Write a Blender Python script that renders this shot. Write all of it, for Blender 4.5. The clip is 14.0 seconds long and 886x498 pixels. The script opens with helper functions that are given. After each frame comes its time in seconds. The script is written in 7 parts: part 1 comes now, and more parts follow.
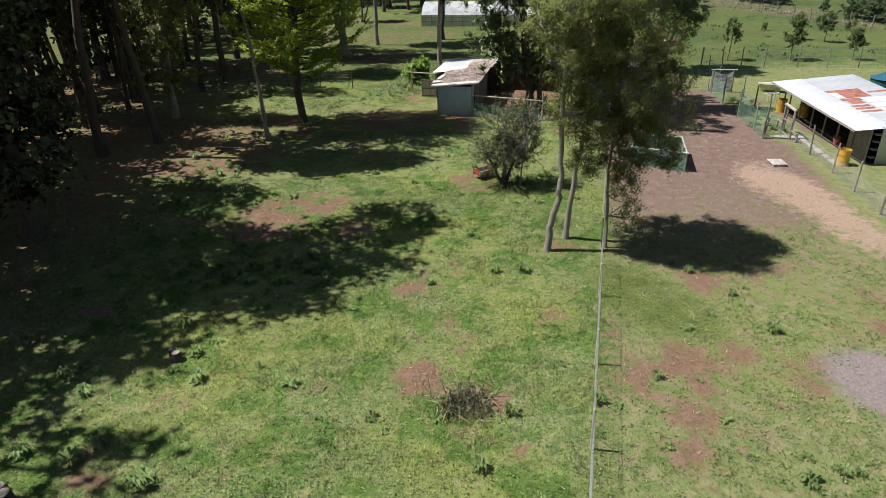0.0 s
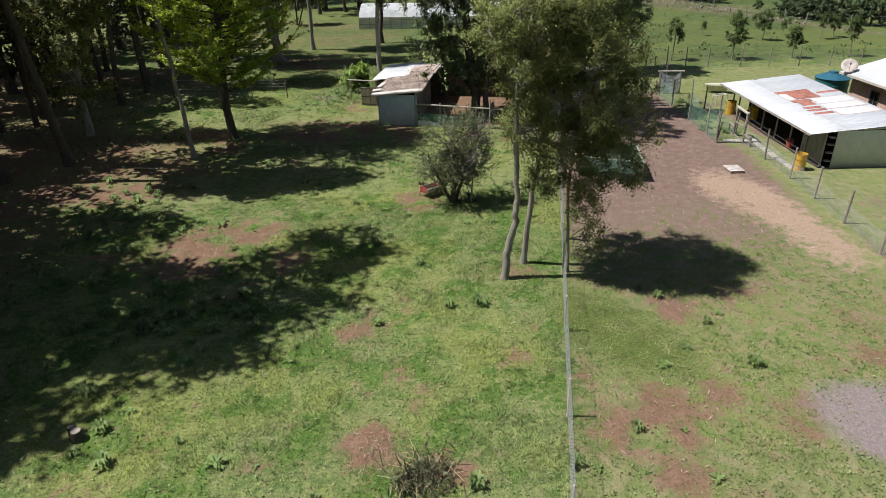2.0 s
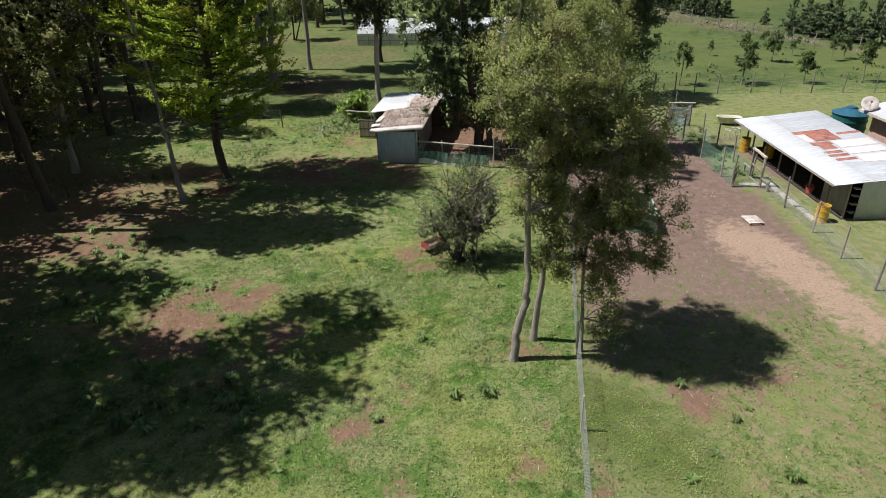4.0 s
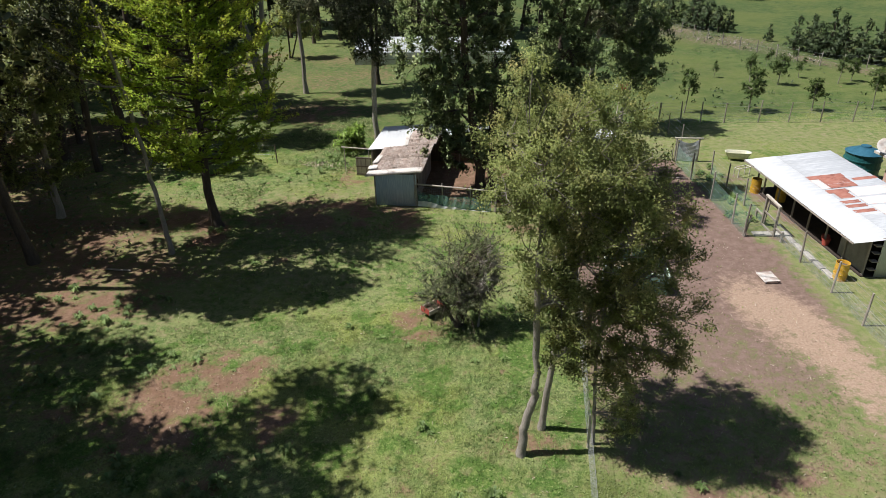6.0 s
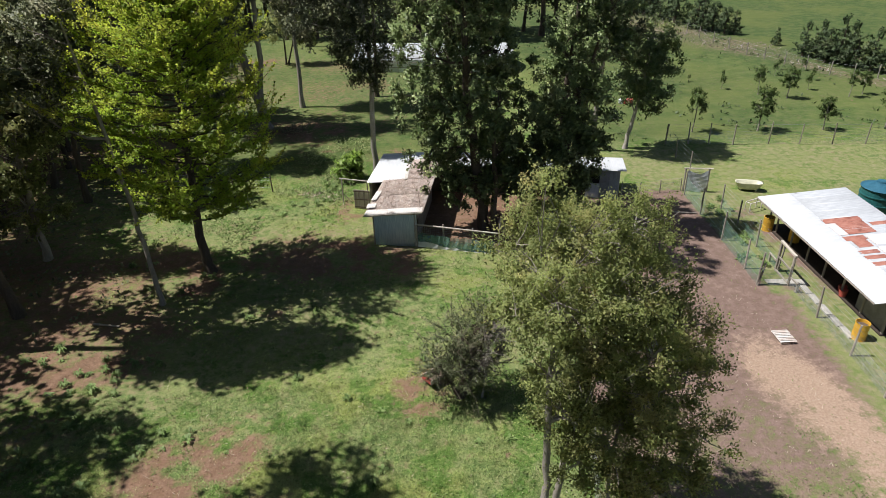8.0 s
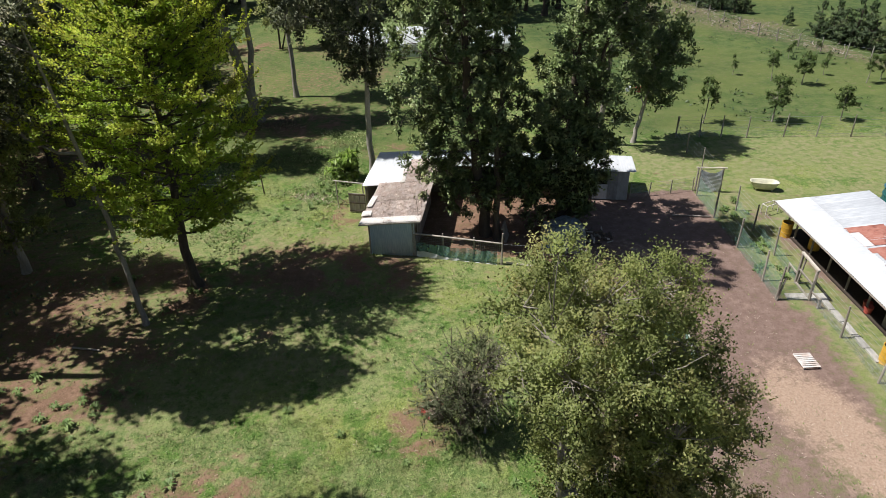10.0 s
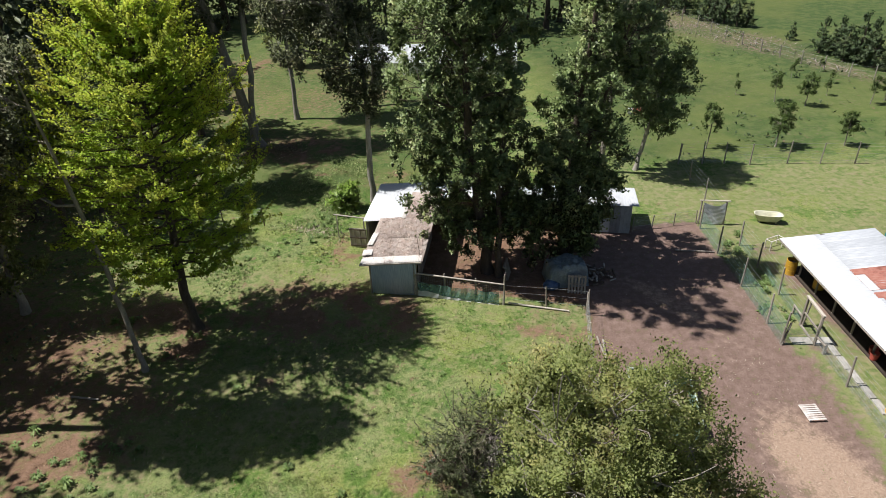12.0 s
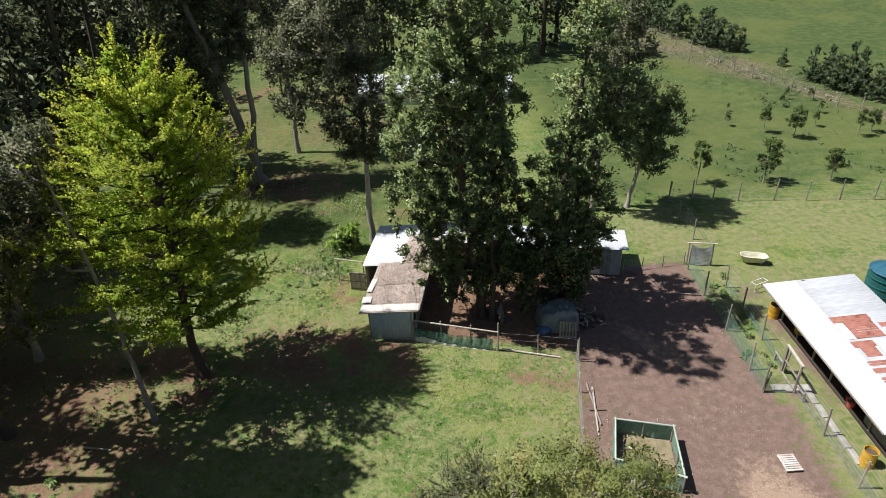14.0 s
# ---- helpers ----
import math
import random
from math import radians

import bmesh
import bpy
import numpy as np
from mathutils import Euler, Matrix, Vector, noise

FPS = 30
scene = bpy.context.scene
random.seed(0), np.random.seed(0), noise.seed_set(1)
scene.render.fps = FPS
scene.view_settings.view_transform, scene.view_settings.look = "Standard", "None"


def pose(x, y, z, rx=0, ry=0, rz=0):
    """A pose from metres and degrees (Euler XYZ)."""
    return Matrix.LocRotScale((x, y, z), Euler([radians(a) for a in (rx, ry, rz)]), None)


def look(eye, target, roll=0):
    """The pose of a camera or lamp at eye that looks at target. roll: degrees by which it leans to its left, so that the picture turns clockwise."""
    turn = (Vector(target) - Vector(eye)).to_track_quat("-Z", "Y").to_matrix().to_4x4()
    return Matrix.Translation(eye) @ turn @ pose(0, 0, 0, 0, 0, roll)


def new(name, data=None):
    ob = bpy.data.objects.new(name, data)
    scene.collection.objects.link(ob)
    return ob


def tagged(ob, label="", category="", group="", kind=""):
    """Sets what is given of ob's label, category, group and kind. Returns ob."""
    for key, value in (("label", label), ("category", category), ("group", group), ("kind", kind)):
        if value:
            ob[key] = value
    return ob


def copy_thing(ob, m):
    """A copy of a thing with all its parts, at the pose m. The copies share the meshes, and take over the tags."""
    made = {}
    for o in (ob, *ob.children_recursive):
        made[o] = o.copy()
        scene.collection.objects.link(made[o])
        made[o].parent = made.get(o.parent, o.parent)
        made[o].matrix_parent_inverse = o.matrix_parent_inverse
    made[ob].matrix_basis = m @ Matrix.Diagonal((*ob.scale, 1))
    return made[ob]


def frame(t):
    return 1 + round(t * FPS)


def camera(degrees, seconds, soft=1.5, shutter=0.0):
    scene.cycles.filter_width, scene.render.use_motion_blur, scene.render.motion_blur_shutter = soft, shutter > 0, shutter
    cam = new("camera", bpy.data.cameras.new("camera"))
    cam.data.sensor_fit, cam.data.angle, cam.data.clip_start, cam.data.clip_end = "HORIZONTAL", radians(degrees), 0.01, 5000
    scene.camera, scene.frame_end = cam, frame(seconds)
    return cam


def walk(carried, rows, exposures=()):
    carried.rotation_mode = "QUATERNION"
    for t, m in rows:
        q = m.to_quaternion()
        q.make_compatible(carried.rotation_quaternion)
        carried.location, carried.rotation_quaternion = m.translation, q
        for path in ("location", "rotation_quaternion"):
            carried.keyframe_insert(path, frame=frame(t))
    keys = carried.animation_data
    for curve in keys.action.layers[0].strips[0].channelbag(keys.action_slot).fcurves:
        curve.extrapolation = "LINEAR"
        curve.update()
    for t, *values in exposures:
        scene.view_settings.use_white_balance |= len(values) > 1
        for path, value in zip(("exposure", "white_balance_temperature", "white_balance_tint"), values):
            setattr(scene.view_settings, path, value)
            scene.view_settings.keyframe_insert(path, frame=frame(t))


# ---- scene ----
cam = camera(69.3, 14.0, soft=0.8)
PATH = [
    (0, (-0.245, 0.101, 11.092), (-0.268, 1.884, 10.186), -1.5),
    (0.5, (-0.227, 0.66, 11.101), (-0.246, 2.441, 10.193), -1.4),
    (1, (-0.179, 1.29, 11.031), (-0.125, 3.071, 10.122), -1.5),
    (1.5, (-0.188, 1.957, 11.031), (-0.095, 3.736, 10.12), -1.5),
    (2, (-0.172, 2.651, 11.003), (-0.035, 4.427, 10.093), -1.5),
    (2.5, (-0.18, 3.296, 11.021), (-0.041, 5.071, 10.11), -1.4),
    (3, (-0.164, 3.976, 11.303), (-0.025, 5.75, 10.391), -1.4),
    (3.5, (-0.135, 4.656, 11.907), (0.006, 6.431, 10.996), -1.3),
    (6, (0.052, 7.698, 14.195), (0.2, 9.471, 13.283), -1.3),
    (6.5, (0.064, 8.302, 14.657), (0.213, 10.076, 13.746), -1.3),
    (7, (0.101, 8.963, 15.3), (0.251, 10.735, 14.387), -1.3),
    (9.5, (0.493, 12.065, 17.094), (0.631, 13.776, 16.069), -1.7),
    (10, (0.575, 12.705, 17.09), (0.712, 14.416, 16.064), -1.8),
    (10.5, (0.612, 13.456, 17.103), (0.749, 15.168, 16.078), -1.8),
    (11, (0.609, 13.872, 17.304), (0.746, 15.583, 16.277), -1.8),
    (11.5, (0.619, 13.958, 17.954), (0.756, 15.669, 16.927), -1.9),
    (12, (0.746, 13.934, 18.683), (0.878, 15.645, 17.656), -2.0),
    (12.5, (0.835, 13.92, 19.464), (0.965, 15.63, 18.436), -2.1),
    (13, (0.898, 13.908, 20.241), (1.028, 15.619, 19.214), -2.2),
    (13.5, (1.017, 13.905, 20.928), (1.143, 15.619, 19.905), -2.3),
    (14, (1.065, 13.899, 21.31), (1.196, 15.617, 20.295), -2.3),
]
walk(cam, [(t, look(eye, target, roll)) for t, eye, target, roll in PATH], [(0.0, 0.34), (1.0, 0.34), (3.0, 0.25), (3.7, 0.25), (6.0, 0.34), (9.5, 0.38), (14.0, 0.38)])

# ---- light ----
SUN_ELEV, SUN_WAY = radians(59.5), Vector((0.989, -0.148, 0.0))
world = bpy.data.worlds.new("sky")
scene.world = world
world.use_nodes = True
wn = world.node_tree
sky = wn.nodes.new("ShaderNodeTexSky")
sky.sky_type, sky.sun_disc = "NISHITA", False
sky.sun_elevation, sky.sun_rotation = SUN_ELEV, math.atan2(-0.989, 0.148)
wn.links.new(sky.outputs[0], wn.nodes["Background"].inputs[0])
wn.nodes["Background"].inputs[1].default_value = 0.047
sun_data = bpy.data.lights.new("sun", "SUN")
sun_data.energy, sun_data.angle, sun_data.color = 5.0, radians(0.55), (1.0, 0.968, 0.93)
sun = new("sun", sun_data)
fall = Vector((SUN_WAY.x * math.cos(SUN_ELEV), SUN_WAY.y * math.cos(SUN_ELEV), -math.sin(SUN_ELEV)))
sun.matrix_world = Matrix.Translation((-20, 20, 60)) @ fall.to_track_quat("-Z", "Y").to_matrix().to_4x4()


# ---- node helpers ----
class Nodes:
    """A small writer of node trees."""

    def __init__(self, name, rough=0.8, metal=0.0, spec=0.3):
        self.mat = bpy.data.materials.new(name)
        self.mat.use_nodes = True
        self.t = self.mat.node_tree
        self.b = self.t.nodes["Principled BSDF"]
        self.b.inputs["Roughness"].default_value = rough
        self.b.inputs["Metallic"].default_value = metal
        self.b.inputs["Specular IOR Level"].default_value = spec

    def n(self, kind, **props):
        node = self.t.nodes.new(kind)
        if "interpolation_type" in props:
            node.interpolation_type = props["interpolation_type"]
        if "operation" in props:
            node.operation = props["operation"]
        if "data_type" in props:
            node.data_type, node.blend_type = props["data_type"], props["blend_type"]
        if "layer_name" in props:
            node.layer_name = props["layer_name"]
        return node

    def put(self, socket, value):
        if hasattr(value, "is_output"):
            self.t.links.new(value, socket)
        elif isinstance(value, tuple) and len(value) == 3 and socket.type == "RGBA":
            socket.default_value = (*value, 1)
        else:
            socket.default_value = value

    def coords(self, kind="Object"):
        return self.n("ShaderNodeTexCoord").outputs[kind]

    def world_place(self):
        return self.n("ShaderNodeNewGeometry").outputs["Position"]

    def scaled(self, vec, s):
        m = self.n("ShaderNodeMapping")
        self.put(m.inputs["Vector"], vec)
        m.inputs["Scale"].default_value = s if isinstance(s, tuple) else (s, s, s)
        return m.outputs[0]

    def noise(self, vec, scale, detail=4.0, rough=0.6, dist=0.0):
        x = self.n("ShaderNodeTexNoise")
        self.put(x.inputs["Vector"], vec)
        x.inputs["Scale"].default_value, x.inputs["Detail"].default_value = scale, detail
        x.inputs["Roughness"].default_value, x.inputs["Distortion"].default_value = rough, dist
        return x.outputs["Fac"]

    def ramp(self, fac, lo, hi, a=0.0, b=1.0):
        x = self.n("ShaderNodeMapRange", interpolation_type="SMOOTHSTEP")
        self.put(x.inputs["Value"], fac)
        for k, v in (("From Min", lo), ("From Max", hi), ("To Min", a), ("To Max", b)):
            x.inputs[k].default_value = v
        return x.outputs[0]

    def math(self, op, a, b=0.0):
        x = self.n("ShaderNodeMath", operation=op)
        self.put(x.inputs[0], a)
        self.put(x.inputs[1], b)
        return x.outputs[0]

    def mix(self, fac, a, b, how="MIX"):
        x = self.n("ShaderNodeMix", data_type="RGBA", blend_type=how)
        self.put(x.inputs[0], fac)
        self.put(x.inputs[6], a)
        self.put(x.inputs[7], b)
        return x.outputs[2]

    def colour(self, c):
        self.put(self.b.inputs["Base Color"], c)

    def bump(self, height, strength=0.3, dist=0.02):
        x = self.n("ShaderNodeBump")
        self.put(x.inputs["Height"], height)
        x.inputs["Strength"].default_value, x.inputs["Distance"].default_value = strength, dist
        self.t.links.new(x.outputs[0], self.b.inputs["Normal"])

    def random(self):
        return self.n("ShaderNodeObjectInfo").outputs["Random"]

    def island(self):
        return self.n("ShaderNodeNewGeometry").outputs["Random Per Island"]


def plain(name, a, b, scale=6.0, rough=0.8, metal=0.0, bump=0.25, stretch=(1, 1, 1), spec=0.3, stain=None):
    """Two-tone surface with grain, broad variation and slight relief; each object a little different."""
    m = Nodes(name, rough, metal, spec)
    v = m.scaled(m.coords(), stretch)
    fine, broad = m.noise(v, scale * 5, 5), m.noise(v, scale * 0.6, 3)
    c = m.mix(m.ramp(fine, 0.3, 0.7), a, b)
    c = m.mix(m.ramp(broad, 0.35, 0.7, 0.0, 0.55), c, tuple(x * 0.62 for x in a) if stain is None else stain)
    shade = m.ramp(m.random(), 0, 1, 0.82, 1.12)
    hs = m.n("ShaderNodeHueSaturation")
    m.put(hs.inputs["Color"], c)
    m.put(hs.inputs["Value"], shade)
    m.colour(hs.outputs[0])
    m.bump(fine, bump, 0.01)
    return m.mat


def leaf_material(name, dark, light, tip=None, glow=0.35, rough=0.55):
    """Leaves: colour differs from leaf to leaf and from bough to bough; light passes through."""
    m = Nodes(name, rough, 0.0, 0.35)
    v = m.world_place()
    c = m.mix(m.island(), dark, light)
    if tip:
        c = m.mix(m.ramp(m.noise(v, 0.8, 3), 0.52, 0.68), c, tip)
    hs = m.n("ShaderNodeHueSaturation")
    m.put(hs.inputs["Color"], c)
    m.put(hs.inputs["Value"], m.ramp(m.noise(v, 1.7, 2), 0.3, 0.7, 0.7, 1.25))
    m.colour(hs.outputs[0])
    tr = m.n("ShaderNodeBsdfTranslucent")
    m.t.links.new(hs.outputs[0], tr.inputs["Color"])
    mx = m.n("ShaderNodeMixShader")
    mx.inputs[0].default_value = glow
    m.t.links.new(m.b.outputs[0], mx.inputs[1])
    m.t.links.new(tr.outputs[0], mx.inputs[2])
    m.t.links.new(mx.outputs[0], m.t.nodes["Material Output"].inputs["Surface"])
    return m.mat


def grass_material():
    """Grass blades: every blade its own green, with lush and yellowed stretches of pasture."""
    m = Nodes("grass_blade", 0.7, 0.0, 0.25)
    v = m.world_place()
    c = m.mix(m.island(), (0.092, 0.160, 0.044), (0.292, 0.350, 0.130))
    c = m.mix(m.ramp(m.noise(v, 0.16, 3), 0.42, 0.60, 0, 0.65), c, (0.308, 0.350, 0.088))
    c = m.mix(m.ramp(m.noise(v, 0.55, 4), 0.50, 0.58, 0, 0.85), c, (0.092, 0.195, 0.036))
    c = m.mix(m.ramp(m.noise(v, 1.5, 4), 0.58, 0.66, 0, 0.55), c, (0.378, 0.355, 0.195))
    c = m.mix(m.ramp(m.noise(v, 3.4, 4), 0.56, 0.62, 0, 0.6), c, (0.076, 0.150, 0.030))
    hs = m.n("ShaderNodeHueSaturation")
    m.put(hs.inputs["Color"], c)
    m.put(hs.inputs["Value"], m.ramp(m.noise(v, 2.1, 5), 0.32, 0.68, 0.55, 1.4))
    m.colour(hs.outputs[0])
    tr = m.n("ShaderNodeBsdfTranslucent")
    m.t.links.new(hs.outputs[0], tr.inputs["Color"])
    mx = m.n("ShaderNodeMixShader")
    mx.inputs[0].default_value = 0.3
    m.t.links.new(m.b.outputs[0], mx.inputs[1])
    m.t.links.new(tr.outputs[0], mx.inputs[2])
    m.t.links.new(mx.outputs[0], m.t.nodes["Material Output"].inputs["Surface"])
    return m.mat


# ---- materials ----
def ground_material():
    m = Nodes("earth_and_grass", 0.95, 0.0, 0.1)
    v = m.world_place()
    col = m.n("ShaderNodeVertexColor", layer_name="soil")
    sep = m.n("ShaderNodeSeparateColor")
    m.t.links.new(col.outputs["Color"], sep.inputs[0])
    dirt, sand, dry = sep.outputs[0], sep.outputs[1], sep.outputs[2]
    ash = col.outputs["Alpha"]
    fine, mid, broad = m.noise(v, 11, 6, 0.72), m.noise(v, 2.4, 5, 0.65), m.noise(v, 0.35, 4, 0.6)
    speck, patch = m.noise(v, 42, 4, 0.7), m.noise(v, 0.9, 4, 0.6)
    grass = m.mix(m.ramp(mid, 0.40, 0.60), (0.089, 0.145, 0.044), (0.203, 0.236, 0.092))
    grass = m.mix(m.ramp(patch, 0.42, 0.64, 0, 0.7), grass, (0.216, 0.235, 0.108))
    grass = m.mix(m.ramp(m.noise(v, 0.16, 3), 0.42, 0.60, 0, 0.6), grass, (0.243, 0.262, 0.070))
    grass = m.mix(m.ramp(m.noise(v, 0.55, 4), 0.50, 0.58, 0, 0.85), grass, (0.076, 0.148, 0.026))
    grass = m.mix(m.ramp(m.noise(v, 1.5, 4), 0.58, 0.66, 0, 0.45), grass, (0.302, 0.265, 0.140))
    grass = m.mix(m.ramp(fine, 0.50, 0.60, 0, 0.65), grass, (0.052, 0.090, 0.022))
    grass = m.mix(m.ramp(m.noise(v, 5.0, 4, 0.7), 0.52, 0.62, 0, 0.5), grass, (0.270, 0.325, 0.105))
    grass = m.mix(m.ramp(speck, 0.55, 0.63, 0, 0.55), grass, (0.292, 0.335, 0.150))
    grass = m.mix(m.ramp(speck, 0.47, 0.40, 0, 0.5), grass, (0.037, 0.064, 0.016))
    dryc = m.mix(m.ramp(mid, 0.4, 0.65), (0.165, 0.190, 0.076), (0.265, 0.250, 0.132))
    dryc = m.mix(m.ramp(patch, 0.45, 0.62, 0, 0.6), dryc, (0.195, 0.225, 0.085))
    dryc = m.mix(m.ramp(speck, 0.46, 0.36, 0, 0.5), dryc, (0.09, 0.115, 0.036))
    grass = m.mix(m.ramp(m.math("ADD", dry, m.math("MULTIPLY", m.math("SUBTRACT", mid, 0.5), 1.4)), 0.25, 0.85), grass, dryc)
    sward = m.n("ShaderNodeVertexColor", layer_name="sward").outputs["Color"]
    # Darker greens mixed in over the far meadows.
    tall = m.mix(m.ramp(fine, 0.4, 0.62), (0.070, 0.110, 0.037), (0.040, 0.067, 0.022))
    tall = m.mix(m.ramp(patch, 0.42, 0.62), tall, (0.090, 0.118, 0.042))
    tall = m.mix(m.ramp(m.noise(v, 0.07, 3), 0.46, 0.60, 0, 0.6), tall, (0.118, 0.138, 0.045))
    sw = m.n("ShaderNodeSeparateColor")
    m.t.links.new(sward, sw.inputs[0])
    grass = m.mix(sw.outputs[0], grass, tall)
    low = m.mix(m.ramp(speck, 0.42, 0.62), (0.090, 0.128, 0.030), (0.165, 0.205, 0.055))
    grass = m.mix(sw.outputs[1], grass, low)
    bits = m.math("MULTIPLY", m.ramp(m.noise(v, 1.9, 6, 0.65), 0.60, 0.66), m.ramp(m.noise(v, 0.22, 3), 0.45, 0.60, 0.15, 0.85))
    grass = m.mix(bits, grass, (0.190, 0.128, 0.085))
    soil = m.mix(m.ramp(mid, 0.35, 0.7), (0.172, 0.104, 0.068), (0.245, 0.156, 0.108))
    soil = m.mix(m.ramp(fine, 0.48, 0.68, 0, 0.75), soil, (0.105, 0.066, 0.048))
    soil = m.mix(m.ramp(speck, 0.56, 0.68, 0, 0.4), soil, (0.40, 0.30, 0.235))
    soil = m.mix(m.ramp(patch, 0.45, 0.68, 0, 0.45), soil, (0.195, 0.106, 0.070))
    trod = m.mix(m.ramp(mid, 0.35, 0.7), (0.172, 0.116, 0.096), (0.238, 0.168, 0.142))
    trod = m.mix(m.ramp(fine, 0.48, 0.68, 0, 0.5), trod, (0.125, 0.084, 0.068))
    soil = m.mix(sw.outputs[2], soil, trod)
    ragged = m.math("ADD", m.math("MULTIPLY", m.math("SUBTRACT", fine, 0.5), 0.8), m.math("MULTIPLY", m.math("SUBTRACT", mid, 0.5), 1.9))
    c = m.mix(m.ramp(m.math("ADD", dirt, ragged), 0.12, 0.92), grass, soil)
    sandc = m.mix(m.ramp(fine, 0.35, 0.7), (0.315, 0.220, 0.160), (0.41, 0.305, 0.235))
    c = m.mix(m.ramp(m.math("ADD", sand, m.math("MULTIPLY", ragged, 0.6)), 0.30, 0.75), c, sandc)
    ashc = m.mix(m.ramp(fine, 0.35, 0.7), (0.215, 0.175, 0.165), (0.29, 0.245, 0.240))
    c = m.mix(m.ramp(m.math("ADD", ash, m.math("MULTIPLY", ragged, 0.22)), 0.35, 0.8), c, ashc)
    m.colour(c)
    m.bump(m.math("ADD", m.math("MULTIPLY", fine, 0.7), mid), 0.9, 0.06)
    return m.mat


def corrugated(name, base, worn, rust=None, rust_at=0.6, rough=0.45, metal=0.35):
    m = Nodes(name, rough, metal, 0.4)
    v = m.coords()
    a, b = m.noise(v, 1.1, 5, 0.65), m.noise(m.scaled(v, (9, 1, 1)), 2.0, 5)
    c = m.mix(m.ramp(b, 0.35, 0.7), base, worn)
    if rust:
        r = m.math("ADD", m.math("MULTIPLY", a, 0.7), m.math("MULTIPLY", b, 0.3))
        c = m.mix(m.ramp(r, rust_at, rust_at + 0.08), c, m.mix(m.noise(v, 25, 4), rust, tuple(x * 0.55 for x in rust)))
    hs = m.n("ShaderNodeHueSaturation")
    m.put(hs.inputs["Color"], c)
    m.put(hs.inputs["Value"], m.ramp(m.random(), 0, 1, 0.95, 1.04))
    m.colour(hs.outputs[0])
    m.bump(m.noise(v, 30, 4), 0.15, 0.01)
    return m.mat


GROUND = ground_material()
BARK_GREY = plain("bark_grey", (0.24, 0.21, 0.18), (0.40, 0.36, 0.315), 3, 0.9, bump=0.8, stretch=(3, 3, 0.7))
BARK_DARK = plain("bark_dark", (0.075, 0.058, 0.045), (0.13, 0.10, 0.08), 3, 0.9, bump=0.8, stretch=(3, 3, 0.7))
BARK_PALE = plain("bark_pale", (0.30, 0.27, 0.235), (0.45, 0.42, 0.37), 3, 0.9, bump=0.7, stretch=(3, 3, 0.6))
LEAF_OLIVE = leaf_material("leaf_olive", (0.250, 0.305, 0.105), (0.395, 0.425, 0.155), (0.52, 0.48, 0.20), 0.58, 0.5)
LEAF_DARK = leaf_material("leaf_dark", (0.150, 0.218, 0.078), (0.290, 0.360, 0.148), (0.42, 0.46, 0.21), 0.28, 0.42)
LEAF_LIME = leaf_material("leaf_lime", (0.285, 0.430, 0.045), (0.430, 0.550, 0.066), (0.54, 0.60, 0.082), 0.58)
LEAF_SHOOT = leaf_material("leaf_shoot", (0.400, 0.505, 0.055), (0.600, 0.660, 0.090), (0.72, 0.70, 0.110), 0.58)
LEAF_BUSH = leaf_material("leaf_bush", (0.090, 0.112, 0.052), (0.195, 0.215, 0.108), (0.27, 0.25, 0.16))
LEAF_FOREST = leaf_material("leaf_forest", (0.056, 0.076, 0.038), (0.180, 0.208, 0.105), (0.25, 0.255, 0.14), 0.27)
LEAF_PINE = leaf_material("leaf_pine", (0.078, 0.098, 0.046), (0.230, 0.248, 0.132), (0.31, 0.30, 0.175), 0.28)
LEAF_FIR = leaf_material("leaf_fir", (0.030, 0.056, 0.022), (0.080, 0.120, 0.045), (0.11, 0.145, 0.055), 0.15)
LEAF_YOUNG = leaf_material("leaf_young", (0.055, 0.095, 0.022), (0.125, 0.180, 0.045), None, 0.3)
DEAD_TWIG = leaf_material("dead_lichen_twig", (0.20, 0.165, 0.150), (0.36, 0.31, 0.285), None, 0.1, 0.85)
LEAF_CANE = leaf_material("dry_cane", (0.30, 0.185, 0.130), (0.52, 0.39, 0.29), None, 0.1, 0.85)
LEAF_BROAD = leaf_material("leaf_broad", (0.200, 0.330, 0.060), (0.330, 0.450, 0.100), None, 0.4, 0.4)
LEAF_WEED = leaf_material("leaf_weed", (0.130, 0.215, 0.060), (0.250, 0.330, 0.120), None, 0.3)
GRASS_BLADE = grass_material()
WHITE_IRON = corrugated("white_painted_iron", (0.54, 0.56, 0.59), (0.63, 0.645, 0.665), None, 0.6, 0.35, 0.1)
ZINC = corrugated("weathered_zinc", (0.52, 0.57, 0.61), (0.66, 0.69, 0.71), (0.30, 0.22, 0.17), 0.70, 0.42, 0.15)
RUST_IRON = corrugated("rusted_iron", (0.285, 0.105, 0.080), (0.37, 0.185, 0.145), (0.22, 0.075, 0.055), 0.5, 0.8, 0.0)
PINK_IRON = corrugated("rust_stained_iron", (0.68, 0.52, 0.50), (0.76, 0.66, 0.65), (0.50, 0.25, 0.2), 0.6, 0.6, 0.1)
LITTER_IRON = plain("littered_iron", (0.27, 0.205, 0.175), (0.41, 0.330, 0.290), 3, 0.9, bump=0.5, stain=(0.54, 0.49, 0.46))
ZINC_BLUE = corrugated("blue_grey_zinc", (0.52, 0.63, 0.73), (0.68, 0.77, 0.84), (0.40, 0.46, 0.51), 0.62, 0.5, 0.0)
OLD_WOOD = plain("old_grey_wood", (0.27, 0.235, 0.20), (0.40, 0.36, 0.315), 4, 0.85, bump=0.5, stretch=(4, 4, 0.6))
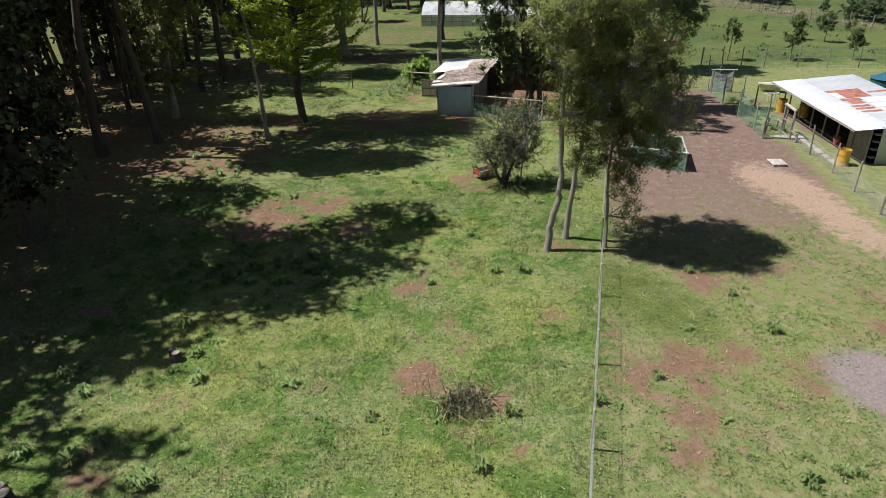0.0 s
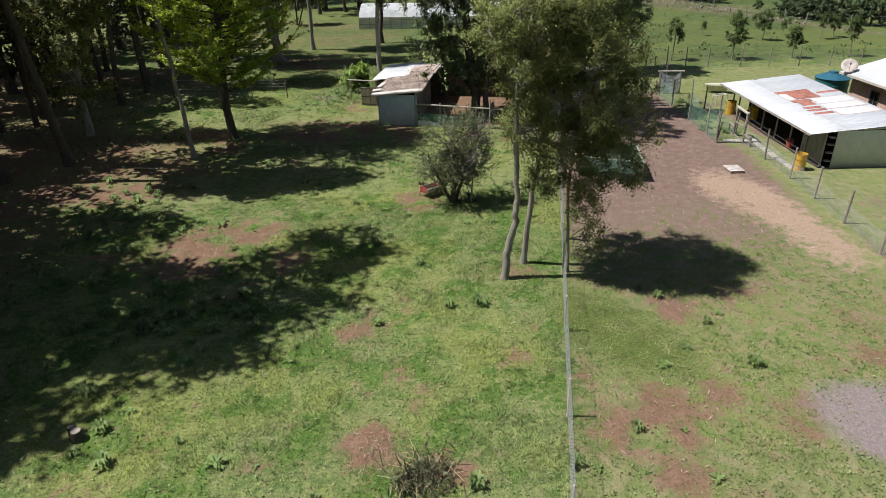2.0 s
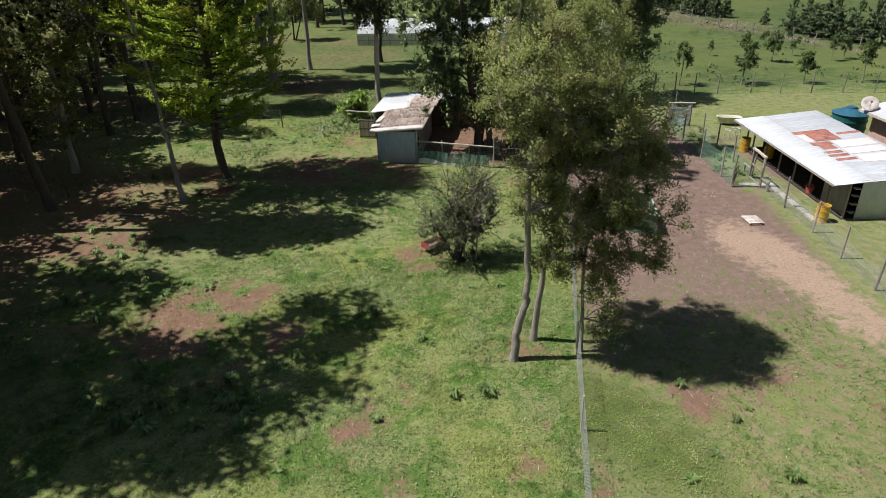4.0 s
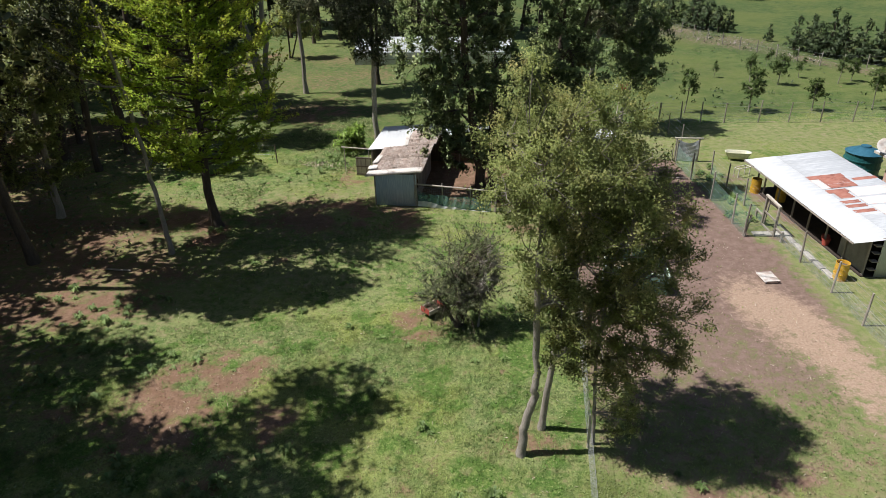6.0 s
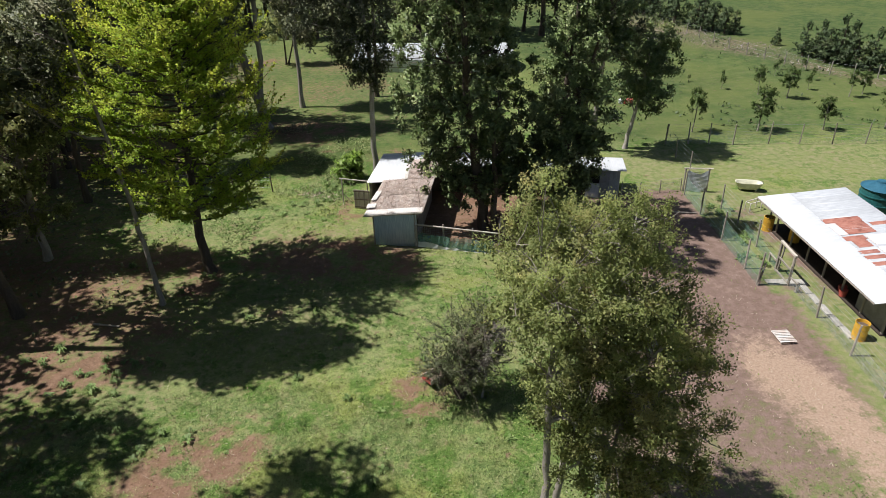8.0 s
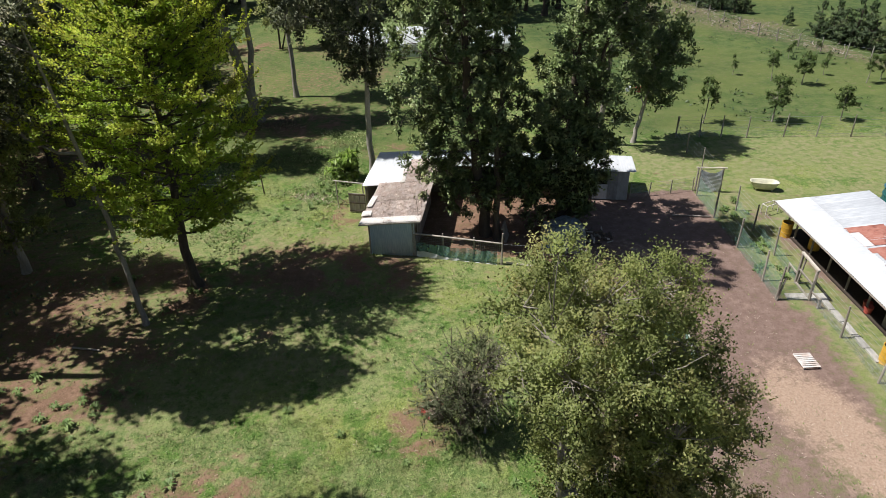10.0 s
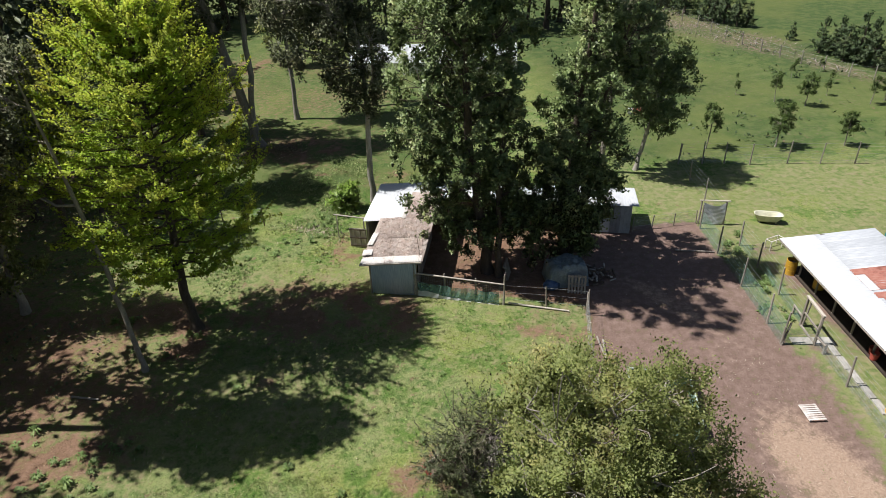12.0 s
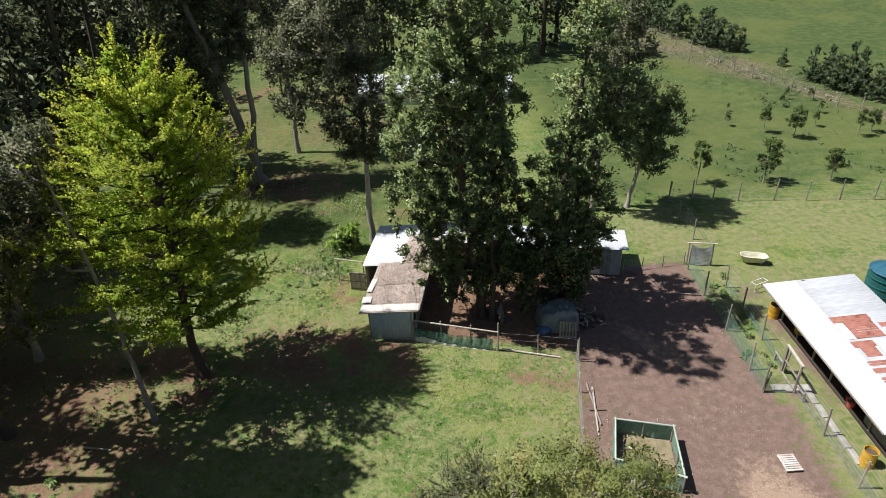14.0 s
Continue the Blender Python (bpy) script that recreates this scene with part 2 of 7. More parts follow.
DARK_WOOD = plain("dark_wood", (0.10, 0.075, 0.055), (0.17, 0.13, 0.10), 4, 0.85, bump=0.5, stretch=(4, 4, 0.6))
PALE_WOOD = plain("pale_sawn_wood", (0.50, 0.44, 0.37), (0.62, 0.57, 0.50), 4, 0.8, bump=0.4, stretch=(4, 4, 0.6))
WIRE = plain("galvanised_wire", (0.42, 0.43, 0.44), (0.55, 0.56, 0.57), 8, 0.45, 0.7)
GREEN_NET = plain("green_shade_net", (0.16, 0.29, 0.23), (0.25, 0.38, 0.31), 5, 0.75)
GREY_NET = plain("grey_shade_net", (0.55, 0.56, 0.57), (0.68, 0.69, 0.70), 5, 0.8)
PINK_WALL = plain("pink_render_wall", (0.62, 0.40, 0.33), (0.70, 0.48, 0.40), 3, 0.9)
TANK_GREEN = plain("tank_green_plastic", (0.02, 0.11, 0.12), (0.03, 0.15, 0.15), 4, 0.45)
YELLOW_TIN = plain("yellow_barrel_paint", (0.60, 0.34, 0.03), (0.70, 0.43, 0.06), 3, 0.5, stain=(0.36, 0.17, 0.05))
# Earth with the shed's inside shade put into its very dark brown.
INSIDE_SHADE = plain("shaded_earth_floor", (0.05, 0.038, 0.03), (0.08, 0.06, 0.05), 3, 0.95)
RED_PAINT = plain("red_paint", (0.36, 0.06, 0.05), (0.46, 0.11, 0.09), 4, 0.6)
CREAM = plain("cream_enamel", (0.52, 0.51, 0.39), (0.62, 0.61, 0.48), 4, 0.5)
TARP = plain("pale_plastic_sheet", (0.17, 0.21, 0.22), (0.33, 0.39, 0.41), 4, 0.28, stain=(0.10, 0.13, 0.16))
CONCRETE = plain("concrete", (0.36, 0.34, 0.31), (0.47, 0.45, 0.42), 4, 0.9)
CHIPPED_WHITE = plain("chipped_white_paint", (0.62, 0.58, 0.54), (0.74, 0.72, 0.70), 5, 0.75, stain=(0.36, 0.22, 0.16))
BLUE_SHEET = plain("blue_plastic_sheet", (0.05, 0.09, 0.17), (0.10, 0.16, 0.28), 5, 0.35)
STRAW = plain("straw", (0.42, 0.33, 0.19), (0.56, 0.46, 0.29), 8, 0.9)


# ---- mesh helpers ----
def mesh_from(name, verts, faces, mat, smooth=False):
    """verts (N,3) array, faces (M,k) array of one polygon size."""
    me = bpy.data.meshes.new(name)
    v, f = np.asarray(verts, dtype=np.float32), np.asarray(faces, dtype=np.int32)
    k = f.shape[1]
    me.vertices.add(len(v))
    me.vertices.foreach_set("co", v.ravel())
    me.loops.add(f.size)
    me.loops.foreach_set("vertex_index", f.ravel())
    me.polygons.add(len(f))
    me.polygons.foreach_set("loop_start", np.arange(0, f.size, k, dtype=np.int32))
    me.update(calc_edges=True)
    me.validate()
    if smooth:
        me.polygons.foreach_set("use_smooth", np.ones(len(f), dtype=bool))
    me.materials.append(mat)
    return me


def base_of(name, m, label, category, group="", kind=""):
    ob = new(name)
    ob.empty_display_size = 0.2
    ob.matrix_world = m if isinstance(m, Matrix) else Matrix.Translation(m)
    return tagged(ob, label, category, group, kind)


def child(name, data, parent, label="", m=None):
    ob = new(name, data)
    ob.parent = parent
    if m is not None:
        ob.matrix_basis = m
    return tagged(ob, label)


def part(name, bm, mat, parent, label="", m=None, smooth=False):
    me = bpy.data.meshes.new(name)
    bm.to_mesh(me)
    bm.free()
    if smooth:
        me.polygons.foreach_set("use_smooth", np.ones(len(me.polygons), dtype=bool))
    me.materials.append(mat)
    return child(name, me, parent, label, m)


def bm_box(bm, a, b, bevel=0.0):
    """Adds a box from corner a to corner b."""
    a, b = Vector(a), Vector(b)
    size = b - a
    r = bmesh.ops.create_cube(bm, size=1.0, matrix=Matrix.Translation((a + b) / 2) @ Matrix.Diagonal((*size, 1)))
    if bevel:
        edges = {e for v in r["verts"] for e in v.link_edges}
        bmesh.ops.bevel(bm, geom=list(edges), offset=bevel, segments=1, affect="EDGES")
    return bm


def box(a, b, bevel=0.0):
    return bm_box(bmesh.new(), a, b, bevel)


def bm_rod(bm, a, b, r, r2=None, sides=7):
    a, b = Vector(a), Vector(b)
    d = b - a
    m = Matrix.Translation((a + b) / 2) @ d.to_track_quat("Z", "Y").to_matrix().to_4x4()
    bmesh.ops.create_cone(bm, cap_ends=True, segments=sides, radius1=r, radius2=r if r2 is None else r2, depth=d.length, matrix=m)
    return bm


def rod(a, b, r, r2=None, sides=7):
    return bm_rod(bmesh.new(), a, b, r, r2, sides)


def tubes(paths, sides=6):
    """Tapered tubes along paths: each a list of (point, radius). Returns verts and quads."""
    V, F, at = [], [], 0
    for path in paths:
        p = np.array([q[0] for q in path], dtype=float)
        r = np.array([q[1] for q in path], dtype=float)
        d = np.gradient(p, axis=0)
        d /= np.linalg.norm(d, axis=1)[:, None] + 1e-9
        ref = np.where(np.abs(d[:, 2:3]) < 0.9, np.array([[0, 0, 1.0]]), np.array([[1.0, 0, 0]]))
        u = np.cross(ref, d)
        u /= np.linalg.norm(u, axis=1)[:, None] + 1e-9
        w = np.cross(d, u)
        ang = np.linspace(0, 2 * math.pi, sides, endpoint=False)
        ring = p[:, None] + r[:, None, None] * (np.cos(ang)[None, :, None] * u[:, None] + np.sin(ang)[None, :, None] * w[:, None])
        V.append(ring.reshape(-1, 3))
        n = len(p)
        i = np.arange(n - 1)[:, None] * sides + np.arange(sides)[None]
        j = np.arange(n - 1)[:, None] * sides + (np.arange(sides)[None] + 1) % sides
        F.append(np.stack([i, j, j + sides, i + sides], -1).reshape(-1, 4) + at)
        at += n * sides
    return np.concatenate(V), np.concatenate(F)


def leaves(rng, centres, length, width, up=0.6, out=None, fold=0.15, face=None):
    """Diamond leaves at the centres. out: preferred ways of the leaf tips (N,3). face: the ways their upper sides turn (N,3)."""
    n = len(centres)
    tip = rng.normal(size=(n, 3)) + (0 if out is None else 1.2 * out)
    tip /= np.linalg.norm(tip, axis=1)[:, None] + 1e-9
    nor = rng.normal(size=(n, 3)) + np.array([0, 0, up * 2.0])
    side = np.cross(nor, tip)
    side /= np.linalg.norm(side, axis=1)[:, None] + 1e-9
    nor = np.cross(tip, side)
    s = rng.uniform(0.65, 1.3, (n, 1))
    L, W = length * s, width * s
    c = np.asarray(centres)
    if face is not None:
        turn = np.sum(nor * face, 1) < 0
        side[turn], nor[turn] = -side[turn], -nor[turn]
    v = np.stack([c - tip * L * 0.5, c - side * W * 0.5 + nor * W * fold, c + tip * L * 0.5, c + side * W * 0.5 + nor * W * fold], 1)
    return v.reshape(-1, 3), np.arange(n * 4).reshape(-1, 4)


def clump_normals(me, face, rng):
    """Shades each leaf with the roundness of its clump."""
    n = face * 0.45 + rng.normal(size=face.shape) * 0.25 + (0, 0, 0.55)
    n /= np.linalg.norm(n, axis=1)[:, None] + 1e-9
    me.normals_split_custom_set_from_vertices(np.repeat(n, 4, 0).tolist())
    return me


def bent(a, b, rng, wander, n=3):
    """A bent line from a to b."""
    a, b = np.array(a, dtype=float), np.array(b, dtype=float)
    t = np.linspace(0, 1, n + 1)[:, None]
    p = a + (b - a) * t
    p[1:-1] += rng.normal(size=(n - 1, 3)) * wander * np.linalg.norm(b - a)
    return p


def make_tree(name, label, place, trunks, lobes, seed, bark, leaf, boughs=300, twigs=8, per=14, size=(0.1, 0.055), reach=0.8,
              shell=0.6, rise=0.4, limb=0.07, up=0.6, jitter=0.07, category="tree", group="", bare=0, forks=2):
    """A tree at place: trunks are lists of (x, y, z, radius) from the base; lobes (x, y, z, rx, ry, rz) make up the crown.
    Each bough at the crown's skin carries twigs, with leaves along them. bare: number of dead twigs that show."""
    rng = np.random.default_rng(seed)
    ob = base_of(name, place, label, category, group)
    stems = []
    for tr in trunks:
        pts = np.array(tr, dtype=float)
        t = np.linspace(0, len(pts) - 1, (len(pts) - 1) * 4 + 1)
        q = np.stack([np.interp(t, np.arange(len(pts)), pts[:, i]) for i in range(4)], 1)
        q[1:-1, :2] += rng.normal(size=(len(q) - 2, 2)) * q[1:-1, 3:4] * 0.22
        q[0, 3] *= 1.4
        stems.append([q])
    L = np.array(lobes, dtype=float)
    hubs = []
    for c in L:
        best = None
        for i, st in enumerate(stems):
            q = st[0]
            ok = q[q[:, 2] < c[2] + 0.1 * c[5]]
            ok = ok if len(ok) else q[:1]
            d = np.linalg.norm((ok[:, :3] - (c[0], c[1], c[2] - 0.5 * c[5])) * (1, 1, 0.6), axis=1)
            if best is None or d.min() < best[0]:
                best = (d.min(), i, ok[np.argmin(d)])
        _, i, a = best
        r0 = min(limb, a[3] * 0.8)
        p = bent(a[:3], c[:3], rng, 0.09)
        stems[i].append(np.column_stack([p, np.linspace(r0, r0 * 0.45, len(p))]))
        hubs.append((i, p, r0 * 0.45))
    w = (L[:, 3] * L[:, 4] * L[:, 5]) ** (2 / 3)
    k = rng.choice(len(L), boughs, p=w / w.sum())
    d = rng.normal(size=(boughs, 3))
    d /= np.linalg.norm(d, axis=1)[:, None]
    r = shell + (1 - shell) * rng.uniform(0, 1, (boughs, 1)) ** 0.8
    r = np.where(rng.uniform(0, 1, (boughs, 1)) < 0.15, rng.uniform(0.2, shell, (boughs, 1)), r) * (1 + 0.1 * rng.normal(size=(boughs, 1)))
    pos = L[k, :3] + d * r * L[k, 3:]
    pos[:, 2] = np.maximum(pos[:, 2], 0.35)
    for n in range(boughs):
        i, p, r0 = hubs[k[n]]
        if n % forks == 0:
            s = p[rng.integers(1, len(p))]
            b = bent(s, pos[n], rng, 0.07, 2)
            stems[i].append(np.column_stack([b, np.array([max(r0 * 0.6, 0.014), 0.014, 0.007])]))
    way = d[:, None] * 0.9 + np.array([0, 0, rise]) + rng.normal(size=(boughs, twigs, 3)) * 0.65
    way /= np.linalg.norm(way, axis=2)[..., None]
    span = reach * rng.uniform(0.35, 1.15, (boughs, twigs, 1, 1))
    t = rng.uniform(0.0, 1.0, (boughs, twigs, per, 1))
    c = pos[:, None, None] + way[:, :, None] * span * t + rng.normal(size=(boughs, twigs, per, 3)) * jitter
    c[..., 2] = np.maximum(c[..., 2], 0.12)
    out = np.repeat(way.reshape(-1, 3), per, 0)
    for n in range(bare):
        b, tw = rng.integers(0, boughs), rng.integers(0, twigs)
        i = hubs[k[b]][0]
        s = pos[b] - d[b] * 0.3
        e = pos[b] + way[b, tw] * reach * 1.25
        stems[i].append(np.column_stack([bent(s, e, rng, 0.08, 3), np.array([0.014, 0.011, 0.009, 0.006])]))
    for st in stems:
        v, f = tubes([[(row[:3], row[3]) for row in q] for q in st], 6)
        child("trunk", mesh_from("trunk", v, f, bark, True), ob)
    mid = np.average(L[:, :3], axis=0, weights=w)
    flat = c.reshape(boughs, -1, 3)
    near = (flat - L[k][:, None, :3]) / L[k][:, None, 3:]
    near /= np.linalg.norm(near, axis=2)[..., None] + 1e-9
    far = (flat - mid) / (np.abs(L[:, :3] - mid).max(0) + L[:, 3:].mean(0))
    far /= np.linalg.norm(far, axis=2)[..., None] + 1e-9
    face = (near * 0.8 + far * 0.5).reshape(-1, 3)
    face /= np.linalg.norm(face, axis=1)[:, None] + 1e-9
    v, f = leaves(rng, c.reshape(-1, 3), size[0], size[1], up, out * 0.8, face=face)
    child("crown", clump_normals(mesh_from("crown", v, f, leaf), face, rng), ob)
    return ob


def soft_noise(x, y, scale, seed):
    """Smooth value noise in 0..1 on arrays."""
    rng = np.random.default_rng(seed)
    tab = rng.uniform(0, 1, (64, 64))
    u, w = x / scale, y / scale
    i, j = np.floor(u).astype(int), np.floor(w).astype(int)
    a, b = u - i, w - j
    a, b = a * a * (3 - 2 * a), b * b * (3 - 2 * b)
    g = lambda p, q: tab[p % 64, q % 64]
    return (g(i, j) * (1 - a) + g(i + 1, j) * a) * (1 - b) + (g(i, j + 1) * (1 - a) + g(i + 1, j + 1) * a) * b


def fractal(x, y, scale, seed):
    return (soft_noise(x, y, scale, seed) + 0.5 * soft_noise(x, y, scale / 2.1, seed + 1) + 0.25 * soft_noise(x, y, scale / 4.3, seed + 2)) / 1.75


def blob(x, y, cx, cy, rx, ry, turn=0.0):
    """1 in the middle of an ellipse, 0.5 near its rim, 0 outside."""
    c, s = math.cos(radians(turn)), math.sin(radians(turn))
    u, w = ((x - cx) * c + (y - cy) * s) / rx, (-(x - cx) * s + (y - cy) * c) / ry
    return np.clip(1.5 - np.sqrt(u * u + w * w), 0, 1)


def side_of(x, y, x0, y0, x1, y1, soft=0.5):
    """0..1 ramp across the line from 0 to 1, 1 on its right-hand side."""
    dx, dy = x1 - x0, y1 - y0
    d = ((x - x0) * dy - (y - y0) * dx) / math.hypot(dx, dy)
    return np.clip(0.5 + d / (2 * soft), 0, 1)


# ---- ground ----
def divide_x(y):
    """The line of the dividing fence between paddock and yard."""
    return 0.225 + 0.241 * y


def soil_masks(x, y):
    """How much of dirt, sand, dry grass and ash lies at each place (0..1)."""
    n1, n2 = fractal(x, y, 5.0, 11), fractal(x, y, 1.6, 21)
    dirt = np.full_like(x, 0.06) + 0.22 * (n1 - 0.5)
    wood = side_of(x, y, -13.0, 10.0, -14.5, 75.0, 4.0)
    shade_floor = np.clip((-9.6 + 2.2 * (n1 - 0.5) - x) / 2.0, 0, 1) * np.clip((y - 29.5) / 2, 0, 1) * np.clip((44 - y) / 3, 0, 1)
    glade = np.clip((y - 60) / 4, 0, 1) * np.clip((x + 60) / 3, 0, 1)
    dirt = np.maximum(dirt, (1 - wood) * (0.26 + 0.75 * n1) * (1 - 0.8 * glade))
    n3, n4 = fractal(x, y, 0.9, 25), fractal(x, y, 2.2, 35)
    dirt = np.maximum(dirt, shade_floor * (0.30 + 0.70 * n4))
    for cx, cy, rx, ry, turn, a in SOIL_SPOTS:
        dirt = np.maximum(dirt, a * blob(x, y, cx, cy, rx * 1.15, ry * 1.15, turn) * np.clip((n3 - 0.28) * 3.4, 0, 1.25))
    dirt = np.maximum(dirt, np.clip((n3 * 0.5 + n4 * 0.5 - 0.60) * 5.0, 0, 0.8) * np.clip((30 - y) / 6, 0, 1))
    yard = side_of(x, y, 0.3, 0.0, 9.94, 40.0, 0.4) * np.clip((y - 9.0) / 9.0, 0.0, 1) * np.clip((46.1 - y) / 0.5 + 0.5, 0, 1)
    yard = yard * (1 - side_of(x, y, 16.6, 20.0, 18.3, 46.0, 0.35) * np.clip((y - 33.6) * 2, 0, 1))
    yard = yard * (1 - side_of(x, y, 16.1, 20.0, 18.3, 34.5, 0.6) * np.clip((35.2 - y) * 2, 0, 1))
    inner = np.clip((x - 1.4) / 0.4, 0, 1) * np.clip((y - (41.2 - 0.33 * (x - 1.4))) / 0.4, 0, 1) * np.clip((49 - y), 0, 1) * np.clip((14.5 - x), 0, 1)
    near = np.clip((y - 18.5) / 6.0, 0, 1)
    dirt = np.maximum(dirt, yard * (0.10 + 0.30 * near + 0.30 * n1 + 0.45 * (n4 - 0.4)) + 0.5 * yard * np.clip((y - 24) / 6, 0, 1))
    dirt = np.maximum(dirt, inner)
    dirt = dirt - 0.8 * blob(x, y, 6.2, 18.1, 1.2, 2.4, 26)
    sand = np.maximum(0.95 * blob(x, y, 15.2, 27.2, 1.7, 4.0, 8), 0.7 * blob(x, y, 15.6, 22.8, 1.5, 2.6, 0)) * (0.55 + 0.6 * n2)
    sand = np.maximum(sand, 0.55 * blob(x, y, 13.6, 38.4, 0.7, 3.6, 28) * (0.5 + 0.8 * n2))
    sand = np.maximum(sand, 0.45 * blob(x, y, 14.5, 34.0, 3.0, 2.0, 0) * n2)
    ash = np.maximum(0.95 * blob(x, y, 11.3, 13.4, 1.7, 2.0, 25), 0.5 * blob(x, y, 10.2, 14.3, 1.2, 0.8, 0)) * (0.65 + 0.5 * n2)
    dry = 0.17 + 0.5 * (n1 - 0.5) + 0.62 * side_of(x, y, 0.3, 0.0, 9.94, 40.0, 0.4) * np.clip((46 - y), 0, 1)
    mown = np.clip((y - 45.5) * 1.5, 0, 1) * np.clip(((54.5 - 0.09 * (x - 21)) - y) * 2, 0, 1) * np.clip((x - 14) / 3, 0, 1)
    dry = np.maximum(dry, mown * (0.22 + 0.9 * np.clip(n4 * 0.6 + n1 * 0.6 - 0.12, 0, 1)))
    far = np.clip((y - 53) / 2, 0, 1) * np.clip((x - 14) / 4, 0, 1)
    dry = np.where(far > 0, np.maximum(dry * (1 - far), far * (0.02 + 0.5 * (n1 - 0.35))), dry)
    vy = np.array([62.0, 66.5, 70.0, 75.0, 80.0, 86.0, 92.0, 100.0, 112.0])
    vx = np.interp(y, vy, np.array([51.5, 47.8, 47.0, 45.6, 44.6, 43.2, 40.5, 38.6, 37.0]))
    vw = np.interp(y, vy, np.array([0.8, 1.2, 1.4, 1.7, 2.3, 4.2, 4.6, 4.2, 4.0]))
    dry = np.maximum(dry, np.clip((y - 24) / 8, 0, 1) * np.clip((48 - y) / 4, 0, 1) * (0.25 + 0.66 * n1) * np.clip((12 - x) / 2, 0, 1))
    woodside = np.clip((y - 58) / 3, 0, 1) * np.clip((95 - y) / 8, 0, 1) * np.clip((4 - x) / 4, 0, 1)
    dirt = np.maximum(dirt, woodside * 0.58 * n1)
    verge = np.clip(1.6 - np.abs(x - vx) / vw, 0, 1) * np.clip((y - 60) / 3, 0, 1) * np.clip((118 - y) / 6, 0, 1) * (0.45 + 0.75 * fractal(x, y, 3.0, 19))
    dry = np.maximum(dry, verge * 1.0)
    dirt = np.maximum(dirt, 0.50 * verge)
    back = np.clip((y - 66) / 6, 0, 1) * np.clip((14 - x) / 4, 0, 1)
    dry = np.maximum(dry, back * (0.15 + 0.4 * n1))
    return [np.clip(m, 0, 1) for m in (dirt, sand, dry, ash)]


SOIL_SPOTS = [
    (-7.3, 25.7, 2.7, 1.6, 48, 0.95), (-8.3, 23.7, 1.5, 0.9, 10, 0.8), (-14.2, 33.6, 4.2, 1.7, 12, 0.95), (-11.0, 40.0, 1.9, 2.4, 20, 0.85), (-9.6, 37.7, 1.6, 0.9, 0, 0.9), (-3.4, 40.3, 3.6, 2.2, -10, 0.8), (-16.2, 30.6, 3.0, 1.2, 10, 0.9), (-1.6, 19.1, 0.5, 1.2, -20, 0.7), (-2.4, 17.6, 0.6, 0.4, 0, 0.65),
    (-0.1, 16.4, 0.5, 0.9, 10, 0.75), (-1.1, 14.1, 0.7, 0.8, 0, 0.85), (0.4, 12.9, 0.9, 0.9, 0, 0.7), (5.6, 11.8, 1.0, 1.0, 0, 0.95),
    (5.3, 13.6, 1.4, 0.7, 10, 0.85), (6.9, 14.8, 1.0, 0.7, 0, 0.7), (1.4, 11.3, 0.3, 0.3, 0, 0.7),
    (0.9, 29.3, 0.9, 1.4, 0, 0.8), (0.7, 39.3, 0.9, 1.4, 0, 0.9), (-2.2, 45.8, 1.3, 1.6, 0, 0.7), (7.6, 37.4, 2.2, 1.0, -18, 0.75),
]
SOIL_MORE = [
    (10.0, 13.6, 1.2, 1.6, 30, 0.6), (5.5, 14.6, 0.9, 1.2, -20, 0.9), (7.4, 15.0, 0.9, 0.7, 0, 0.8), (4.7, 16.2, 0.35, 0.4, 0, 0.8), (8.2, 19.2, 1.2, 0.9, 20, 0.7),
    (-8.8, 39.2, 2.4, 1.4, 0, 0.8), (-13.2, 32.5, 2.6, 2.0, 20, 0.95), (-7.5, 62.0, 3.5, 2.2, 0, 0.8), (4.2, 22.3, 1.2, 0.7, 0, 0.6),
    (18.6, 33.9, 1.6, 0.8, 0, 0.6), (-3.8, 13.9, 0.5, 0.3, 0, 0.6), (20.9, 37.0, 0.7, 5.0, 3, 0.9), (-4.6, 35.0, 1.3, 0.6, 0, 0.5),
    (-4.5, 72.0, 5.0, 1.6, 0, 0.4), (-5.5, 60.5, 3.0, 1.4, 10, 0.8), (-14.5, 88.0, 3.0, 4.0, 0, 0.6), (0.2, 55.0, 1.6, 1.2, 0, 0.6), (-4.4, 57.5, 2.6, 1.0, 15, 0.7),
]
SOIL_SPOTS += SOIL_MORE


def sward_masks(x, y):
    """Darker greens of the far meadows, and the low lush patch by the fence."""
    n1 = fractal(x, y, 9.0, 15)
    tall = np.clip((y - 53.5) / 3, 0, 1) * np.clip((x - 12) / 6, 0, 1) * (0.62 + 0.5 * n1) + np.clip((y - 80) / 25, 0, 1) * 0.35 * np.clip((x - 12) / 6, 0, 1)
    tall = np.maximum(tall, np.clip((x - 44) / 4, 0, 1) * np.clip((y - 60) / 6, 0, 1) * (0.6 + 0.5 * n1))
    tall = np.maximum(tall, np.clip((y - 50) / 5, 0, 1) * np.clip((9 - x) / 3, 0, 1) * (0.35 + 0.7 * n1))
    lush = 1.25 * blob(x, y, 6.2, 18.1, 1.15, 2.3, 26) * (0.25 + 1.3 * fractal(x, y, 0.8, 45))
    trodden = side_of(x, y, 0.3, 0.0, 9.94, 40.0, 0.4) * np.clip((y - 18) / 6, 0, 1)
    return np.clip(tall, 0, 1), np.clip(lush, 0, 1), trodden


def height_at(x, y):
    return 0.10 * (fractal(x, y, 3.5, 5) - 0.5) + 0.05 * (fractal(x, y, 0.9, 8) - 0.5)


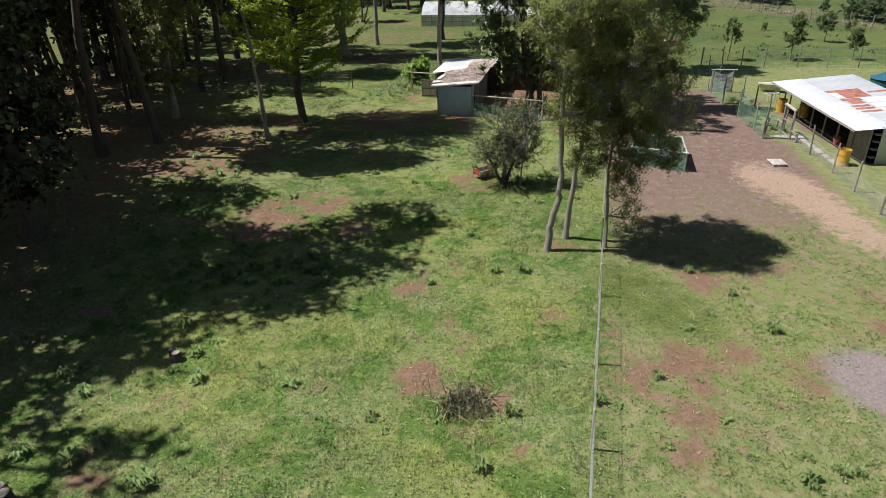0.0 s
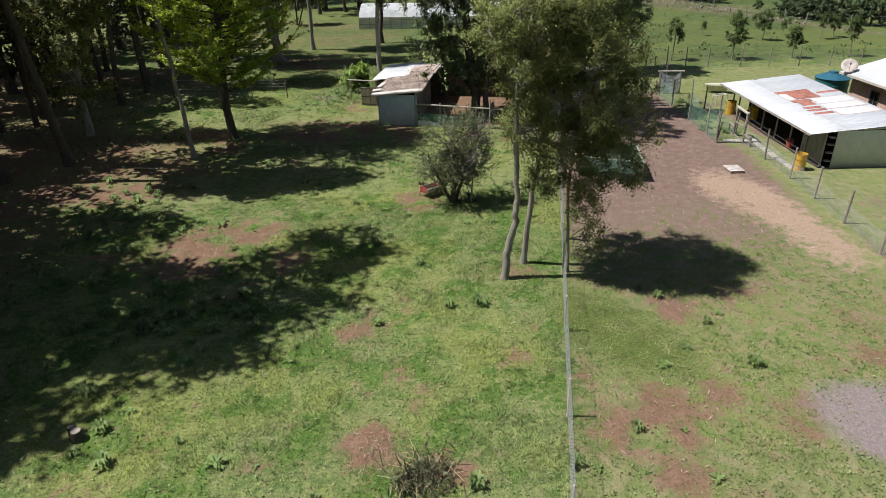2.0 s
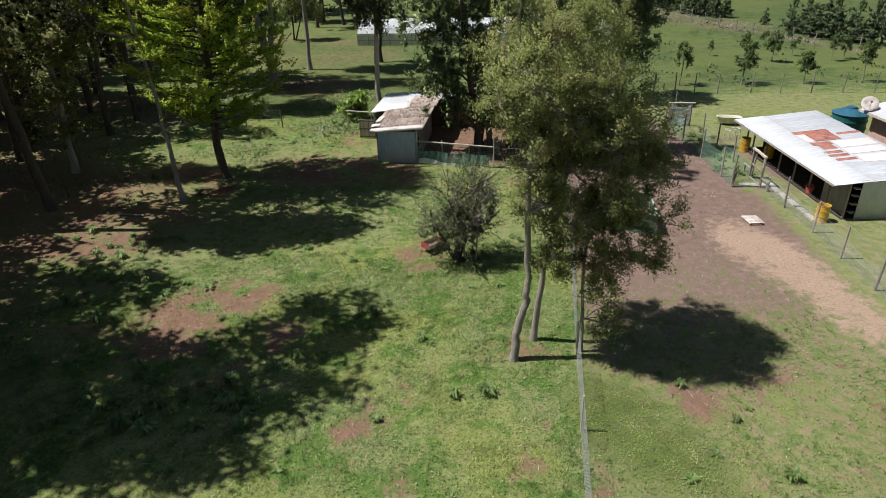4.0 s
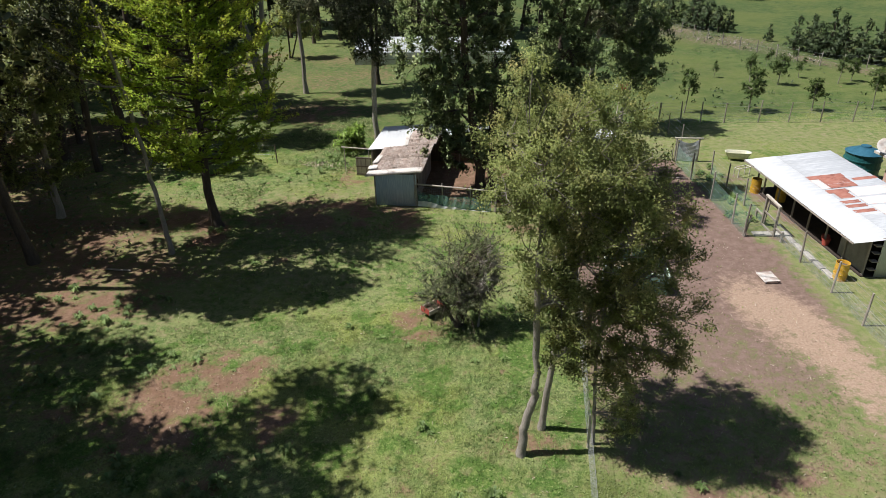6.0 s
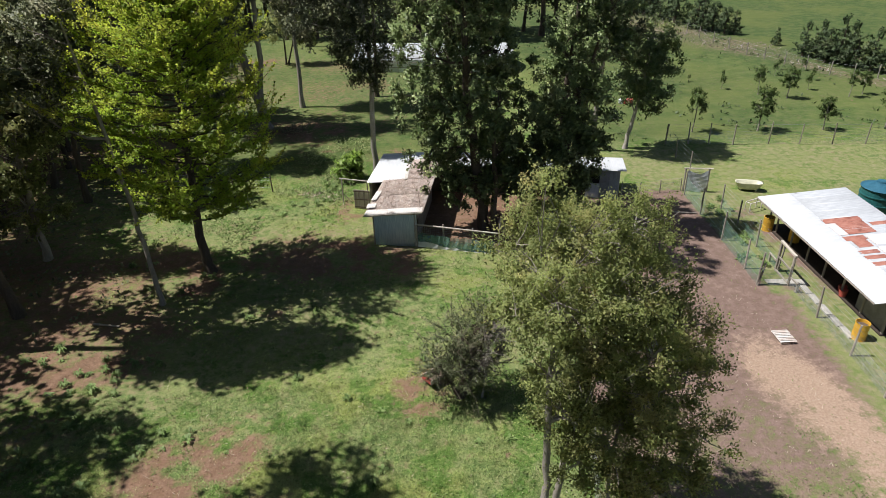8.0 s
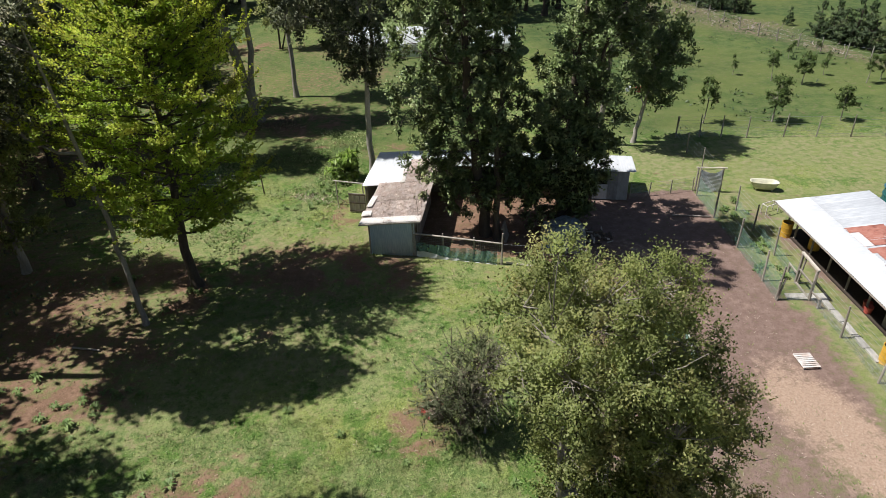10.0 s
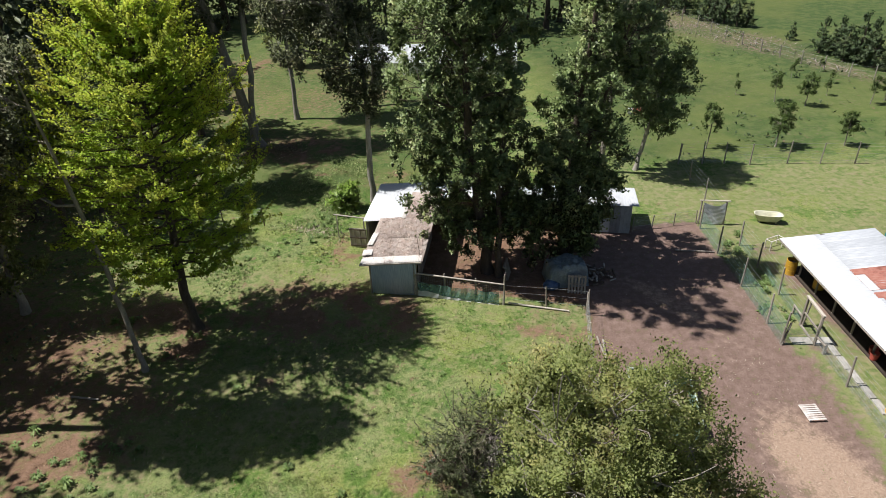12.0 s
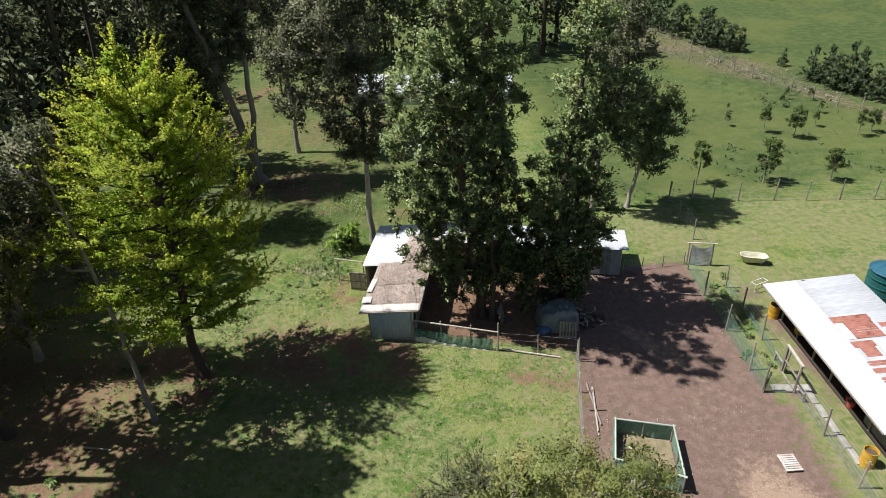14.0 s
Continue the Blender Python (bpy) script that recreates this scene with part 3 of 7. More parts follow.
def build_ground():
    xs = np.concatenate([np.linspace(-900, -60, 12), np.linspace(-56, -26, 16), np.arange(-25, 28.01, 0.25), np.linspace(29, 66, 38), np.linspace(80, 900, 12)])
    ys = np.concatenate([np.linspace(-900, -40, 10), np.linspace(-35, -1, 12), np.arange(0, 58.01, 0.25), np.linspace(59, 125, 67), np.linspace(140, 1500, 14)])
    X, Y = np.meshgrid(xs, ys)
    Z = height_at(X, Y)
    calm = np.clip((60 - np.abs(X)) / 20, 0, 1) * np.clip((120 - Y) / 20, 0, 1)
    Z = Z * calm
    v = np.stack([X, Y, Z], -1).reshape(-1, 3)
    nx, ny = len(xs), len(ys)
    i = (np.arange(ny - 1)[:, None] * nx + np.arange(nx - 1)[None]).ravel()
    me = mesh_from("ground", v, np.stack([i, i + 1, i + nx + 1, i + nx], -1), GROUND, True)
    col = me.color_attributes.new("soil", "FLOAT_COLOR", "POINT")
    masks = np.stack([m.ravel() for m in soil_masks(X, Y)], -1).astype(np.float32)
    col.data.foreach_set("color", masks.ravel())
    sw = me.color_attributes.new("sward", "FLOAT_COLOR", "POINT")
    a, b, e = sward_masks(X, Y)
    rest = np.ones(a.size, dtype=np.float32)
    sw.data.foreach_set("color", np.stack([a.ravel(), b.ravel(), e.ravel(), rest], -1).astype(np.float32).ravel())
    tagged(new("ground", me), "grassy farm paddock with bare brown earth patches", "ground", kind="structure")


build_ground()


# ---- trees ----
def maple_tree(place, seed):
    """A broad maple: upswept limbs, every side shoot a rope of leaves, with young shoots standing past the crown."""
    rng = np.random.default_rng(seed)
    ob = base_of("tree", place, "maple in bright yellow-green spring leaf on a dark trunk", "tree")
    stem = np.array([(0, 0, -0.1, 0.27), (-0.2, 0.1, 2.0, 0.21), (0.0, 0.2, 5.0, 0.17), (0.2, 0.3, 9.0, 0.10), (0.3, 0.3, 12.5, 0.05), (0.4, 0.3, 14.6, 0.015)])
    t = np.linspace(0, 5, 21)
    q = np.stack([np.interp(t, np.arange(6), stem[:, i]) for i in range(4)], 1)
    q[0, 3] *= 1.5
    v, f = tubes([[(r[:3], r[3]) for r in q]], 9)
    child("trunk", mesh_from("trunk", v, f, BARK_DARK, True), ob)
    old, young, old_way, young_way, old_face, young_face = [], [], [], [], [], []
    for k in range(104):
        z0 = 2.9 + 10.6 * (k / 103) ** 0.85
        a = 2.399963 * k + rng.uniform(-0.35, 0.35)
        zt = z0 + rng.uniform(0.5, 1.6) + 0.10 * max(0.0, z0 - 4)
        span = np.interp(zt, (3.0, 4.2, 5.5, 7.5, 9.5, 11.5, 13.2, 15.5), (1.5, 2.8, 4.2, 4.9, 4.6, 3.8, 2.6, 0.8)) * rng.uniform(0.72, 1.06) * (1 - 0.20 * math.sin(a))
        out = np.array([math.cos(a), math.sin(a), 0.0])
        s0 = np.array([np.interp(z0, stem[:, 2], stem[:, 0]), np.interp(z0, stem[:, 2], stem[:, 1]), z0])
        u = np.linspace(0, 1, 8)[:, None]
        droop = (0.55 if z0 < 6 else 0.0) * rng.uniform(0.3, 1.2)
        p = s0 + out * span * u + np.array([0, 0, 1.0]) * ((zt - z0) * u ** 1.25 - droop * np.sin(np.pi * u) * 0.6)
        p[1:] += rng.normal(size=(7, 3)) * 0.07
        stems = [[(r, w) for r, w in zip(p, np.linspace(0.055, 0.012, 8))]]
        for n in range(12):
            b = 0.18 + 0.82 * (n + rng.uniform()) / 12
            o = np.array([np.interp(b, u[:, 0], p[:, i]) for i in range(3)])
            side = np.array([-out[1], out[0], 0.0]) * (1 if n % 2 else -1)
            w = out * rng.uniform(0.3, 0.9) + side * rng.uniform(0.3, 1.0) + np.array([0, 0, rng.uniform(0.05, 0.75)])
            w /= np.linalg.norm(w)
            l = rng.uniform(0.55, 1.35) * (1.1 - 0.35 * b)
            stems.append([(o, 0.012), (o + w * l, 0.005)])
            m = 62
            c = o + w * l * rng.uniform(0.05, 1.05, (m, 1)) + rng.normal(size=(m, 3)) * (0.085, 0.085, 0.05)
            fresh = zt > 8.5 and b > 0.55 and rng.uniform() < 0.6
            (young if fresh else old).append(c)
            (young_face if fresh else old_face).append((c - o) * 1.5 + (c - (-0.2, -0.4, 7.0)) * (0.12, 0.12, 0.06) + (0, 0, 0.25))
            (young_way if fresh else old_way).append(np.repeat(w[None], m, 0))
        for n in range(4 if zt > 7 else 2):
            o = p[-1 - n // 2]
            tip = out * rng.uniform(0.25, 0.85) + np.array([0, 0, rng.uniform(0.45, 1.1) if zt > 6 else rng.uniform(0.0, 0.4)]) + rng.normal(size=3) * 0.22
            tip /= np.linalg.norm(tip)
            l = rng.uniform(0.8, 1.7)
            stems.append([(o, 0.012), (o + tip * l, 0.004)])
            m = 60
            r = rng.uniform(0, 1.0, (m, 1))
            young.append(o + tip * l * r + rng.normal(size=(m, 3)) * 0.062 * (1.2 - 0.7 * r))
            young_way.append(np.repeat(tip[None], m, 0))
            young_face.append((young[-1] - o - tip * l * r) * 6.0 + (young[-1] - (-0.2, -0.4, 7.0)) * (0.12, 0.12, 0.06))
        v, f = tubes(stems, 5)
        child("limb", mesh_from("limb", v, f, BARK_DARK, True), ob)
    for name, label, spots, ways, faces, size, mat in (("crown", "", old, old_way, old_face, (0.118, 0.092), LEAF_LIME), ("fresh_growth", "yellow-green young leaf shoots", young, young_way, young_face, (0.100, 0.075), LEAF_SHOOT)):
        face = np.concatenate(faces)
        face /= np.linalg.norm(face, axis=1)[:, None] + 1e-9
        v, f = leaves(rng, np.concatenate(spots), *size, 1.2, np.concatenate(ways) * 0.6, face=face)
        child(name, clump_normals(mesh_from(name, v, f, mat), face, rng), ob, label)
    return ob


maple_tree((-9.2, 39.4, 0), 303)
make_tree("tree", "twin-stemmed tree with olive small-leaved crown by the wire fence", (3.4, 21.65, 0),
          [[(0, 0, -0.1, 0.145), (0.06, 0.05, 0.9, 0.13), (0.20, 0.08, 1.5, 0.12), (0.36, 0.1, 2.1, 0.11), (0.36, 0.15, 2.9, 0.10), (0.3, 0.2, 5.0, 0.09), (0.4, 0.6, 8.8, 0.03)],
           [(0.85, 1.0, -0.1, 0.115), (0.92, 0.95, 1.5, 0.10), (1.1, 0.9, 3.2, 0.085), (1.6, 1.0, 6.0, 0.07), (2.0, 1.2, 9.5, 0.03)],
           [(2.25, 0.2, -0.1, 0.06), (2.2, 0.2, 1.2, 0.055), (2.1, 0.3, 3.0, 0.05), (2.3, 0.4, 6.0, 0.03)]],
          [(0.1, 0.6, 10.9, 0.5, 0.5, 0.6), (1.0, 0.6, 10.0, 0.9, 0.9, 0.7), (2.2, 1.0, 9.8, 0.9, 0.9, 0.7), (-0.4, 1.4, 9.4, 0.8, 0.8, 0.7), (0.8, 2.2, 9.2, 0.9, 0.9, 0.7), (0.2, -0.2, 8.8, 0.9, 0.9, 0.8), (1.8, -0.2, 8.8, 1.0, 0.9, 0.8), (2.9, 0.9, 8.4, 0.9, 0.9, 0.8),
           (2.2, 2.4, 8.2, 0.9, 0.9, 0.8), (-0.5, 0.8, 8.2, 0.7, 0.9, 0.8), (1.0, 0.4, 7.8, 1.1, 1.1, 0.9), (0.5, 2.6, 7.4, 0.8, 0.9, 0.8), (3.5, 0.6, 7.2, 0.9, 0.9, 0.9), (2.4, -0.4, 7.2, 1.0, 0.9, 0.9), (0.5, 0.0, 6.8, 0.9, 0.9, 0.9), (3.2, 2.0, 6.6, 0.9, 0.9, 0.8),
           (1.5, 0.2, 6.2, 1.1, 1.0, 0.9), (3.8, 0.4, 5.8, 0.9, 0.8, 0.8), (2.6, -0.4, 5.6, 1.0, 0.9, 0.9), (1.8, 2.6, 5.9, 0.9, 0.9, 0.8), (0.8, 0.2, 5.2, 0.8, 0.8, 0.8), (3.9, -0.4, 4.8, 0.8, 0.8, 0.7), (2.9, 0.6, 4.6, 0.9, 0.9, 0.8), (1.7, 0.0, 4.5, 0.9, 0.9, 0.8),
           (0.9, 1.6, 4.6, 0.8, 0.8, 0.7), (3.2, 1.6, 4.4, 0.8, 0.8, 0.7), (3.6, -0.5, 3.8, 0.6, 0.6, 0.6), (2.5, -0.2, 3.5, 0.8, 0.7, 0.6), (1.2, 0.1, 3.6, 0.6, 0.6, 0.6), (2.5, -0.4, 2.6, 0.5, 0.45, 0.7), (2.7, -0.5, 1.5, 0.35, 0.35, 0.7)],
          1, BARK_GREY, LEAF_OLIVE, 950, 10, 18, (0.068, 0.039), 0.52, rise=0.6, up=1.3, jitter=0.07, bare=60, shell=0.55)
make_tree("bush", "tall spiny grey-green shrub growing over a small red cart", (2.3, 28.6, 0),
          [[(0, 0, -0.1, 0.14), (0.1, 0, 1.0, 0.10), (0.1, 0.1, 2.4, 0.05)], [(0.1, 0.1, 0, 0.10), (0.7, 0.2, 1.6, 0.05), (0.9, 0.2, 2.6, 0.03)],
           [(0, 0, 0, 0.09), (-0.7, 0, 1.4, 0.05), (-1.0, 0, 2.2, 0.03)]],
          [(0.1, 0, 2.7, 0.9, 0.9, 0.9), (-0.8, 0, 1.6, 0.8, 0.8, 0.7), (1.0, 0.1, 1.6, 0.85, 0.8, 0.7), (0.8, 0.3, 2.9, 0.7, 0.7, 0.8), (0.0, -0.3, 1.3, 0.9, 0.8, 0.6)],
          2, BARK_DARK, LEAF_BUSH, 120, 7, 34, (0.085, 0.028), 1.05, rise=0.7, jitter=0.022, category="shrub", up=0.6, bare=50, shell=0.35)
make_tree("dead_branch", "pale grey lichen-covered dead twigs standing in the shrub", (3.1, 28.5, 0),
          [[(0, 0, -0.05, 0.04), (0.1, 0, 1.2, 0.03), (0.2, 0, 2.6, 0.012)]],
          [(0.2, -0.2, 2.3, 0.5, 0.5, 0.6), (0.4, -0.1, 3.0, 0.35, 0.35, 0.5), (-0.2, -0.3, 1.7, 0.4, 0.4, 0.4)],
          25, BARK_PALE, DEAD_TWIG, 50, 7, 14, (0.075, 0.020), 0.5, rise=0.5, jitter=0.03, category="branch", up=0.2, bare=40)
make_tree("tree", "slim grey tree with a high leafy crown beside the maple", (-10.8, 36.55, 0),
          [[(0, 0, -0.1, 0.13), (-0.05, 0.05, 2.0, 0.11), (-0.25, 0.2, 4.5, 0.095), (-0.55, 0.4, 8.0, 0.08), (-1.2, 0.6, 13.0, 0.03)]],
          [(-1.7, 1.3, 13.0, 0.9, 0.9, 0.8), (-2.8, 1.6, 12.0, 1.0, 1.0, 0.8), (-3.4, 1.8, 10.6, 1.0, 1.0, 0.9), (-2.3, 1.4, 10.6, 0.9, 0.9, 0.7), (-3.8, 1.8, 9.0, 0.9, 0.9, 0.8)],
          21, BARK_GREY, LEAF_PINE, 110, 8, 12, (0.14, 0.08), 0.6, rise=0.2, jitter=0.1, bare=25)
make_tree("tree", "large dark evergreen tree with dense glossy foliage over the coop", (5.3, 42.4, 0),
          [[(0, 0, -0.1, 0.32), (-0.3, 0, 3.0, 0.28), (-0.9, -0.5, 7.0, 0.22), (-1.3, -1.5, 12.0, 0.14), (-1.4, -3.0, 18.0, 0.04)],
           [(0.5, -0.5, -0.1, 0.2), (0.5, -0.4, 3.0, 0.16), (0.4, -0.3, 6.0, 0.1)]],
          [(-1.4, -3.6, 18.2, 1.4, 1.4, 1.5), (-2.6, -2.6, 16.4, 1.5, 1.5, 1.5), (-0.2, -2.8, 16.0, 1.6, 1.5, 1.5), (-1.4, -2.0, 14.2, 1.8, 1.8, 1.5), (-3.0, -1.4, 13.2, 1.5, 1.5, 1.5), (0.5, -1.6, 13.2, 1.6, 1.5, 1.6),
           (-1.2, -1.2, 11.6, 2.0, 1.8, 1.5), (-3.1, -0.8, 10.4, 1.7, 1.7, 1.6), (0.5, -1.0, 10.0, 1.4, 1.4, 1.5), (-1.2, -0.9, 9.0, 2.2, 2.0, 1.5), (-3.2, -0.4, 7.8, 1.6, 1.6, 1.5), (0.7, -0.5, 7.4, 1.2, 1.3, 1.4),
           (-1.4, -0.5, 6.4, 2.0, 1.8, 1.5), (-2.8, -0.1, 4.9, 1.4, 1.4, 1.4), (0.6, -0.3, 5.0, 1.3, 1.2, 1.5), (-2.3, -0.2, 3.4, 1.0, 1.0, 1.1), (0.6, -0.4, 3.4, 0.9, 0.9, 1.0), (1.5, -0.2, 3.0, 1.0, 1.0, 1.2), (2.3, 0.2, 2.4, 1.0, 1.0, 1.3), (-1.0, -0.4, 2.6, 1.2, 1.1, 1.1), (2.6, 1.2, 3.6, 1.2, 1.2, 1.3), (0.2, 1.2, 4.2, 1.7, 1.3, 1.4), (1.6, 0.9, 5.2, 1.2, 1.2, 1.2), (0.4, 0.6, 2.2, 1.3, 1.1, 1.1), (-1.8, 1.2, 3.6, 1.2, 1.1, 1.2), (-0.6, 2.2, 8.5, 2.2, 1.8, 2.4), (0.0, 2.2, 11.5, 1.6, 1.6, 2.0), (-1.6, 2.0, 12.5, 1.8, 1.6, 2.0)],
          4, BARK_DARK, LEAF_DARK, 940, 8, 15, (0.15, 0.09), 0.56, rise=0.2, up=1.1, jitter=0.075, bare=50)
make_tree("tree", "tall dark evergreen tree with grey dead twigs beside the yard", (9.4, 42.8, 0),
          [[(0, 0, -0.1, 0.3), (0.1, 0, 4.0, 0.25), (0.2, -0.5, 9.0, 0.17), (0.6, -1.0, 15.5, 0.05)], [(0.2, 0, 3.0, 0.15), (0.8, -0.5, 7.0, 0.1), (2.0, -0.8, 12.5, 0.05)]],
          [(0.6, -1.0, 15.0, 1.2, 1.1, 1.4), (2.2, -0.8, 12.2, 1.2, 1.2, 1.6), (0.4, -0.9, 12.4, 1.2, 1.1, 1.4), (1.5, -1.2, 10.0, 1.3, 1.3, 1.4), (-0.3, -0.8, 10.0, 1.2, 1.2, 1.4), (0.4, -1.2, 8.0, 1.7, 1.6, 1.4),
           (-0.9, -0.8, 6.4, 1.3, 1.3, 1.3), (1.2, -1.0, 6.4, 1.4, 1.4, 1.4), (0.2, -1.0, 5.0, 1.6, 1.4, 1.3), (-0.9, -0.6, 3.8, 1.4, 1.3, 1.3), (0.8, -0.6, 3.8, 1.3, 1.3, 1.3), (1.6, -0.5, 4.5, 0.9, 0.9, 0.9), (1.3, -0.4, 3.0, 0.8, 0.8, 0.8), (0.0, -0.6, 2.4, 1.4, 1.2, 1.0), (0.6, -0.4, 2.0, 0.9, 1.0, 0.8),
           (-1.9, -0.2, 3.0, 1.1, 1.0, 1.2), (-1.3, -0.5, 1.6, 1.0, 0.9, 0.9), (0.4, -0.6, 1.2, 1.1, 0.9, 0.8), (0.8, -0.4, 2.4, 1.0, 1.0, 1.0), (0.2, 1.4, 7.0, 1.5, 1.5, 2.0), (1.2, 1.5, 9.0, 1.6, 1.5, 2.2), (0.6, 1.2, 4.4, 1.8, 1.3, 1.6)],
          5, BARK_DARK, LEAF_DARK, 740, 8, 14, (0.15, 0.09), 0.54, rise=0.2, up=1.1, jitter=0.075, bare=50)
make_tree("tree", "round-crowned young evergreen tree on a slanting trunk beyond the yard", (17.5, 53.9, 0),
          [[(0, 0, -0.1, 0.16), (0.4, 0.1, 2.0, 0.13), (0.9, 0.2, 4.5, 0.1), (1.2, 0.2, 8.0, 0.04)]],
          [(1.0, 0.2, 4.4, 1.4, 1.4, 1.2), (-0.4, 0.0, 5.0, 0.9, 0.9, 0.8), (0.2, 0.1, 7.0, 0.9, 0.9, 0.9), (1.5, 0.2, 6.4, 1.2, 1.2, 1.4), (1.9, 0.2, 4.9, 1.1, 1.1, 1.0), (0.3, 0.2, 3.4, 0.8, 0.8, 0.7), (0.6, 0.2, 5.6, 1.0, 1.0, 1.0), (1.7, 0.2, 7.8, 1.1, 1.1, 1.2), (2.4, 0.2, 6.2, 1.1, 1.1, 1.1), (1.5, 0.2, 3.6, 1.2, 1.2, 0.9)],
          6, BARK_PALE, LEAF_DARK, 210, 7, 12, (0.17, 0.10), 0.6, jitter=0.1)
make_tree("tree", "slim grey-trunked tree with drooping dark boughs near the coop", (-0.75, 51.8, 0),
          [[(0, 0, -0.1, 0.22), (0, 0, 4.0, 0.19), (0.1, 0, 8.5, 0.13), (-0.6, 0, 16, 0.04)]],
          [(0.0, -0.6, 6.9, 0.8, 0.9, 1.2), (1.0, -0.5, 8.2, 1.1, 1.1, 1.1), (-0.8, -0.6, 7.6, 0.8, 0.8, 0.9), (-1.2, -0.4, 9.0, 1.1, 1.2, 1.1), (-3.3, -0.3, 10.0, 1.4, 1.4, 1.2), (0.6, -0.2, 10.2, 1.3, 1.4, 1.4), (-1.6, -0.2, 11.8, 1.7, 1.7, 1.3), (-4.0, 0, 12.6, 1.5, 1.6, 1.4), (0.2, 0, 13.0, 1.5, 1.5, 1.5), (-2.0, 0, 14.6, 1.8, 1.7, 1.5), (-0.2, 0, 16.0, 1.4, 1.4, 1.3)],
          14, BARK_PALE, LEAF_PINE, 390, 7, 11, (0.17, 0.095), 0.7, rise=-0.1, jitter=0.12, bare=25)
make_tree("tree", "old tree with a thick grey trunk leaning over the glade", (-9.7, 63.0, 0),
          [[(0, 0, -0.1, 0.42), (-0.5, 0, 3.0, 0.36), (-1.6, 0.1, 8.0, 0.3), (-3.3, 0.2, 15.0, 0.18), (-4.6, 0.2, 20.0, 0.08)],
           [(-0.3, 0, 2.0, 0.25), (0.2, 0, 5.5, 0.22), (0.4, 0.1, 10.0, 0.18), (1.2, 0.2, 17.0, 0.08)]],
          [(1.0, 0.2, 17.5, 2.2, 2.2, 2.0), (-0.4, 0.2, 14.0, 1.6, 1.6, 1.6), (2.0, 0.2, 13.6, 1.8, 1.8, 2.0), (-5.2, 0.2, 18.5, 2.0, 2.0, 1.8), (-3.0, 0.1, 10.8, 1.1, 1.1, 0.9), (-1.2, 0.2, 12.2, 1.4, 1.4, 1.2), (0.5, 0.0, 11.4, 1.3, 1.3, 1.2), (-2.0, 0.0, 8.8, 0.8, 0.8, 0.7), (-7.2, 0.4, 17.4, 2.0, 2.0, 1.5), (-4.2, 2.4, 16.6, 2.0, 1.8, 1.5), (-6.2, -2.2, 17.0, 2.2, 1.8, 1.5), (-8.8, -1.0, 17.0, 1.8, 1.8, 1.4), (-3.4, -2.0, 15.6, 1.6, 1.5, 1.2)],
          15, BARK_GREY, LEAF_PINE, 400, 7, 10, (0.2, 0.11), 0.9, rise=0.0, jitter=0.14, bare=30)
make_tree("tree", "grey-green tree with hanging foliage beside the old leaning tree", (-7.4, 69.0, 0),
          [[(0, 0, -0.1, 0.22), (0, 0, 5.0, 0.18), (0.3, 0, 10.0, 0.13), (0.8, 0, 19.0, 0.04)]],
          [(0.8, 0, 19.0, 2.2, 2.2, 2.2), (-0.8, 0, 15.5, 2.0, 2.0, 2.0), (2.4, 0, 15.6, 2.3, 2.2, 2.2), (0.6, 0, 12.2, 2.4, 2.3, 1.9), (-1.0, 0, 10.4, 1.3, 1.5, 1.4), (3.6, -0.4, 11.8, 2.1, 2.0, 2.0), (4.6, -0.6, 8.6, 1.5, 1.6, 1.9), (1.8, -0.2, 9.0, 1.5, 1.5, 1.3), (4.9, -0.6, 6.4, 0.8, 0.9, 1.2), (-0.2, -0.2, 8.4, 1.0, 1.0, 1.0)],
          16, BARK_GREY, LEAF_PINE, 430, 7, 10, (0.22, 0.12), 0.9, rise=-0.3, jitter=0.14, bare=20)
make_tree("tree", "dark leafy tree closing the view beyond the glade", (-0.6, 71.5, 0),
          [[(0, 0, -0.1, 0.22), (0.1, 0, 5.0, 0.18), (0.2, 0, 10.0, 0.13), (0, 0, 17.0, 0.04)]],
          [(0, 0, 18.0, 2.0, 2.0, 2.2), (-1.6, 0, 14.6, 2.0, 1.9, 2.0), (1.6, 0, 15.0, 2.0, 1.9, 2.0), (-0.4, 0, 12.0, 2.1, 2.0, 1.8), (1.8, 0, 11.0, 1.8, 1.8, 1.8), (-2.0, 0, 10.6, 1.6, 1.6, 1.7)],
          26, BARK_DARK, LEAF_FOREST, 260, 6, 9, (0.24, 0.14), 0.9, rise=-0.1, jitter=0.15, bare=10)
make_tree("tree", "small yellow-green tree on the far side of the glade", (-11.0, 87.0, 0),
          [[(0, 0, -0.1, 0.12), (0.1, 0, 2.0, 0.1), (0.2, 0, 5.5, 0.03)], [(0.2, 0, -0.1, 0.1), (1.0, 0, 2.2, 0.08), (1.5, 0, 4.6, 0.03)]],
          [(0.2, 0, 5.6, 1.4, 1.4, 1.3), (-0.8, 0, 3.8, 1.3, 1.3, 1.2), (1.4, 0, 4.2, 1.5, 1.4, 1.3), (2.6, 0, 3.2, 1.2, 1.2, 1.0)],
          27, BARK_DARK, LEAF_OLIVE, 120, 6, 9, (0.20, 0.12), 0.6, rise=0.1, jitter=0.12)
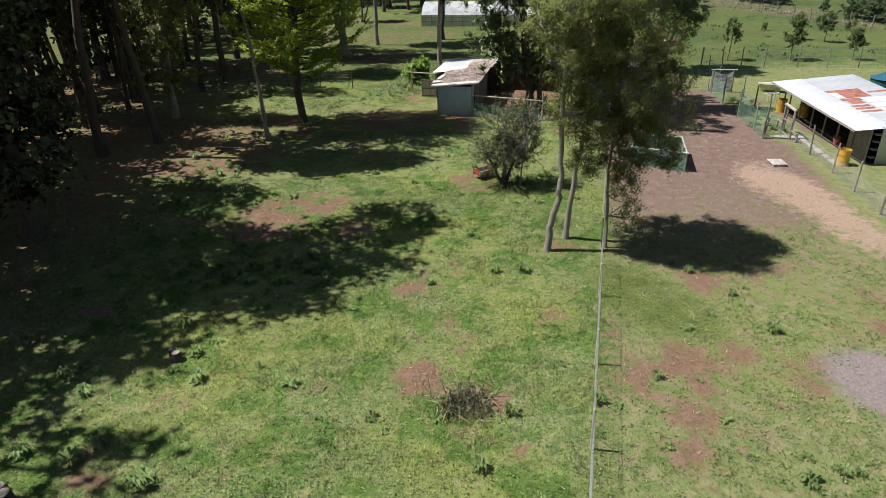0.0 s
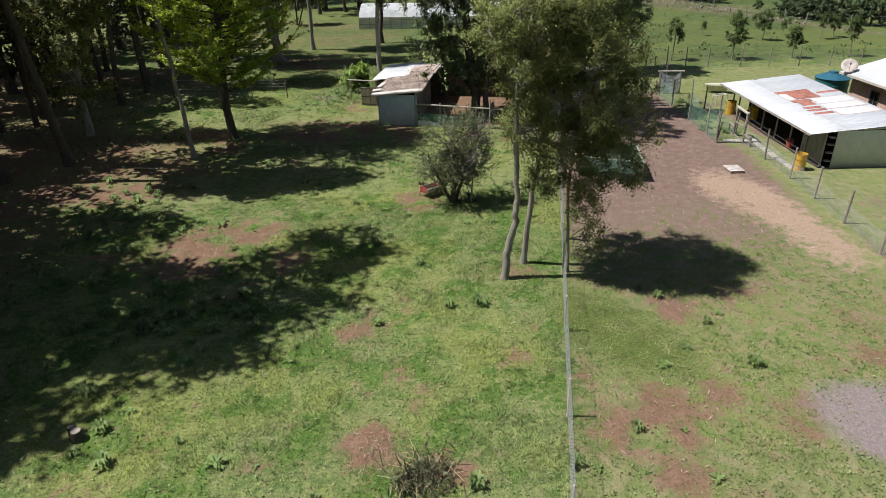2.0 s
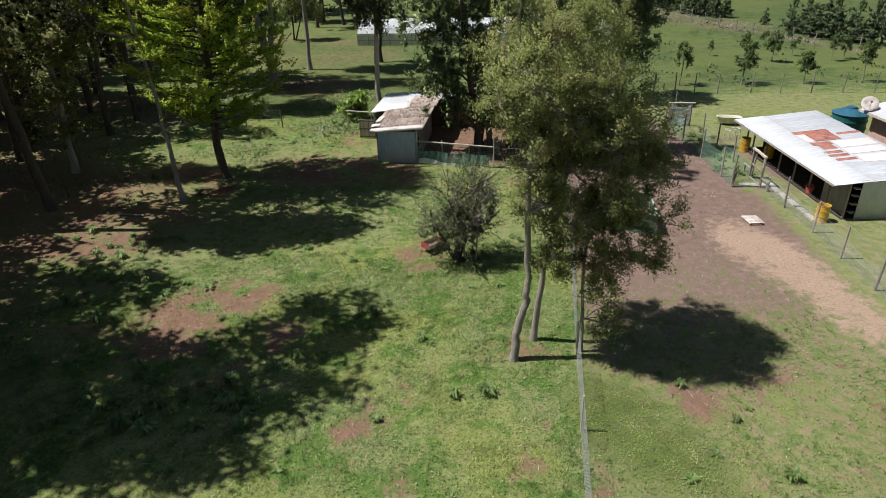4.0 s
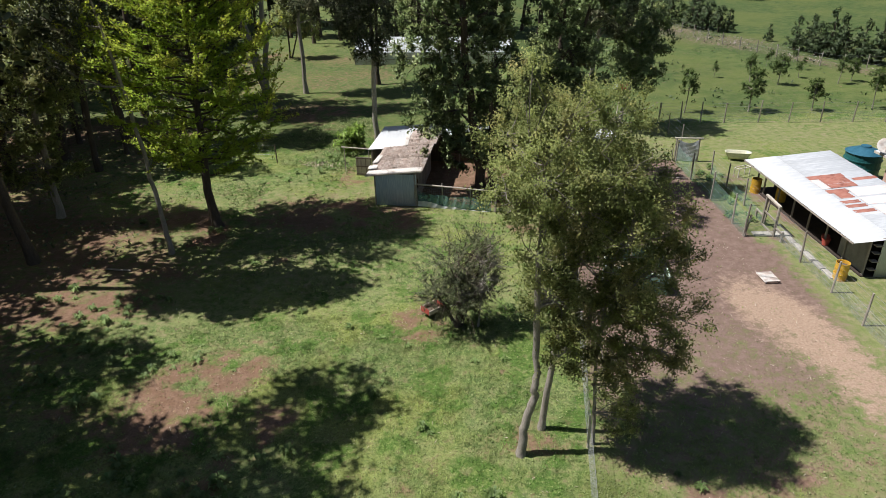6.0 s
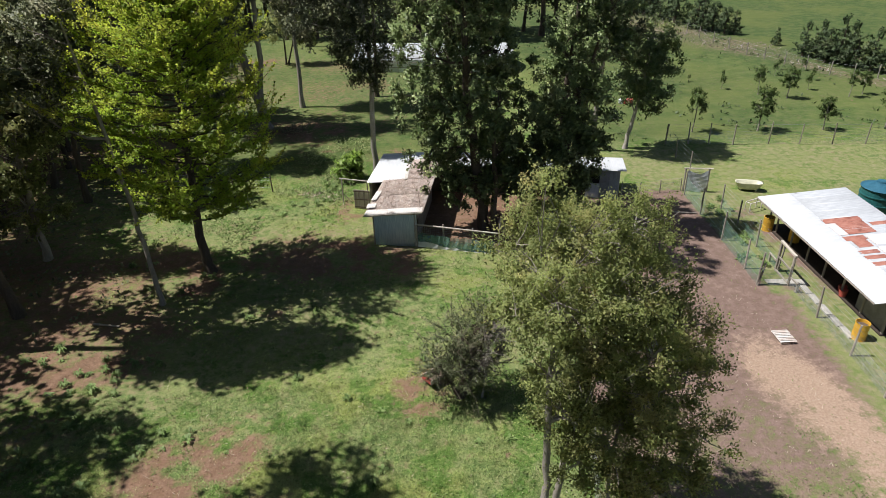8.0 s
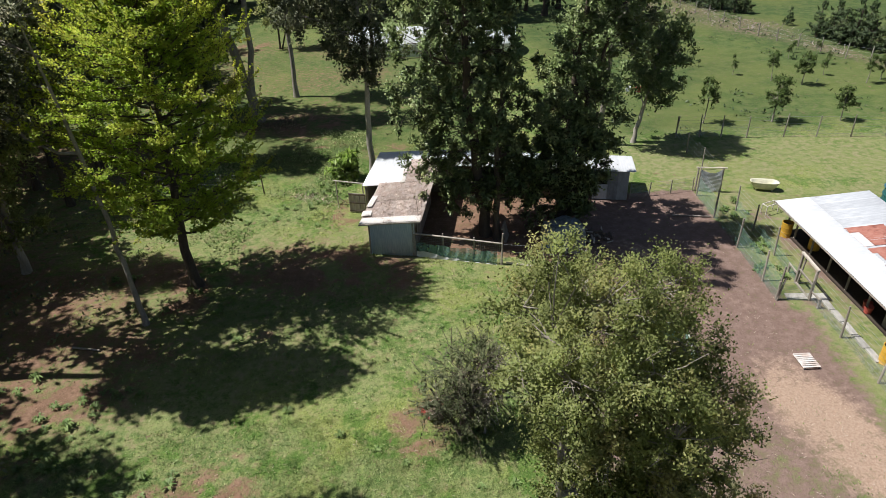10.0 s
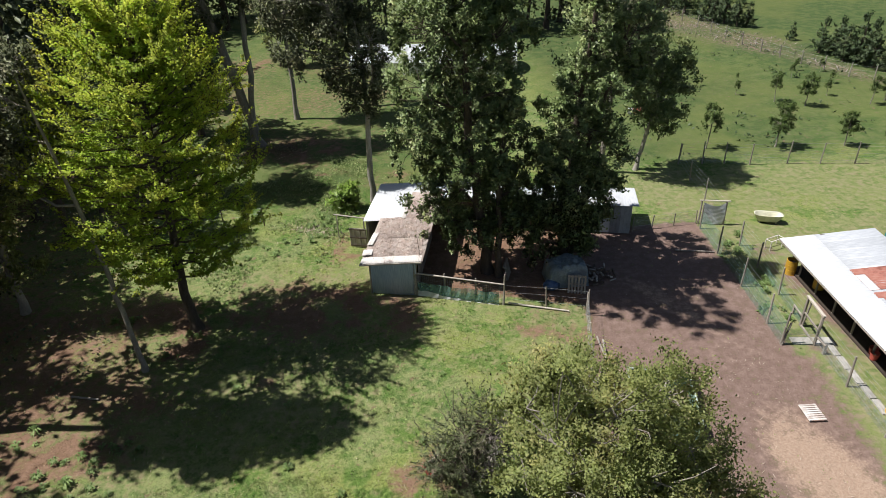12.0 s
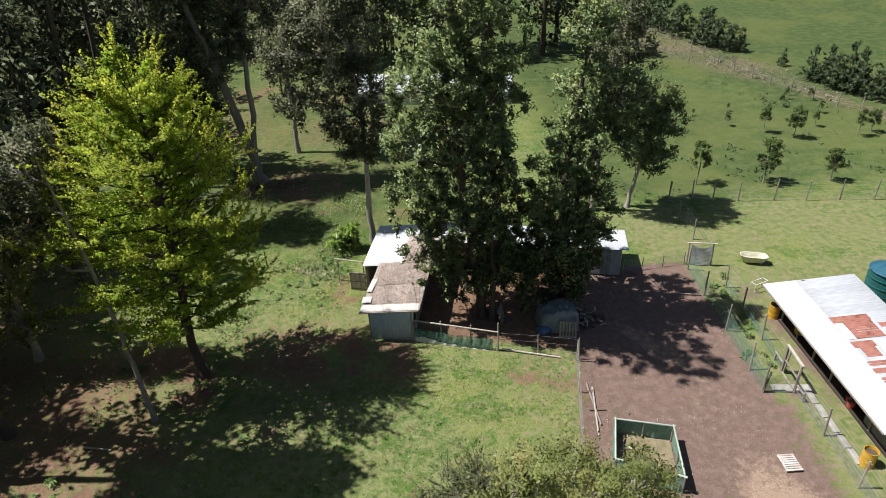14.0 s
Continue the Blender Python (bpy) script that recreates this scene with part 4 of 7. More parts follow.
make_tree("tree", "pale olive tree with soft rounded crown at the wood edge", (-18.2, 41.8, 0),
          [[(0, 0, -0.1, 0.2), (0.2, 0, 3, 0.17), (0.5, 0, 8, 0.10), (0.7, 0, 12, 0.03)]],
          [(0.8, 0, 12.2, 1.3, 1.3, 1.0), (-0.6, 0, 11.0, 1.5, 1.4, 1.1), (1.7, -0.2, 10.6, 1.3, 1.3, 1.1), (0.4, 0, 9.2, 1.8, 1.7, 1.2), (-1.2, 0, 7.8, 1.6, 1.6, 1.2), (1.5, -0.4, 7.6, 1.6, 1.6, 1.2), (0.2, -0.4, 5.6, 1.9, 1.8, 1.3), (0.2, -0.5, 3.4, 1.9, 1.8, 1.2)],
          17, BARK_GREY, LEAF_OLIVE, 330, 7, 12, (0.17, 0.085), 0.7, rise=0.1, jitter=0.09)
make_tree("tree", "pale grey-green tree rising behind the dark yard tree", (15.0, 54.0, 0),
          [[(0, 0, -0.1, 0.2), (0, -0.3, 4, 0.16), (0.3, -0.8, 9, 0.1), (0.6, -1.0, 13.5, 0.03)]],
          [(0.6, -1.0, 13.4, 1.3, 1.3, 1.3), (-0.3, -1.4, 11.2, 1.4, 1.4, 1.3), (1.6, -0.8, 11.0, 1.4, 1.4, 1.3), (0.4, -1.2, 9.0, 1.6, 1.5, 1.3), (-1.0, -0.6, 8.0, 1.2, 1.2, 1.0), (1.4, -0.6, 7.6, 1.1, 1.1, 0.9)],
          18, BARK_GREY, LEAF_PINE, 200, 7, 12, (0.18, 0.10), 0.7, rise=0.1, jitter=0.1, bare=30)
make_tree("tree", "dark round evergreen tree standing before the glade", (-14.9, 66.0, 0),
          [[(0, 0, -0.1, 0.25), (0, 0, 4, 0.18), (0, 0, 8.5, 0.05)]],
          [(0.3, 0, 8.8, 1.3, 1.3, 1.3), (0.9, 0, 7.2, 1.5, 1.5, 1.4), (-0.8, 0, 7.0, 1.6, 1.6, 1.5), (0.2, 0, 5.2, 2.0, 2.0, 1.5), (0, 0, 3.2, 1.9, 1.9, 1.4)],
          19, BARK_DARK, LEAF_FOREST, 200, 7, 8, (0.26, 0.15), 0.7, jitter=0.14)

make_tree("tree", "tall dark tree leaning out over the paddock edge", (-17.2, 23.6, 0),
          [[(0, 0, -0.1, 0.34), (0.3, 0, 5, 0.28), (1.2, 0.0, 10, 0.2), (2.6, -0.4, 17, 0.06)]],
          [(5.0, 2.3, 16.0, 2.0, 2.1, 1.5), (4.7, -0.4, 15.2, 2.1, 2.1, 1.5), (2.6, -1.9, 15.0, 2.2, 2.1, 1.5), (0.2, -2.2, 15.0, 2.2, 2.1, 1.6), (-2.4, -2.7, 15.0, 2.3, 2.2, 1.6), (-3.8, -0.2, 15.0, 2.3, 2.3, 1.7), (2.8, -2.9, 12.8, 1.9, 1.9, 1.4), (2.2, -0.2, 13.0, 1.6, 1.5, 1.3), (3.8, -3.2, 14.0, 1.9, 1.7, 1.3), (1.2, -3.6, 14.0, 2.0, 1.8, 1.3), 
           (0.8, 0.8, 15.0, 1.7, 1.3, 1.2), (2.7, 0.9, 14.8, 1.4, 1.1, 1.1), (-2.0, 5.2, 14.5, 1.9, 1.5, 1.3), (-4.2, 5.2, 15.0, 2.0, 1.7, 1.4), (0.2, 0, 11.6, 2.2, 2.2, 1.8), (0, 0, 8.4, 2.2, 2.2, 1.6), (0.2, -0.2, 5.4, 2.0, 2.0, 1.5), (0.4, -0.2, 2.9, 1.6, 1.6, 1.3)],
          20, BARK_DARK, LEAF_FOREST, 760, 6, 6, (0.31, 0.18), 0.9, jitter=0.18, rise=0.0)
make_tree("tree", "tall dark tree with a broad high crown at the wood edge", (-19.4, 34.2, 0),
          [[(0, 0, -0.1, 0.26), (0.2, 0, 5, 0.22), (0.8, 0.1, 10, 0.17), (2.2, 0.3, 17, 0.06)]],
          [(7.0, -0.2, 15.4, 1.7, 1.4, 1.2), (5.0, -0.6, 15.2, 1.9, 1.5, 1.3), (3.0, 0.0, 15.4, 1.9, 1.5, 1.3), (1.0, -0.2, 15.0, 1.5, 1.4, 1.3), (4.2, -1.6, 14.2, 1.5, 1.1, 1.1)],
          22, BARK_DARK, LEAF_FOREST, 330, 6, 8, (0.30, 0.17), 0.9, jitter=0.18, rise=0.0)
make_tree("tree", "tall dark tree with a high spreading crown behind the maple", (-19.2, 55.4, 0),
          [[(0, 0, -0.1, 0.26), (0.1, 0, 5, 0.22), (0.5, 0.1, 12, 0.17), (1.4, 0.2, 21, 0.06)]],
          [(1.2, 0.6, 19.8, 2.0, 1.7, 1.5), (-1.0, -0.2, 19.0, 2.0, 1.8, 1.5), (1.4, 1.8, 18.8, 1.6, 1.5, 1.3), (3.2, -0.2, 18.0, 1.8, 1.6, 1.3), (-3.0, 0.4, 18.6, 2.0, 1.7, 1.4)],
          23, BARK_DARK, LEAF_FOREST, 250, 6, 7, (0.32, 0.18), 0.9, jitter=0.18, rise=0.0)
make_tree("tree", "tall dark tree with a high spreading crown over the glade", (-20.4, 63.4, 0),
          [[(0, 0, -0.1, 0.26), (0.1, 0, 5, 0.22), (0.5, 0.1, 12, 0.17), (1.4, 0.2, 21, 0.06)]],
          [(3.4, 0.2, 20.6, 2.2, 1.8, 1.4), (1.2, -0.6, 20.8, 2.2, 1.8, 1.5), (-1.0, -0.2, 20.0, 2.0, 1.8, 1.5), (5.6, -0.4, 20.0, 1.8, 1.5, 1.2), (7.4, -0.2, 20.2, 1.6, 1.4, 1.1)],
          24, BARK_DARK, LEAF_FOREST, 250, 6, 7, (0.32, 0.18), 0.9, jitter=0.18, rise=0.0)

# tall trees of the wood, three builds repeated at differing sizes
WOOD = [
    make_tree("woodland_tree", "tall dark woodland tree with a bare lower trunk", (-17.15, 36.4, 0),
              [[(0, 0, -0.1, 0.24), (-0.4, 0.1, 4.0, 0.2), (-0.9, 0.2, 9.0, 0.15), (-1.2, 0.2, 17.0, 0.05)]],
              [(-1.2, 0.2, 16.6, 1.8, 1.8, 2.0), (-1.0, 0.3, 13.0, 2.6, 2.5, 1.8), (-2.6, 0.2, 10.4, 1.8, 1.8, 1.5), (0.6, 0.1, 10.6, 1.9, 1.8, 1.6)],
              7, BARK_DARK, LEAF_FOREST, 90, 5, 4, (0.46, 0.26), 1.0, forks=6, jitter=0.2, rise=0.1, group="trees of the wood", bare=10),
    make_tree("woodland_tree", "tall dark woodland tree with a bare lower trunk", (-19.0, 49.5, 0),
              [[(0, 0, -0.1, 0.2), (0.2, 0.1, 4.0, 0.17), (0.4, 0.2, 9.0, 0.13), (0.5, 0.2, 15.0, 0.05)]],
              [(0.5, 0.2, 14.4, 1.7, 1.7, 2.0), (0.6, 0.3, 11.0, 2.3, 2.2, 1.8), (-0.9, 0.2, 8.8, 1.6, 1.6, 1.4), (1.8, 0.4, 8.2, 1.5, 1.5, 1.3)],
              8, BARK_DARK, LEAF_FOREST, 80, 5, 4, (0.46, 0.26), 1.0, forks=6, jitter=0.2, rise=0.0, group="trees of the wood", bare=12),
    make_tree("woodland_tree", "woodland tree leafy down to the ground", (-22.2, 25.4, 0),
              [[(0, 0, -0.1, 0.3), (0, 0.1, 5.0, 0.24), (0.2, 0.2, 11.0, 0.16), (0.3, 0.2, 18.0, 0.04)]],
              [(0.3, 0.2, 17.0, 1.8, 1.8, 2.0), (0.2, 0.2, 13.5, 2.6, 2.6, 2.0), (0.0, 0.0, 9.4, 3.0, 3.0, 2.2), (-0.2, 0, 5.4, 2.8, 2.8, 2.0), (0.2, 0.1, 2.6, 1.9, 1.9, 1.4)],
              9, BARK_DARK, LEAF_FOREST, 120, 5, 4, (0.48, 0.27), 1.0, forks=6, jitter=0.2, rise=0.0, group="trees of the wood", bare=10),
]


def placed(x, y, turn, size, tall=None):
    return Matrix.Translation((x, y, 0)) @ Matrix.Rotation(radians(turn), 4, "Z") @ Matrix.Diagonal((size, size, tall or size, 1))


def plant_wood():
    rng = np.random.default_rng(77)
    spots = [(2, -19.4, 16.5, 1.0), (2, -20.4, 8.6, 0.85), (2, -19.2, 12.2, 0.95), (2, -20.4, 18.2, 1.05), (2, -21.8, 22.6, 1.05), (2, -21.0, 20.5, 1.0), (2, -22.4, 29.4, 1.0), (2, -21.6, 25.9, 1.0), (0, -25.0, 57.4, 1.0), (1, -24.4, 59.8, 1.0),
             (0, -22.2, 52.3, 0.9), (1, -18.4, 53.0, 0.8), (1, -22.5, 44.5, 0.8), (0, -23.6, 36.6, 0.75), (1, -23.4, 40.2, 0.78), (0, -23.6, 47.8, 0.85), (1, -22.8, 56.0, 0.85), (0, -25.6, 38.6, 0.95), (0, -25.8, 43.0, 0.95)]
    for y in np.arange(28, 122, 5.0):
        for x in np.arange(-64, 40, 5.0):
            px, py = x + rng.uniform(-1.8, 1.8), y + rng.uniform(-1.8, 1.8)
            left = -0.66 * (py + 6) - 6 < px < -22.5 and py < 75
            edge = -22 - 0.10 * (py - 75)
            hill = py >= 75 and -0.66 * (py + 6) - 6 < px < edge - 4
            back = 94 + 0.1 * abs(px - 12) < py < 111 and -14 < px < 27
            shut = 106 < py < 116 and edge - 4 <= px <= -13
            if back or shut or hill or left:
                deep = (left and px < -40) or (hill and px < edge - 14) or (back and py > 104)
                if deep and rng.uniform() < 0.97:
                    continue
                kind = 2 if (rng.uniform() < (0.6 if py > 70 else 0.2)) else int(rng.integers(0, 2))
                spots.append((kind, px, py, rng.uniform(0.85, 1.2) if px < -27 or py > 60 else rng.uniform(0.72, 0.88)))
    for i in range(11):
        spots.append((2, -38.0 + 2.5 * i + rng.uniform(-0.6, 0.6), 119.0 - 0.35 * i + rng.uniform(-1.5, 1.5), rng.uniform(0.85, 1.1)))
    spots += [(0, -17.0, 68.0, 1.05)]
    for i in range(9):
        spots.append((2, -24.4 - 0.10 * 4.2 * i + rng.uniform(-0.8, 0.8), 79.0 + 4.2 * i, rng.uniform(0.7, 0.95)))
    for i in range(6):
        spots.append((2, -28.6 + rng.uniform(-0.5, 0.5), 31.0 + 6.2 * i, rng.uniform(0.85, 1.0)))
    for kind, x, y, s in spots:
        copy_thing(WOOD[kind], placed(x, y, rng.uniform(0, 360), s))


plant_wood()

# young orchard trees in the far meadow
SAPLING = [
    make_tree("orchard_tree", "young broad-leaved orchard tree in the mown meadow", (29.0, 56.2, 0),
              [[(0, 0, -0.05, 0.06), (0.05, 0, 1.0, 0.05), (0.05, 0.05, 3.2, 0.02)]],
              [(0, 0, 1.9, 0.75, 0.75, 0.8), (0.1, 0, 2.8, 0.6, 0.6, 0.7)], 30, BARK_GREY, LEAF_YOUNG, 50, 6, 10, (0.14, 0.08), 0.4, jitter=0.07, limb=0.03, group="orchard trees"),
    make_tree("orchard_tree", "slender young orchard tree in the mown meadow", (23.9, 56.7, 0),
              [[(0, 0, -0.05, 0.05), (0.1, 0, 1.2, 0.04), (0.15, 0.05, 3.0, 0.02)]],
              [(0.1, 0, 2.0, 0.55, 0.55, 0.6), (0.15, 0, 2.7, 0.5, 0.5, 0.5)], 31, BARK_GREY, LEAF_YOUNG, 34, 6, 10, (0.13, 0.07), 0.4, jitter=0.07, limb=0.03, group="orchard trees"),
]
for kind, x, y, s in ((0, 34.0, 55.6, 0.75), (1, 38.9, 55.3, 0.95), (0, 36.3, 64.5, 0.8), (1, 41.8, 63.9, 0.7), (1, 34.4, 66.0, 0.75), (1, 32.0, 68.3, 0.4), (1, 39.7, 72.4, 0.4),
                      (1, 41.4, 74.6, 0.35), (1, 39.6, 66.6, 0.45), (1, 43.4, 73.7, 0.38), (1, 42.2, 70.1, 0.36), (1, 44.0, 55.0, 0.9), (1, 30.3, 71.6, 0.2), (0, 43.5, 64.5, 0.6), (1, 34.1, 72.2, 0.25)):
    copy_thing(SAPLING[kind], placed(x, y, 67 * x, s))

# hedge bushes behind the far fence
HEDGE = [
    make_tree("hedge_bush", "dark pointed young fir behind the far wire fence", (48.8, 76.0, 0),
              [[(0, 0, -0.05, 0.15), (0, 0, 2, 0.1), (0, 0, 4.9, 0.02)]],
              [(0, 0, 4.5, 0.30, 0.30, 0.7), (0.1, 0, 3.5, 0.65, 0.65, 0.7), (-0.1, 0, 2.5, 1.0, 1.0, 0.8), (0.1, 0.1, 1.5, 1.4, 1.4, 0.8), (0, 0, 0.7, 1.65, 1.65, 0.6)], 33, BARK_DARK, LEAF_FIR, 75, 5, 6, (0.28, 0.13), 0.5, rise=0.5, jitter=0.08, group="hedge bushes", category="fir"),
    make_tree("hedge_bush", "round olive hedge bush behind the far wire fence", (43.8, 99.5, 0),
              [[(0, 0, -0.05, 0.15), (0, 0, 2, 0.1), (0, 0, 3.2, 0.03)]],
              [(0, 0, 2.4, 1.6, 1.6, 1.2), (-1.1, 0, 1.5, 1.4, 1.4, 1.0), (1.2, 0, 1.5, 1.4, 1.4, 1.0), (0.3, 0, 3.6, 0.8, 0.8, 0.8)], 34, BARK_DARK, LEAF_FIR, 75, 5, 6, (0.30, 0.15), 0.6, jitter=0.1, group="hedge bushes", category="bush"),
]
for kind, x, y, s in ((1, 42.6, 104.0, 1.0), (0, 43.6, 97.6, 1.0), (1, 44.7, 96.6, 0.85), (1, 45.4, 94.6, 0.75), (0, 46.2, 93.6, 0.62), (1, 41.9, 108.0, 1.1), (1, 41.2, 112.5, 1.3), (0, 47.7, 86.3, 0.42), (0, 47.5, 80.4, 0.75), (0, 48.4, 79.2, 0.8), (1, 48.6, 78.2, 0.75),
                      (0, 49.3, 75.4, 0.9), (1, 49.2, 74.0, 0.8), (0, 50.0, 72.6, 0.85), (0, 50.8, 71.2, 0.9), (1, 51.6, 70.4, 0.9), (0, 53.2, 69.4, 1.0), (0, 55.4, 68.2, 1.05), (1, 58.0, 67.2, 1.0), (0, 60.4, 66.0, 1.1), (1, 40.4, 117.0, 1.4), (0, 48.0, 77.0, 0.7)):
    copy_thing(HEDGE[kind], placed(x, y, 41 * x + 13 * y, s))
for i in range(15):
    copy_thing(HEDGE[1], placed(52 + 8.0 * i, 132 + 1.5 * math.sin(i * 2.1) - 1.6 * i, 77 * i, 0.9 + 0.2 * math.sin(i * 1.7)))


# ---- buildings ----
def sheet_mesh(w, l, mat, pitch=0.15, amp=0.016, thick=0.006):
    """A corrugated sheet, w wide in x, l long in y, waves across x, with a thickness."""
    n = max(4, int(round(w / pitch)) * 2)
    x = np.linspace(0, w, n + 1)
    z = amp * np.where(np.arange(n + 1) % 2, 1.0, -1.0)
    rows = []
    for dz in (0.0, -thick):
        for y in (0.0, l):
            rows.append(np.stack([x, np.full(n + 1, y), z + dz], 1))
    v = np.concatenate(rows)
    m = n + 1
    i = np.arange(n)
    top = np.stack([i, i + 1, m + i + 1, m + i], 1)
    low = np.stack([2 * m + i, 3 * m + i, 3 * m + i + 1, 2 * m + i + 1], 1)
    end = np.stack([i, 2 * m + i, 2 * m + i + 1, i + 1], 1)
    return mesh_from("sheet", v, np.concatenate([top, low, end]), mat)


def lay_sheets(parent, name, m, width, length, mats, rng, step=0.80, slack=0.0, amp=0.016):
    """Sheets side by side along x under the pose m, each a part; edges a little uneven."""
    made, x = {}, 0.0
    n = max(1, int(round(width / step)))
    step = width / n
    for i in range(n):
        mat = mats[int(rng.integers(0, len(mats)))]
        if mat not in made:
            made[mat] = sheet_mesh(step + 0.04, length, mat, 0.15, amp)
        jig = Matrix.Translation((i * step, rng.uniform(-1, 1) * slack, 0.004 * (i % 2) + rng.uniform(0, 1) * slack * 0.06)) @ Matrix.Rotation(rng.uniform(-1, 1) * slack * 0.12, 4, "Z")
        child(name, made[mat], parent, m=m @ jig)


def frame_at(x, y, turn):
    return Matrix.Translation((x, y, 0)) @ Matrix.Rotation(radians(turn), 4, "Z")


def slope(x, y, z, tilt_x=0.0, tilt_y=0.0, turn=0.0):
    return Matrix.Translation((x, y, z)) @ Matrix.Rotation(radians(turn), 4, "Z") @ Matrix.Rotation(radians(tilt_y), 4, "Y") @ Matrix.Rotation(radians(tilt_x), 4, "X")


ROOF_LITTER = leaf_material("roof_litter", (0.36, 0.275, 0.235), (0.54, 0.455, 0.405), None, 0.05, 0.9)
STAND = Matrix.Rotation(radians(90), 4, "X")
# Near-black brown that stands for the shade seen inside openings.
HOLE = plain("shadowed_opening", (0.03, 0.026, 0.022), (0.045, 0.04, 0.034), 3, 0.95)


def chicken_coop():
    rng = np.random.default_rng(40)
    c = base_of("chicken_coop", frame_at(-0.88, 41.22, -12.5), "low corrugated zinc chicken coop with litter-strewn patched roof", "coop")
    lay_sheets(c, "wall_sheet", Matrix.Translation((0, 0, 0)) @ STAND, 2.3, 1.86, [ZINC_BLUE], rng, 0.77, 0.01, 0.034)
    # side walls of upright boards
    for x, y0, y1, h in ((2.3, 0.0, 5.9, 2.1), (0.0, 0.02, 4.3, 1.82)):
        n = int((y1 - y0) / 0.24)
        for i in range(n):
            a = y0 + (y1 - y0) * i / n
            if x > 1 and 2 <= i <= 3:
                part("board", box((x - 0.02, a, 0), (x + 0.01, a + (y1 - y0) / n - 0.008, 0.8)), OLD_WOOD, c)
                part("board", box((x - 0.02, a, 1.35), (x + 0.01, a + (y1 - y0) / n - 0.008, h)), OLD_WOOD, c)
                continue
            part("board", box((x - 0.02, a, 0), (x + 0.01, a + (y1 - y0) / n - 0.008, h - rng.uniform(0, 0.03))), OLD_WOOD, c)
    part("back_wall", box((-1.1, 8.7, 0), (2.3, 8.74, 1.8)), OLD_WOOD, c)
    part("back_wall", box((-1.1, 4.4, 0), (-1.06, 8.7, 1.65)), OLD_WOOD, c)
    # Dark sheet: the shade inside the coop is put into its colour.
    part("inner_wall", box((-0.1, 4.4, 0), (2.28, 4.44, 1.75)), HOLE, c)
    for x in (0.02, 2.22):
        part("corner_post", box((x, -0.03, 0), (x + 0.07, 0.04, 2.08 if x > 1 else 1.82), 0.006), OLD_WOOD, c)
    # littered roof, rising towards the yard, in three courses
    tilt = -math.degrees(math.atan2(0.29, 2.9))
    for k, (y0, l, x0, w) in enumerate(((-0.28, 2.7, -0.42, 3.15), (2.2, 2.3, -0.35, 3.1), (4.35, 3.2, 0.95, 1.9))):
        z0 = 1.86 + (x0 + 0.42) * 0.10 + 0.03 * k
        lay_sheets(c, "roof_sheet", slope(x0, y0, z0, 0, tilt), w, l, [LITTER_IRON, LITTER_IRON, LITTER_IRON], rng, 0.79, 0.07)
    at = np.column_stack([rng.uniform(-0.25, 2.55, 2800), rng.uniform(0.15, 6.8, 2800)])
    keep = ((at[:, 1] < 4.4) | (at[:, 0] > 1.1)) & (rng.uniform(0, 1, 2800) < np.clip(0.15 + 1.5 * fractal(at[:, 0], at[:, 1], 1.3, 44) * np.minimum(1, at[:, 1] / 0.9) * np.minimum(1, (at[:, 0] + 0.4) / 0.7), 0, 1))
    at = at[keep]
    course_z = np.where(at[:, 1] < 2.2, 0.0, np.where(at[:, 1] < 4.35, 0.03, 0.06))
    v, f = leaves(rng, np.column_stack([at, 1.895 + (at[:, 0] + 0.42) * 0.10 + course_z]), 0.10, 0.055, 2.5)
    tagged(child("leaf_cover", mesh_from("leaf_cover", v, f, ROOF_LITTER), c, "brown leaves lying on the roof"), kind="stuff")
    part("roof_edge", box((0, -0.04, -0.06), (3.15, 0.0, 0.01)), PALE_WOOD, c, m=slope(-0.42, -0.29, 1.86, 0, tilt))
    child("edge_sheet", sheet_mesh(3.1, 0.62, WORN_IRON), c, m=slope(-0.40, -0.27, 1.895, 0, tilt))
    for x0, y0, w, l, t in ((-0.45, 0.45, 0.5, 0.55, 3), (-0.42, 1.5, 0.3, 1.3, -3), (0.9, 4.3, 0.25, 2.6, 5)):
        child("loose_sheet", sheet_mesh(w, l, WORN_IRON), c, m=slope(x0, y0, 1.93 + (x0 + 0.42) * 0.10 + 0.03, 0, tilt, t))
    # clean white sheets over the lean-to
    lay_sheets(c, "roof_sheet", slope(-1.32, 4.3, 1.80, 0, -4.0), 2.75, 4.9, [WHITE_IRON], rng, 0.68, 0.01)
    for x in (-1.15, -0.2):
        part("lean_to_post", rod((x, 4.45, 0), (x, 4.45, 1.7), 0.05), OLD_WOOD, c)
    # open door of pale boards on the lean-to
    d = part("door", box((0, -0.015, 0.05), (1.0, 0.0, 1.25)), PALE_WOOD, c, "pale boarded door standing open", m=frame_at(-1.2, 4.4, 176))
    for x in (0.02, 0.34, 0.66, 0.92):
        part("ledge", box((x, 0.0, 0.05), (x + 0.06, 0.025, 1.25)), OLD_WOOD, d)
    for z in (0.12, 0.62, 1.14):
        part("ledge", box((0.0, 0.025, z), (1.0, 0.045, z + 0.07)), DARK_WOOD, d)
    part("roof_stick", rod((2.55, 0.3, 2.12), (2.35, 0.9, 2.8), 0.014), DARK_WOOD, c)
    return c


